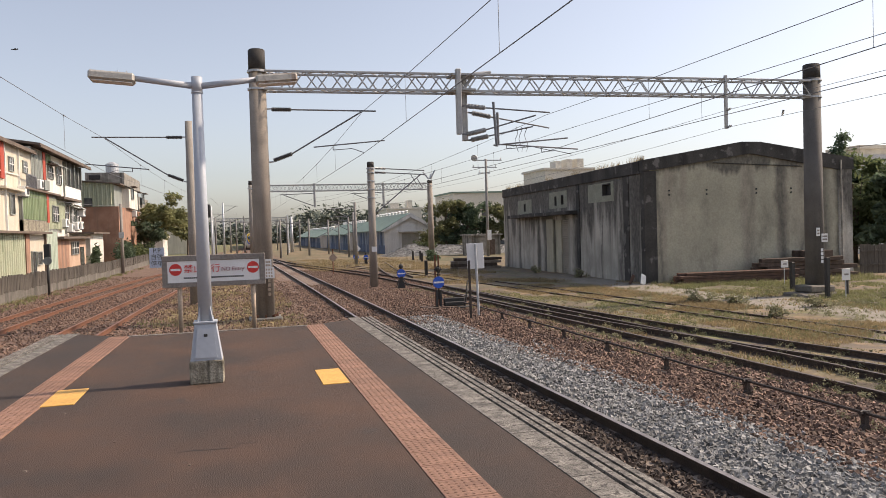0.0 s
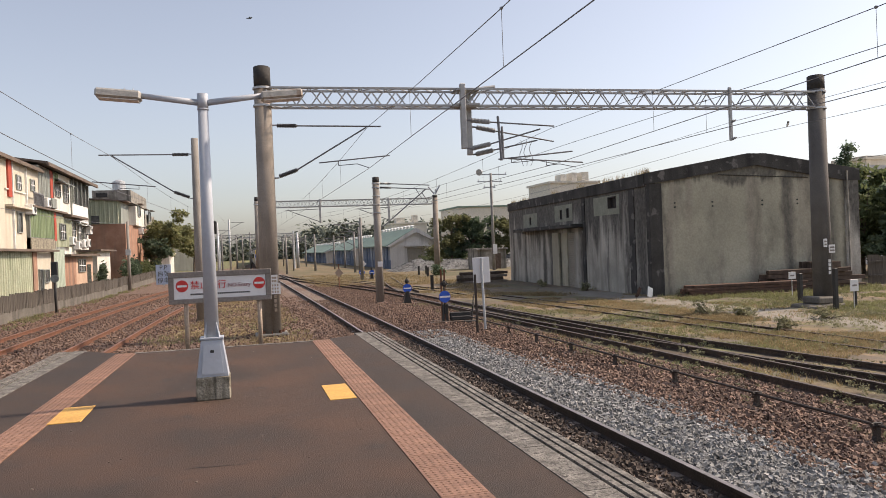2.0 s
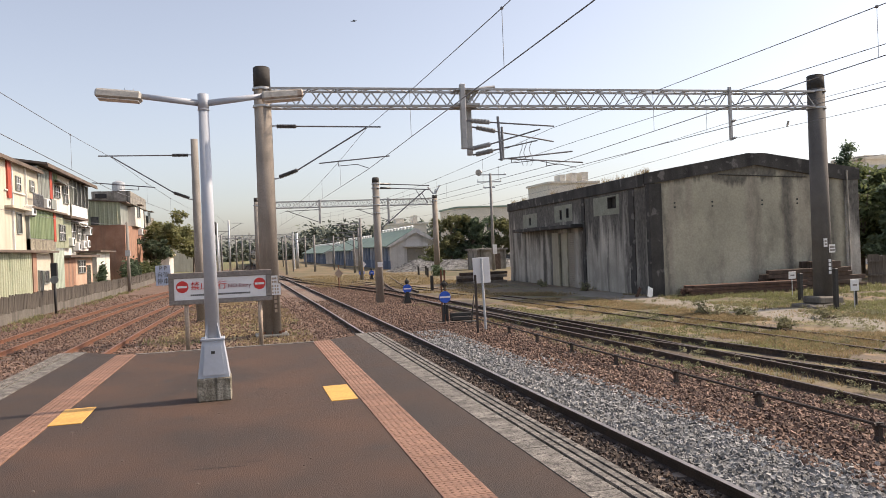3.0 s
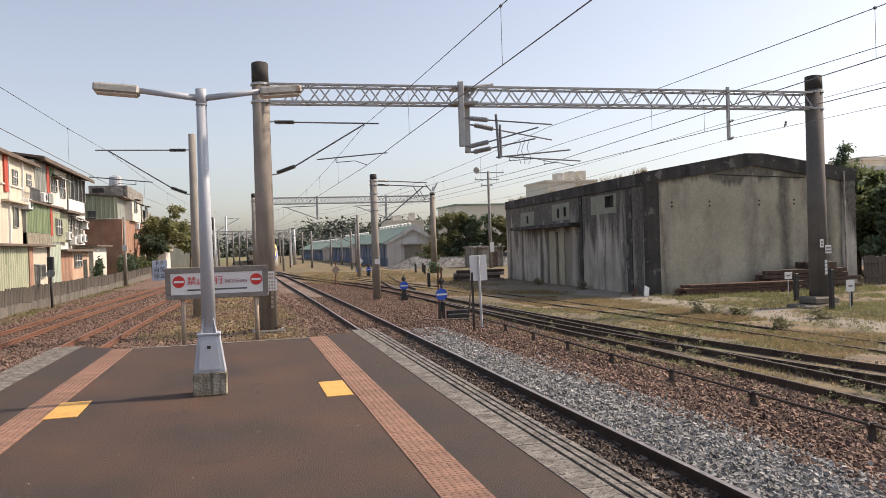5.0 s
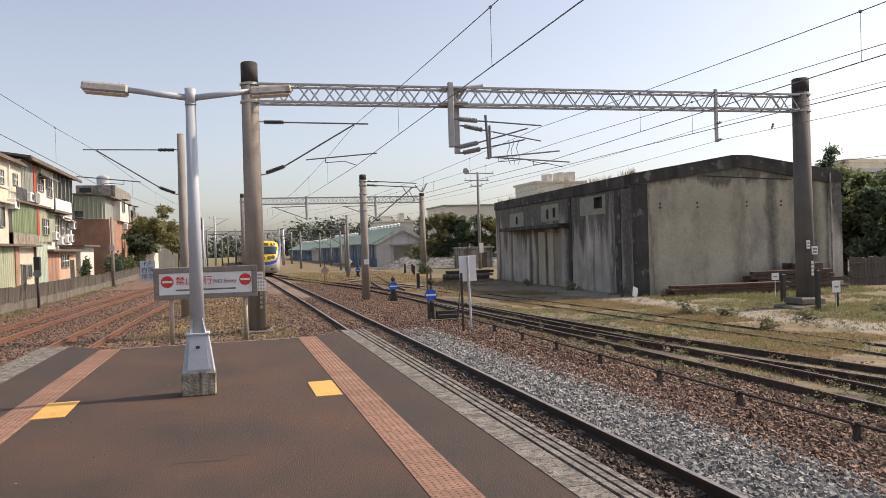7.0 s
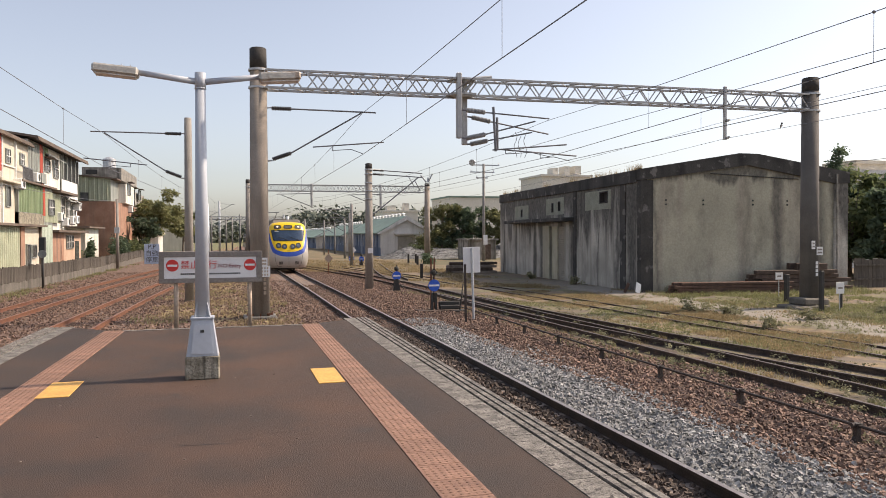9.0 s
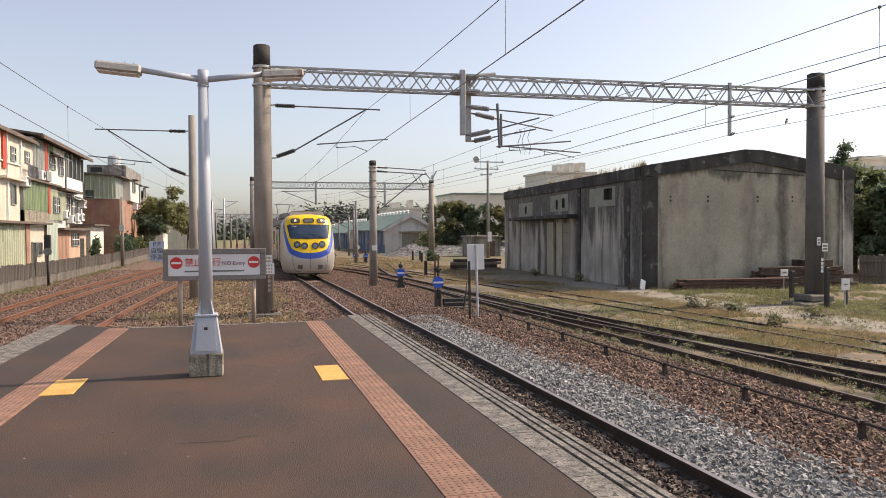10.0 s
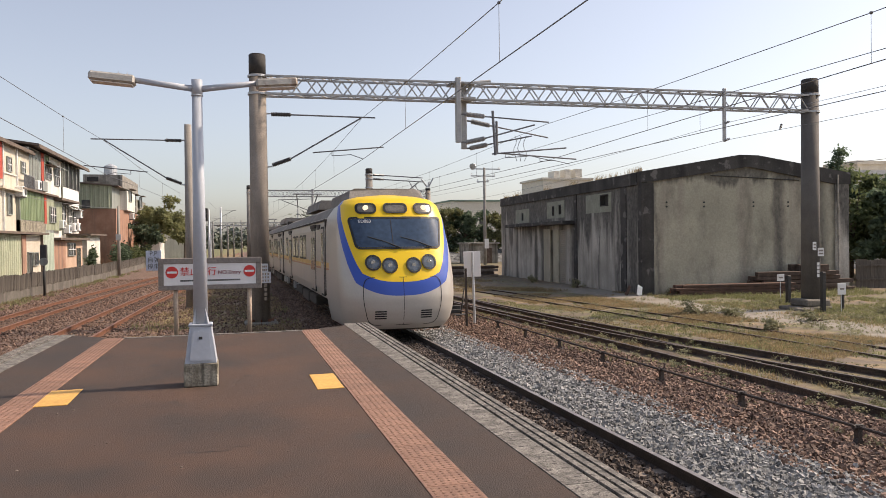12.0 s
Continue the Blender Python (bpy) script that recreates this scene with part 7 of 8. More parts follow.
herbs("leafy_weeds", "grey-green leafy weeds along the yard rails", [(8.3, 11.6, 7, 26, 520, 0.12), (7.3, 8.6, 6.5, 22, 160, 0.09), (11.4, 16.5, 9, 28, 620, 0.11), (15.5, 24, 16, 29, 420, 0.15), (19.0, 20.2, 31, 31.35, 14, 0.3)], M["weed"], 17)


# ---------------------------------------------------------------- birds
def bird(name, label):
    b = thing(name, (0, 0, 0), label, "bird")
    bm = bmesh.new()
    ball(bm, (0, 0, 0), 0.05, 2, (1.8, 0.8, 0.8))
    ball(bm, (0.11, 0, 0.035), 0.04, 1)
    tube(bm, (-0.08, 0, 0), (-0.2, 0, -0.02), 0.03, 0.015, 6)
    part("body", bm, M["black"], b)
    return b


perched = bird("perched_bird", "small dark bird perched on a wire")
perched.matrix_basis = pose(16.71, 19.9, 4.84, 0, -25, 40)


flying = bird("flying_bird", "small dark bird in flight")
for s_ in (-1, 1):
    bm = bmesh.new()
    bm.faces.new([bm.verts.new(v) for v in ((0.05, 0.02 * s_, 0.02), (0.02, 0.13 * s_, 0.05), (-0.03, 0.11 * s_, 0.045), (-0.05, 0.02 * s_, 0.02))])
    bmesh.ops.solidify(bm, geom=bm.faces, thickness=0.008)
    part("wing", bm, M["black"], flying)

# dry weeds along the parapet of the warehouse
def roof_weeds():
    r = random.Random(12)
    V, Fc = [], []
    w = Matrix.Translation((18.6, 31.48, -1.3)) @ pose(0, 0, 0, 0, 0, -4)
    for i in range(300):
        y = r.choice((0.3, 1.2, 3.5, 5.2, 9.0, 13.5, 20.0, 22.5)) + r.gauss(0, 0.5)
        p = w @ Vector((r.uniform(0, 0.25), min(23, max(0.4, y)), 5.76))
        for _ in range(3):
            h, a = r.uniform(0.08, 0.4), r.uniform(0, 6.28)
            k = len(V)
            d = Vector((math.cos(a), math.sin(a), 0))
            V += [p - d * 0.009, p + d * 0.009, p + Vector((r.uniform(-0.12, 0.12), r.uniform(-0.12, 0.12), h))]
            Fc.append((k, k + 1, k + 2))
    tagged(raw("roof_weeds", V, Fc, M["straw"]), "dry weeds growing on the warehouse parapet", "weeds", kind="stuff")


roof_weeds()


# ---------------------------------------------------------------- train
def livery():
    """Silver body; yellow mask over the face, a blue band under it, an orange and yellow stripe along the side."""
    m = mat("train_paint", (0.43, 0.40, 0.36), (0.49, 0.455, 0.41), 0.8, 25, 0.38, 0.15, 0.0, spots=((0.44, 0.41, 0.37), 0.9, 0.6), grain=0.04)
    nt = m.node_tree
    n, l = nt.nodes, nt.links
    bs = n["Principled BSDF"]
    silver = bs.inputs["Base Color"].links[0].from_socket
    tc = n.new("ShaderNodeTexCoord")
    sep = n.new("ShaderNodeSeparateXYZ")
    l.new(tc.outputs["Object"], sep.inputs[0])

    def op(kind, p, q=0.0, clamp=False):
        k = n.new("ShaderNodeMath")
        k.operation, k.use_clamp = kind, clamp
        for i, v in enumerate((p, q)):
            if isinstance(v, (int, float)):
                k.inputs[i].default_value = v
            else:
                l.new(v, k.inputs[i])
        return k.outputs[0]

    def mix(f, p, q):
        x = n.new("ShaderNodeMix")
        x.data_type = "RGBA"
        l.new(f, x.inputs[0])
        for sock, v in ((x.inputs[6], p), (x.inputs[7], q)):
            if isinstance(v, tuple):
                sock.default_value = (*v, 1)
            else:
                l.new(v, sock)
        return x.outputs[2]

    ax = op("ABSOLUTE", sep.outputs[0])
    y, z = sep.outputs[1], sep.outputs[2]
    # lower edges of the yellow mask and of the blue band: a bowl across the face that runs up the corners
    q = op("POWER", op("DIVIDE", ax, 1.42), 2.6)
    lift = op("MULTIPLY", op("SUBTRACT", y, 0.25), 1.05)
    bowl = op("ADD", op("MULTIPLY", q, 0.62), op("MAXIMUM", lift, 0))
    y_edge = op("ADD", bowl, 1.38)
    b_edge = op("ADD", op("MULTIPLY", bowl, 1.0), 1.06)
    front = op("LESS_THAN", y, 2.6)
    yel = op("MULTIPLY", op("GREATER_THAN", z, y_edge), front)
    blu = op("MULTIPLY", op("GREATER_THAN", z, b_edge), front)
    side = op("GREATER_THAN", y, 2.6)
    s1 = op("MULTIPLY", op("MULTIPLY", op("GREATER_THAN", z, 1.66), op("LESS_THAN", z, 1.80)), side)
    s2 = op("MULTIPLY", op("MULTIPLY", op("GREATER_THAN", z, 1.60), op("LESS_THAN", z, 1.65)), side)
    col = mix(s1, silver, (0.62, 0.40, 0.10))
    col = mix(s2, col, (0.42, 0.16, 0.05))
    col = mix(blu, col, (0.03, 0.085, 0.42))
    col = mix(yel, col, (0.83, 0.55, 0.012))
    l.new(col, bs.inputs["Base Color"])
    l.new(op("SUBTRACT", 0.15, op("MULTIPLY", blu, 0.15)), bs.inputs["Metallic"])
    return m


M["train"] = livery()
M["trainside"] = mat("train_side", (0.41, 0.38, 0.34), (0.48, 0.445, 0.40), 0.8, 25, 0.4, 0.15, 0.0, streak=(0.40, 0.37, 0.33), grain=0.04)
M["roofgrey"] = mat("train_roof", (0.16, 0.145, 0.13), (0.24, 0.22, 0.20), 1.5, 25, 0.8, 0, 0.1)
M["glass_dark"] = mat("tinted_glass", (0.012, 0.018, 0.028), (0.02, 0.03, 0.045), 1, 10, 0.14, 0.0, 0)
# blue base colour raised to stand for the sky mirrored in the glass
M["windscreen"] = mat("windscreen_glass", (0.034, 0.058, 0.10), (0.05, 0.08, 0.13), 1, 10, 0.12, 0.0, 0)
M["rubber"] = mat("black_rubber", (0.012, 0.012, 0.013), (0.02, 0.02, 0.02), 5, 30, 0.6, 0, 0)
M["lens"] = mat("lamp_glass", (0.10, 0.12, 0.14), (0.17, 0.19, 0.21), 12, 30, 0.15, 0.3, 0)
M["reflector"] = mat("lamp_reflector", (0.45, 0.47, 0.48), (0.6, 0.6, 0.6), 12, 30, 0.2, 0.8, 0)
M["head_on"] = glow("headlamp_lit", (1.0, 0.82, 0.58), 0.55)
M["head_dim"] = mat("headlamp_glass", (0.16, 0.145, 0.125), (0.24, 0.22, 0.19), 12, 30, 0.2, 0.3, 0)
M["under"] = mat("undercarriage", (0.035, 0.03, 0.026), (0.07, 0.06, 0.052), 4, 25, 0.85, 0, 0.2)
M["orange"] = mat("side_stripe", (0.62, 0.40, 0.10), (0.55, 0.34, 0.08), 2, 25, 0.4, 0, 0.02)
M["brownred"] = mat("side_stripe_red", (0.36, 0.15, 0.06), (0.42, 0.18, 0.07), 2, 25, 0.4, 0, 0.02)

NZ = np.array([0.26, 0.40, 0.7, 1.0, 1.4, 1.8, 2.2, 2.9, 3.25, 3.40, 3.48, 3.53])
NY = np.array([0.26, 0.12, 0.02, 0.0, 0.06, 0.22, 0.42, 0.78, 0.97, 1.15, 1.45, 1.8])
NW = np.array([1.22, 1.32, 1.39, 1.42, 1.43, 1.43, 1.42, 1.37, 1.27, 1.12, 0.85, 0.40])
NB, NP = 1.0, 2.9


def nose_y(x, z):
    w = float(np.interp(z, NZ, NW))
    u = min(1.0, abs(x) / w)
    return float(np.interp(z, NZ, NY)) + NB * (1 - (1 - u ** NP) ** (1 / NP))


def nose_patch(name, outline, out, thick, material, parent, label="", rings=5):
    """A pane that lies on the face of the cab: an outline in (x, z), filled in level strips and bent over the nose."""
    zs = [p[1] for p in outline]
    z0, z1 = min(zs), max(zs)
    rows, cols = 3 * rings + 2, 4 * rings + 2
    k = len(outline)
    vs, fs = [], []
    for j in range(rows + 1):
        z = z0 + (z1 - z0) * (0.004 + 0.992 * j / rows)
        cut = []
        for (xa, za), (xb, zb) in zip(outline, outline[1:] + outline[:1]):
            if (za - z) * (zb - z) < 0:
                cut.append(xa + (xb - xa) * (z - za) / (zb - za))
        xa, xb = min(cut), max(cut)
        for i in range(cols + 1):
            x = xa + (xb - xa) * i / cols
            vs.append((x, nose_y(x, z) - out, z))
    for j in range(rows):
        for i in range(cols):
            a = j * (cols + 1) + i
            fs.append((a, a + 1, a + cols + 2, a + cols + 1))
    n0 = len(vs)
    vs += [(x, nose_y(x, z) - out, z) for x, z in outline] + [(x, nose_y(x, z) - out + thick, z) for x, z in outline]
    for i in range(k):
        j = (i + 1) % k
        fs.append((n0 + i, n0 + k + i, n0 + k + j, n0 + j))
    return raw(name, vs, fs, material, parent, label, smooth=True)


def rim(name, outer, inner, out, material, parent, label=""):
    k = len(outer)
    vs = [(x, nose_y(x, z) - out, z) for x, z in outer] + [(x, nose_y(x, z) - out, z) for x, z in inner] + [(x, nose_y(x, z) + 0.02, z) for x, z in outer]
    fs = []
    for i in range(k):
        j = (i + 1) % k
        fs.append((i, j, k + j, k + i))
        fs.append((i, 2 * k + i, 2 * k + j, j))
    return raw(name, vs, fs, material, parent, label)


def dense(pts, n=4):
    out = []
    for a, b in zip(pts, pts[1:] + pts[:1]):
        out += [(a[0] + (b[0] - a[0]) * i / n, a[1] + (b[1] - a[1]) * i / n) for i in range(n)]
    return out


def rounded_poly(pts, r, k=4):
    """A polygon with rounded corners."""
    out = []
    n = len(pts)
    for i in range(n):
        p, a, b = Vector(pts[i]), Vector(pts[i - 1]), Vector(pts[(i + 1) % n])
        u, v = (a - p).normalized() * r, (b - p).normalized() * r
        for j in range(k + 1):
            s = j / k
            q = (p + u) * (1 - s) ** 2 + p * 2 * s * (1 - s) + (p + v) * s ** 2
            out.append((q.x, q.y))
    return out


BODY = [(1.38, 0.80), (1.43, 1.05), (1.43, 2.7), (1.38, 3.0), (1.2, 3.25), (0.9, 3.40), (0.4, 3.48)]


def body_section():
    return BODY + [(-x, z) for x, z in reversed(BODY)]


def car_shell(parent, y0, y1):
    sec = body_section()
    k = len(sec)
    vs = [(x, y, z) for y in (y0, y1) for x, z in sec]
    fs, idx = [], []
    for i in range(k):
        j = (i + 1) % k
        fs.append((i, j, k + j, k + i))
        roof = 3 <= i <= k - 5
        idx.append(1 if roof else 0)
    fs += [tuple(range(k)), tuple(range(k, 2 * k))]
    idx += [0, 0]
    ob = new("body_shell", mesh_of("body_shell", vs, fs, [M["trainside"], M["roofgrey"]], idx))
    ob.parent = parent
    return ob


def side_fittings(body, y0, y1, doors, windows, crew=False):
    """Doors, windows, stripes and rails along both sides of a car body."""
    for s in (-1, 1):
        def panel(name, ya, yb, za, zb, out, m, parent, depth=0.04):
            bm = bmesh.new()
            x = 1.43 * s
            prism(bm, rounded(ya, yb, za, zb, min(0.08, (yb - ya) / 3, (zb - za) / 3), 2), x - s * depth, x + s * out, "x")
            return part(name, bm, m, parent)
        for z0, z1, m in ((1.66, 1.79, M["orange"]), (1.60, 1.65, M["brownred"])):
            panel("stripe", y0 + 0.05, y1 - 0.05, z0, z1, 0.004, m, body)
        for d in doors:
            dr = panel("door", d - 0.66, d + 0.66, 0.86, 2.80, 0.010, M["rubber"], body)
            for o in (-0.31, 0.31):
                leaf = panel("door_leaf", d + o - 0.28, d + o + 0.28, 0.92, 2.70, 0.02, M["trainside"], dr)
                panel("door_window", d + o - 0.21, d + o + 0.21, 1.5, 2.5, 0.026, M["glass_dark"], dr)
            panel("door_head", d - 0.7, d + 0.7, 2.78, 2.88, 0.03, M["under"], dr)
        for a, b in windows:
            w = panel("window", a - 0.06, b + 0.06, 1.78, 2.62, 0.010, M["rubber"], body)
            panel("pane", a, b, 1.84, 2.56, 0.014, M["glass_dark"], w)
        for yy in (y0 + 0.02, y1 - 0.14):
            panel("corner_post", yy, yy + 0.12, 0.9, 2.95, 0.012, M["under"], body)
        if crew:
            cd = panel("crew_door", y0 + 0.35, y0 + 1.1, 0.86, 2.78, 0.010, M["rubber"], body)
            panel("crew_door_leaf", y0 + 0.41, y0 + 1.04, 0.92, 2.72, 0.018, M["trainside"], cd)
            panel("crew_window", y0 + 0.5, y0 + 0.95, 1.75, 2.6, 0.024, M["glass_dark"], cd)
        panel("gutter", y0 + 0.05, y1 - 0.05, 2.93, 2.97, 0.02, M["under"], body)
        panel("vent", y0 + 1.4, y0 + 2.1, 2.72, 2.86, 0.02, M["under"], body)


def bogie(parent, y):
    for s in (-1, 1):
        for dy in (-1.05, 1.05):
            bm = bmesh.new()
            tube(bm, (0.566 * s - 0.06, y + dy, 0.43), (0.566 * s + 0.06, y + dy, 0.43), 0.43, 0.43, 20)
            part("wheel", bm, M["under"], parent)
        bm = bmesh.new()
        prism(bm, [(y - 1.6, 0.5), (y - 0.5, 0.5), (y - 0.35, 0.3), (y + 0.35, 0.3), (y + 0.5, 0.5), (y + 1.6, 0.5), (y + 1.6, 0.68), (y - 1.6, 0.68)], s * 0.85, s * 1.0, "x")
        part("bogie_frame", bm, M["under"], parent)
        for dy in (-1.05, 1.05):
            bm = bmesh.new()
            box(bm, min(s * 0.98, s * 1.12), max(s * 0.98, s * 1.12), y + dy - 0.18, y + dy + 0.18, 0.28, 0.62, 0.03)
            part("axle_box", bm, M["galv"], parent)


def build_train():
    t = thing("train", (MAIN_X, 60, -1.1), "silver commuter train with a yellow and blue face", "train")
    # leading cab
    rows = list(np.linspace(0.26, 3.25, 34)) + [3.3, 3.36, 3.40, 3.44, 3.48, 3.51, 3.53]
    cols = 41
    vs, fs = [], []
    tail = 3.2
    for z in rows:
        w = float(np.interp(z, NZ, NW))
        yc = float(np.interp(z, NZ, NY))
        wb = min(1.43, max(float(np.interp(z, [0.26, 0.55, 0.95, 2.7, 3.0, 3.25, 3.40, 3.48, 3.53], [1.3, 1.36, 1.43, 1.43, 1.38, 1.2, 0.9, 0.4, 0.1])), 0.1))
        row = []
        for i in range(cols):
            a = radians(-90 + 180 * i / (cols - 1))
            x = w * math.copysign(abs(math.sin(a)) ** (2 / NP), math.sin(a))
            row.append((x, yc + NB * (1 - abs(math.cos(a)) ** (2 / NP)), z))
        row = [(-wb, tail, z)] + row + [(wb, tail, z)]
        vs += row
    k = cols + 2
    for j in range(len(rows) - 1):
        for i in range(k - 1):
            fs.append((j * k + i, j * k + i + 1, (j + 1) * k + i + 1, (j + 1) * k + i))
    fs.append(tuple((len(rows) - 1) * k + i for i in range(k)))
    cab = raw("cab", vs, fs, M["train"], t, "silver cab with a yellow mask and a blue band", smooth=True)
    # windscreen in a black surround
    ws = [(-1.13, 2.90), (1.13, 2.90), (1.00, 2.20), (-1.00, 2.20)]
    wo = [(-1.18, 2.945), (1.18, 2.945), (1.045, 2.155), (-1.045, 2.155)]
    inner, outer = dense(rounded_poly(ws, 0.10), 5), dense(rounded_poly(wo, 0.13), 5)
    pane = nose_patch("windscreen", inner, 0.012, 0.03, M["windscreen"], cab, "windscreen with the sky's reflection in its blue base colour", 8)
    rim("windscreen_seal", outer, inner, 0.022, M["rubber"], cab)
    bm = bmesh.new()
    box(bm, -0.16, -0.145, nose_y(-0.15, 2.6) - 0.01, nose_y(-0.15, 2.6) + 0.02, 2.25, 2.88, 0, None)
    for v in bm.verts:
        v.co.y = nose_y(v.co.x, v.co.z) - (0.018 if v.co.y < nose_y(-0.15, 2.6) else -0.02)
    part("mullion", bm, M["rubber"], pane)
    # headlamps, destination box
    for x in (-0.72, 0.72):
        o = rounded(x - 0.25, x + 0.25, 3.02, 3.29, 0.11)
        i = rounded(x - 0.20, x + 0.20, 3.06, 3.25, 0.08)
        h = nose_patch("headlamp", i, 0.02, 0.03, M["head_dim"], cab, "lit headlamp", 3)
        rim("headlamp_seal", o, i, 0.03, M["rubber"], cab)
        bm = bmesh.new()
        tube(bm, (x, nose_y(x, 3.155) - 0.045, 3.155), (x, nose_y(x, 3.155) + 0.01, 3.155), 0.058, 0.075, 14)
        part("bulb", bm, M["head_on"], h, "glowing lamp")
    o = rounded(-0.30, 0.30, 3.03, 3.29, 0.11)
    i = rounded(-0.25, 0.25, 3.07, 3.25, 0.08)
    nose_patch("destination_box", i, 0.02, 0.03, M["head_dim"], cab, "unlit grey destination box", 3)
    rim("destination_seal", o, i, 0.03, M["rubber"], cab)
    # round lamps
    for x, z in ((-0.68, 1.84), (-0.29, 1.77), (0.29, 1.77), (0.68, 1.84)):
        o, i = ring(0.185, x, z, 24), ring(0.15, x, z, 24)
        rim("lamp_ring", o, i, 0.035, M["rubber"], cab)
        lp = nose_patch("round_lamp", i, 0.02, 0.03, M["lens"], cab, "round unlit lamp", 3)
        bm = bmesh.new()
        tube(bm, (x, nose_y(x, z) - 0.03, z), (x, nose_y(x, z) + 0.02, z), 0.055, 0.07, 12)
        part("reflector", bm, M["reflector"], lp)
    # coupler cover: seam lines and two grilles
    o = rounded_poly([(-0.93, 1.5), (0.93, 1.5), (0.96, 0.95), (0.82, 0.36), (-0.82, 0.36), (-0.96, 0.95)], 0.2)
    o2 = [(x * 0.985, 0.93 + (z - 0.93) * 0.98) for x, z in o]
    rim("cover_seam", dense(o, 2), dense(o2, 2), 0.006, M["rubber"], cab)
    bm = bmesh.new()
    zs = np.linspace(0.36, 1.5, 9)
    for a, b in zip(zs, zs[1:]):
        bm.faces.new([bm.verts.new((x, nose_y(x, z) - 0.006, z)) for x, z in ((-0.006, a), (0.006, a), (0.006, b), (-0.006, b))])
    part("cover_seam", bm, M["rubber"], cab)
    for x in (-0.55, 0.55):
        for kk in range(4):
            z = 0.53 + 0.055 * kk
            o = rounded(x - 0.14, x + 0.14, z - 0.016, z + 0.016, 0.014, 2)
            nose_patch("grille_slot", o, 0.008, 0.02, M["rubber"], cab, "", 1)
    # wipers
    for a, b in (((-0.75, 2.46), (0.02, 2.18)), ((0.02, 2.45), (0.80, 2.19))):
        bm = bmesh.new()
        pa, pb = [Vector((p[0], nose_y(*p) - 0.045, p[1])) for p in (a, b)]
        mid = Vector(((a[0] + b[0]) / 2, nose_y((a[0] + b[0]) / 2, (a[1] + b[1]) / 2) - 0.05, (a[1] + b[1]) / 2 + 0.02))
        tube(bm, pa, mid, 0.012, 0.014, 6)
        tube(bm, mid, pb, 0.014, 0.018, 6)
        part("wiper", bm, M["rubber"], cab)
    tx = letters("lettering", "ED883", 0.11, M["board"], pane, pose(0, 0, 0))
    for v in tx.data.vertices:
        x, z = v.co.x - 0.78, v.co.y + 2.83
        v.co = (x, nose_y(x, z) - 0.018 - v.co.z, z)
    # roof fairing behind the face
    bm = bmesh.new()
    prism(bm, [(-1.0, 3.35), (1.0, 3.35), (0.93, 3.66), (0.8, 3.72), (-0.8, 3.72), (-0.93, 3.66)], 1.75, 5.6)
    for v in bm.verts:
        if v.co.y < 2 and v.co.z > 3.6:
            v.co.y += 0.35
    part("roof_fairing", bm, M["roofgrey"], t)
    # skirt under the cab, in shade
    bm = bmesh.new()
    box(bm, -1.1, 1.1, 0.7, 3.0, 0.18, 0.5, 0.05)
    part("pilot", bm, M["under"], t)
    y = 3.2
    first = True
    for car in range(5):
        length = 17.0 if first else 19.8
        sh = car_shell(t, y, y + length)
        if first:
            doors, wins = (y + 3.2, y + 12.6), [(y + 5.6, y + 6.6), (y + 6.9, y + 7.9), (y + 8.7, y + 9.7), (y + 10.0, y + 11.0), (y + 14.2, y + 15.1)]
        else:
            doors, wins = (y + 3.0, y + 9.9, y + 16.8), [(y + 4.6, y + 5.5), (y + 5.8, y + 6.7), (y + 7.2, y + 8.1), (y + 11.6, y + 12.5), (y + 12.8, y + 13.7), (y + 14.2, y + 15.1), (y + 0.8, y + 1.6), (y + 18.2, y + 19.0)]
        side_fittings(sh, y, y + length, doors, wins, first)
        bogie(t, y + 0.6 if first else y + 3.0)
        bogie(t, y + length - 3.0)
        for a, b, h in ((4.4, 6.4, 0.30), (6.8, 9.0, 0.24), (9.4, 12.0, 0.34)):
            for s in (-1, 1):
                bm = bmesh.new()
                box(bm, min(s * 0.7, s * 1.25), max(s * 0.7, s * 1.25), y + a, y + b, h, 0.62, 0.04)
                part("equipment_box", bm, M["under"], t)
        bm = bmesh.new()
        prism(bm, [(-0.95, 3.5), (0.95, 3.5), (0.85, 3.82), (-0.85, 3.82)], y + 6.0, y + 10.5)
        part("air_conditioner", bm, M["roofgrey"], t)
        if car in (1, 3):
            bm = bmesh.new()
            yb = y + 2.2
            for s in (-0.5, 0.5):
                tube(bm, (s, yb, 3.65), (s * 0.8, yb + 1.1, 4.25), 0.03, 0.03, 6)
                tube(bm, (s * 0.8, yb + 1.1, 4.25), (s * 1.1, yb, 4.93), 0.03, 0.03, 6)
            tube(bm, (-0.75, yb, 4.94), (0.75, yb, 4.94), 0.03, 0.03, 6)
            part("pantograph", bm, M["wire"], t)
        if car < 4:
            bm = bmesh.new()
            box(bm, -1.2, 1.2, y + length - 0.02, y + length + 0.42, 0.75, 3.45, 0.05)
            part("gangway", bm, M["under"], t)
        y += length + 0.4
        first = False
    return t


TRAIN = build_train()


# ---------------------------------------------------------------- movement
def train_rows():
    """The train runs in at about 12.6 m/s and slows a little; its wheels stay on the falling rails."""
    rows = []
    for i in range(25):
        t = 0.5 * i
        y = 17.2 + 12.0 * (12 - t) + 0.05 * (12 - t) ** 2
        z0, z1 = rail_z(y), rail_z(y + 18)
        rows.append((t, pose(main_x(y + 3), y, z0, math.degrees(math.atan2(z1 - z0, 18)), 0, 0)))
    return rows


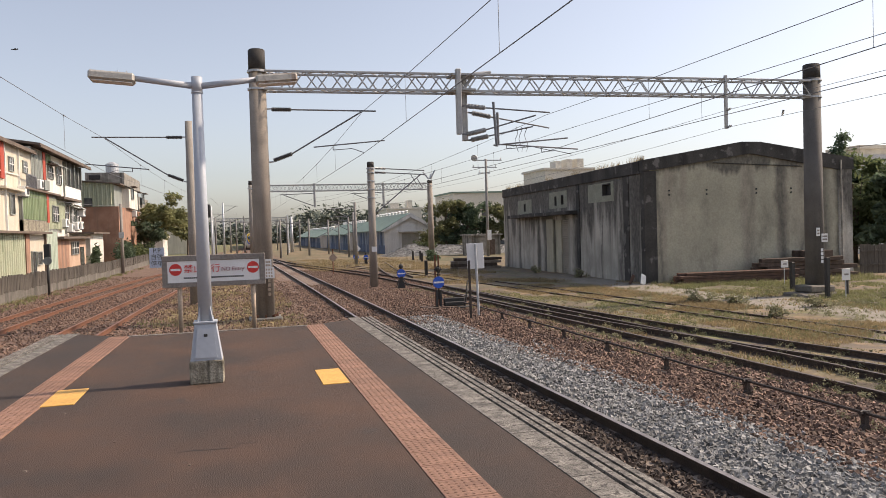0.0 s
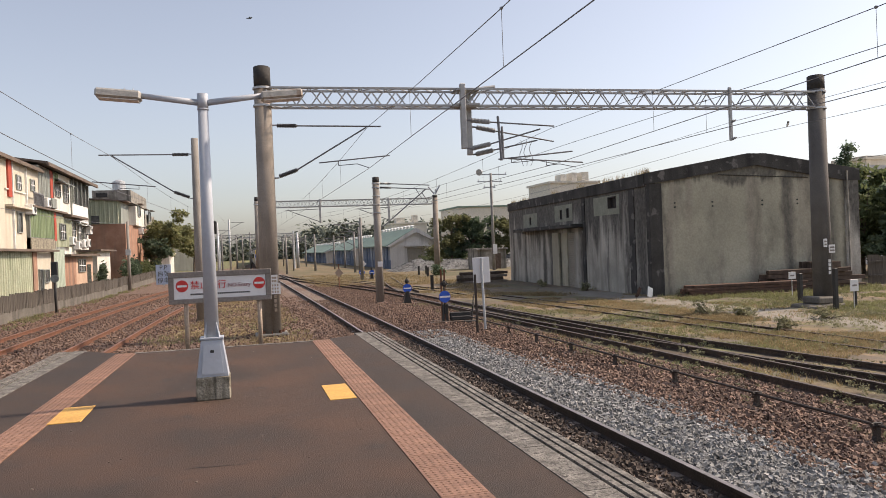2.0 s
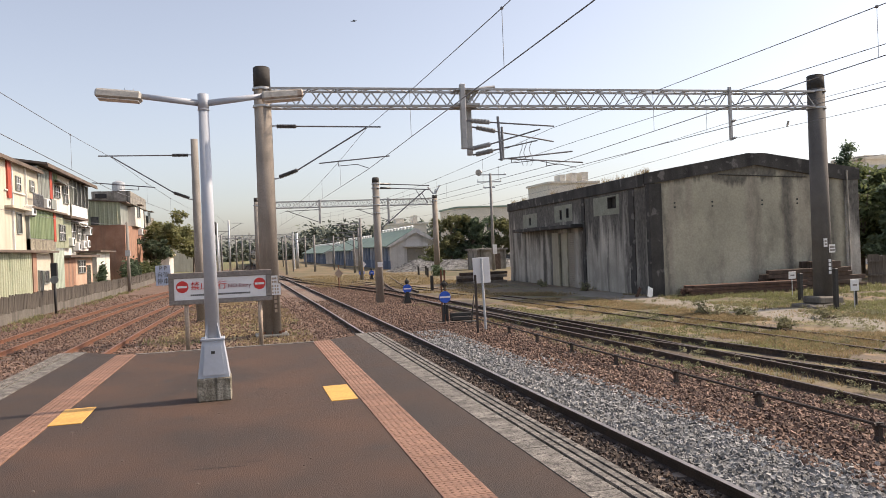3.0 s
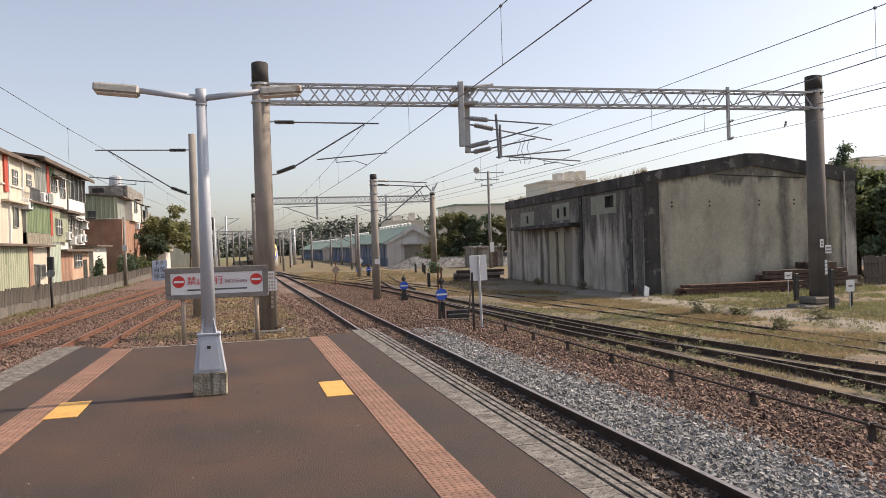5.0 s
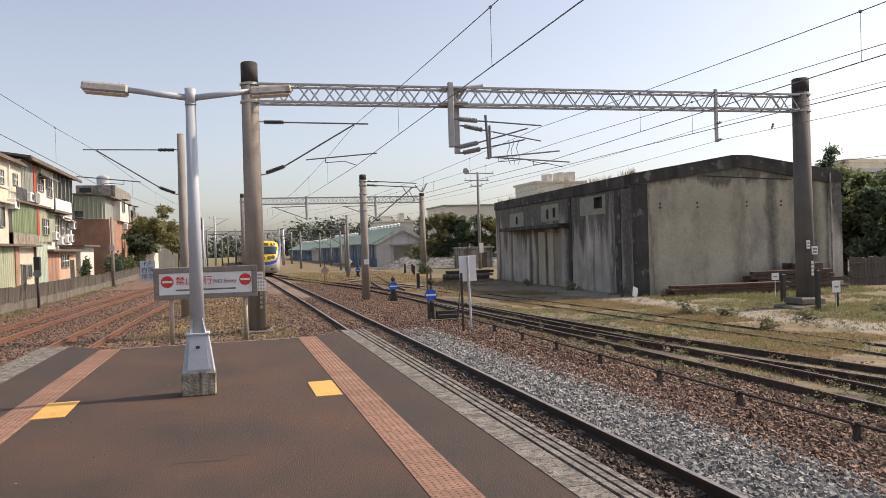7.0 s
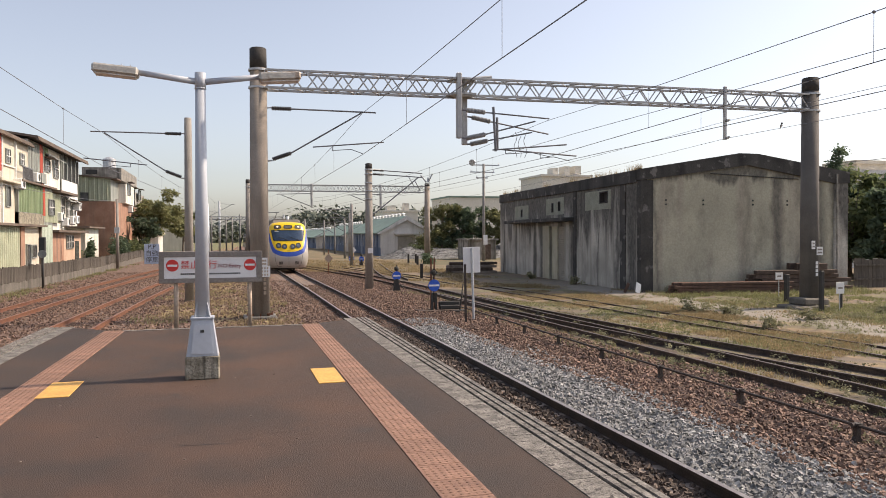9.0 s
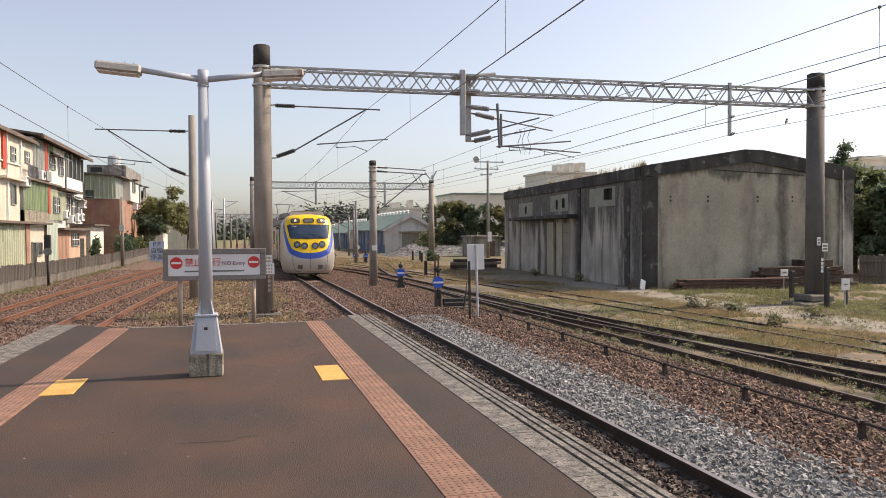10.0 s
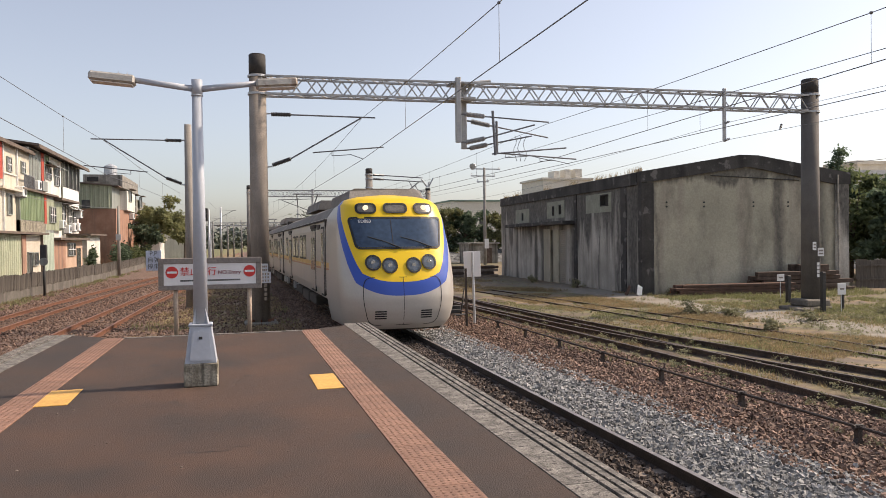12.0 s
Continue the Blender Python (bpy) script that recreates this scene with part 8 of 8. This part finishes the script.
def motions():
    walk(TRAIN, train_rows())
    # a bird crosses the sky above the houses and the yard
    walk(flying, [(0, pose(-10.9, 45, 11.83, 0, 0, 10)), (1.5, pose(-1.8, 45, 15.05, 0, -5, 4)), (2.5, pose(4.0, 45, 15.08, 0, 5, -8)),
                  (5.0, pose(21, 40, 15.5, 0, 0, -10)), (8.0, pose(42, 36, 19, 0, 0, -12)), (12.0, pose(72, 30, 24, 0, 0, -12))])


motions()
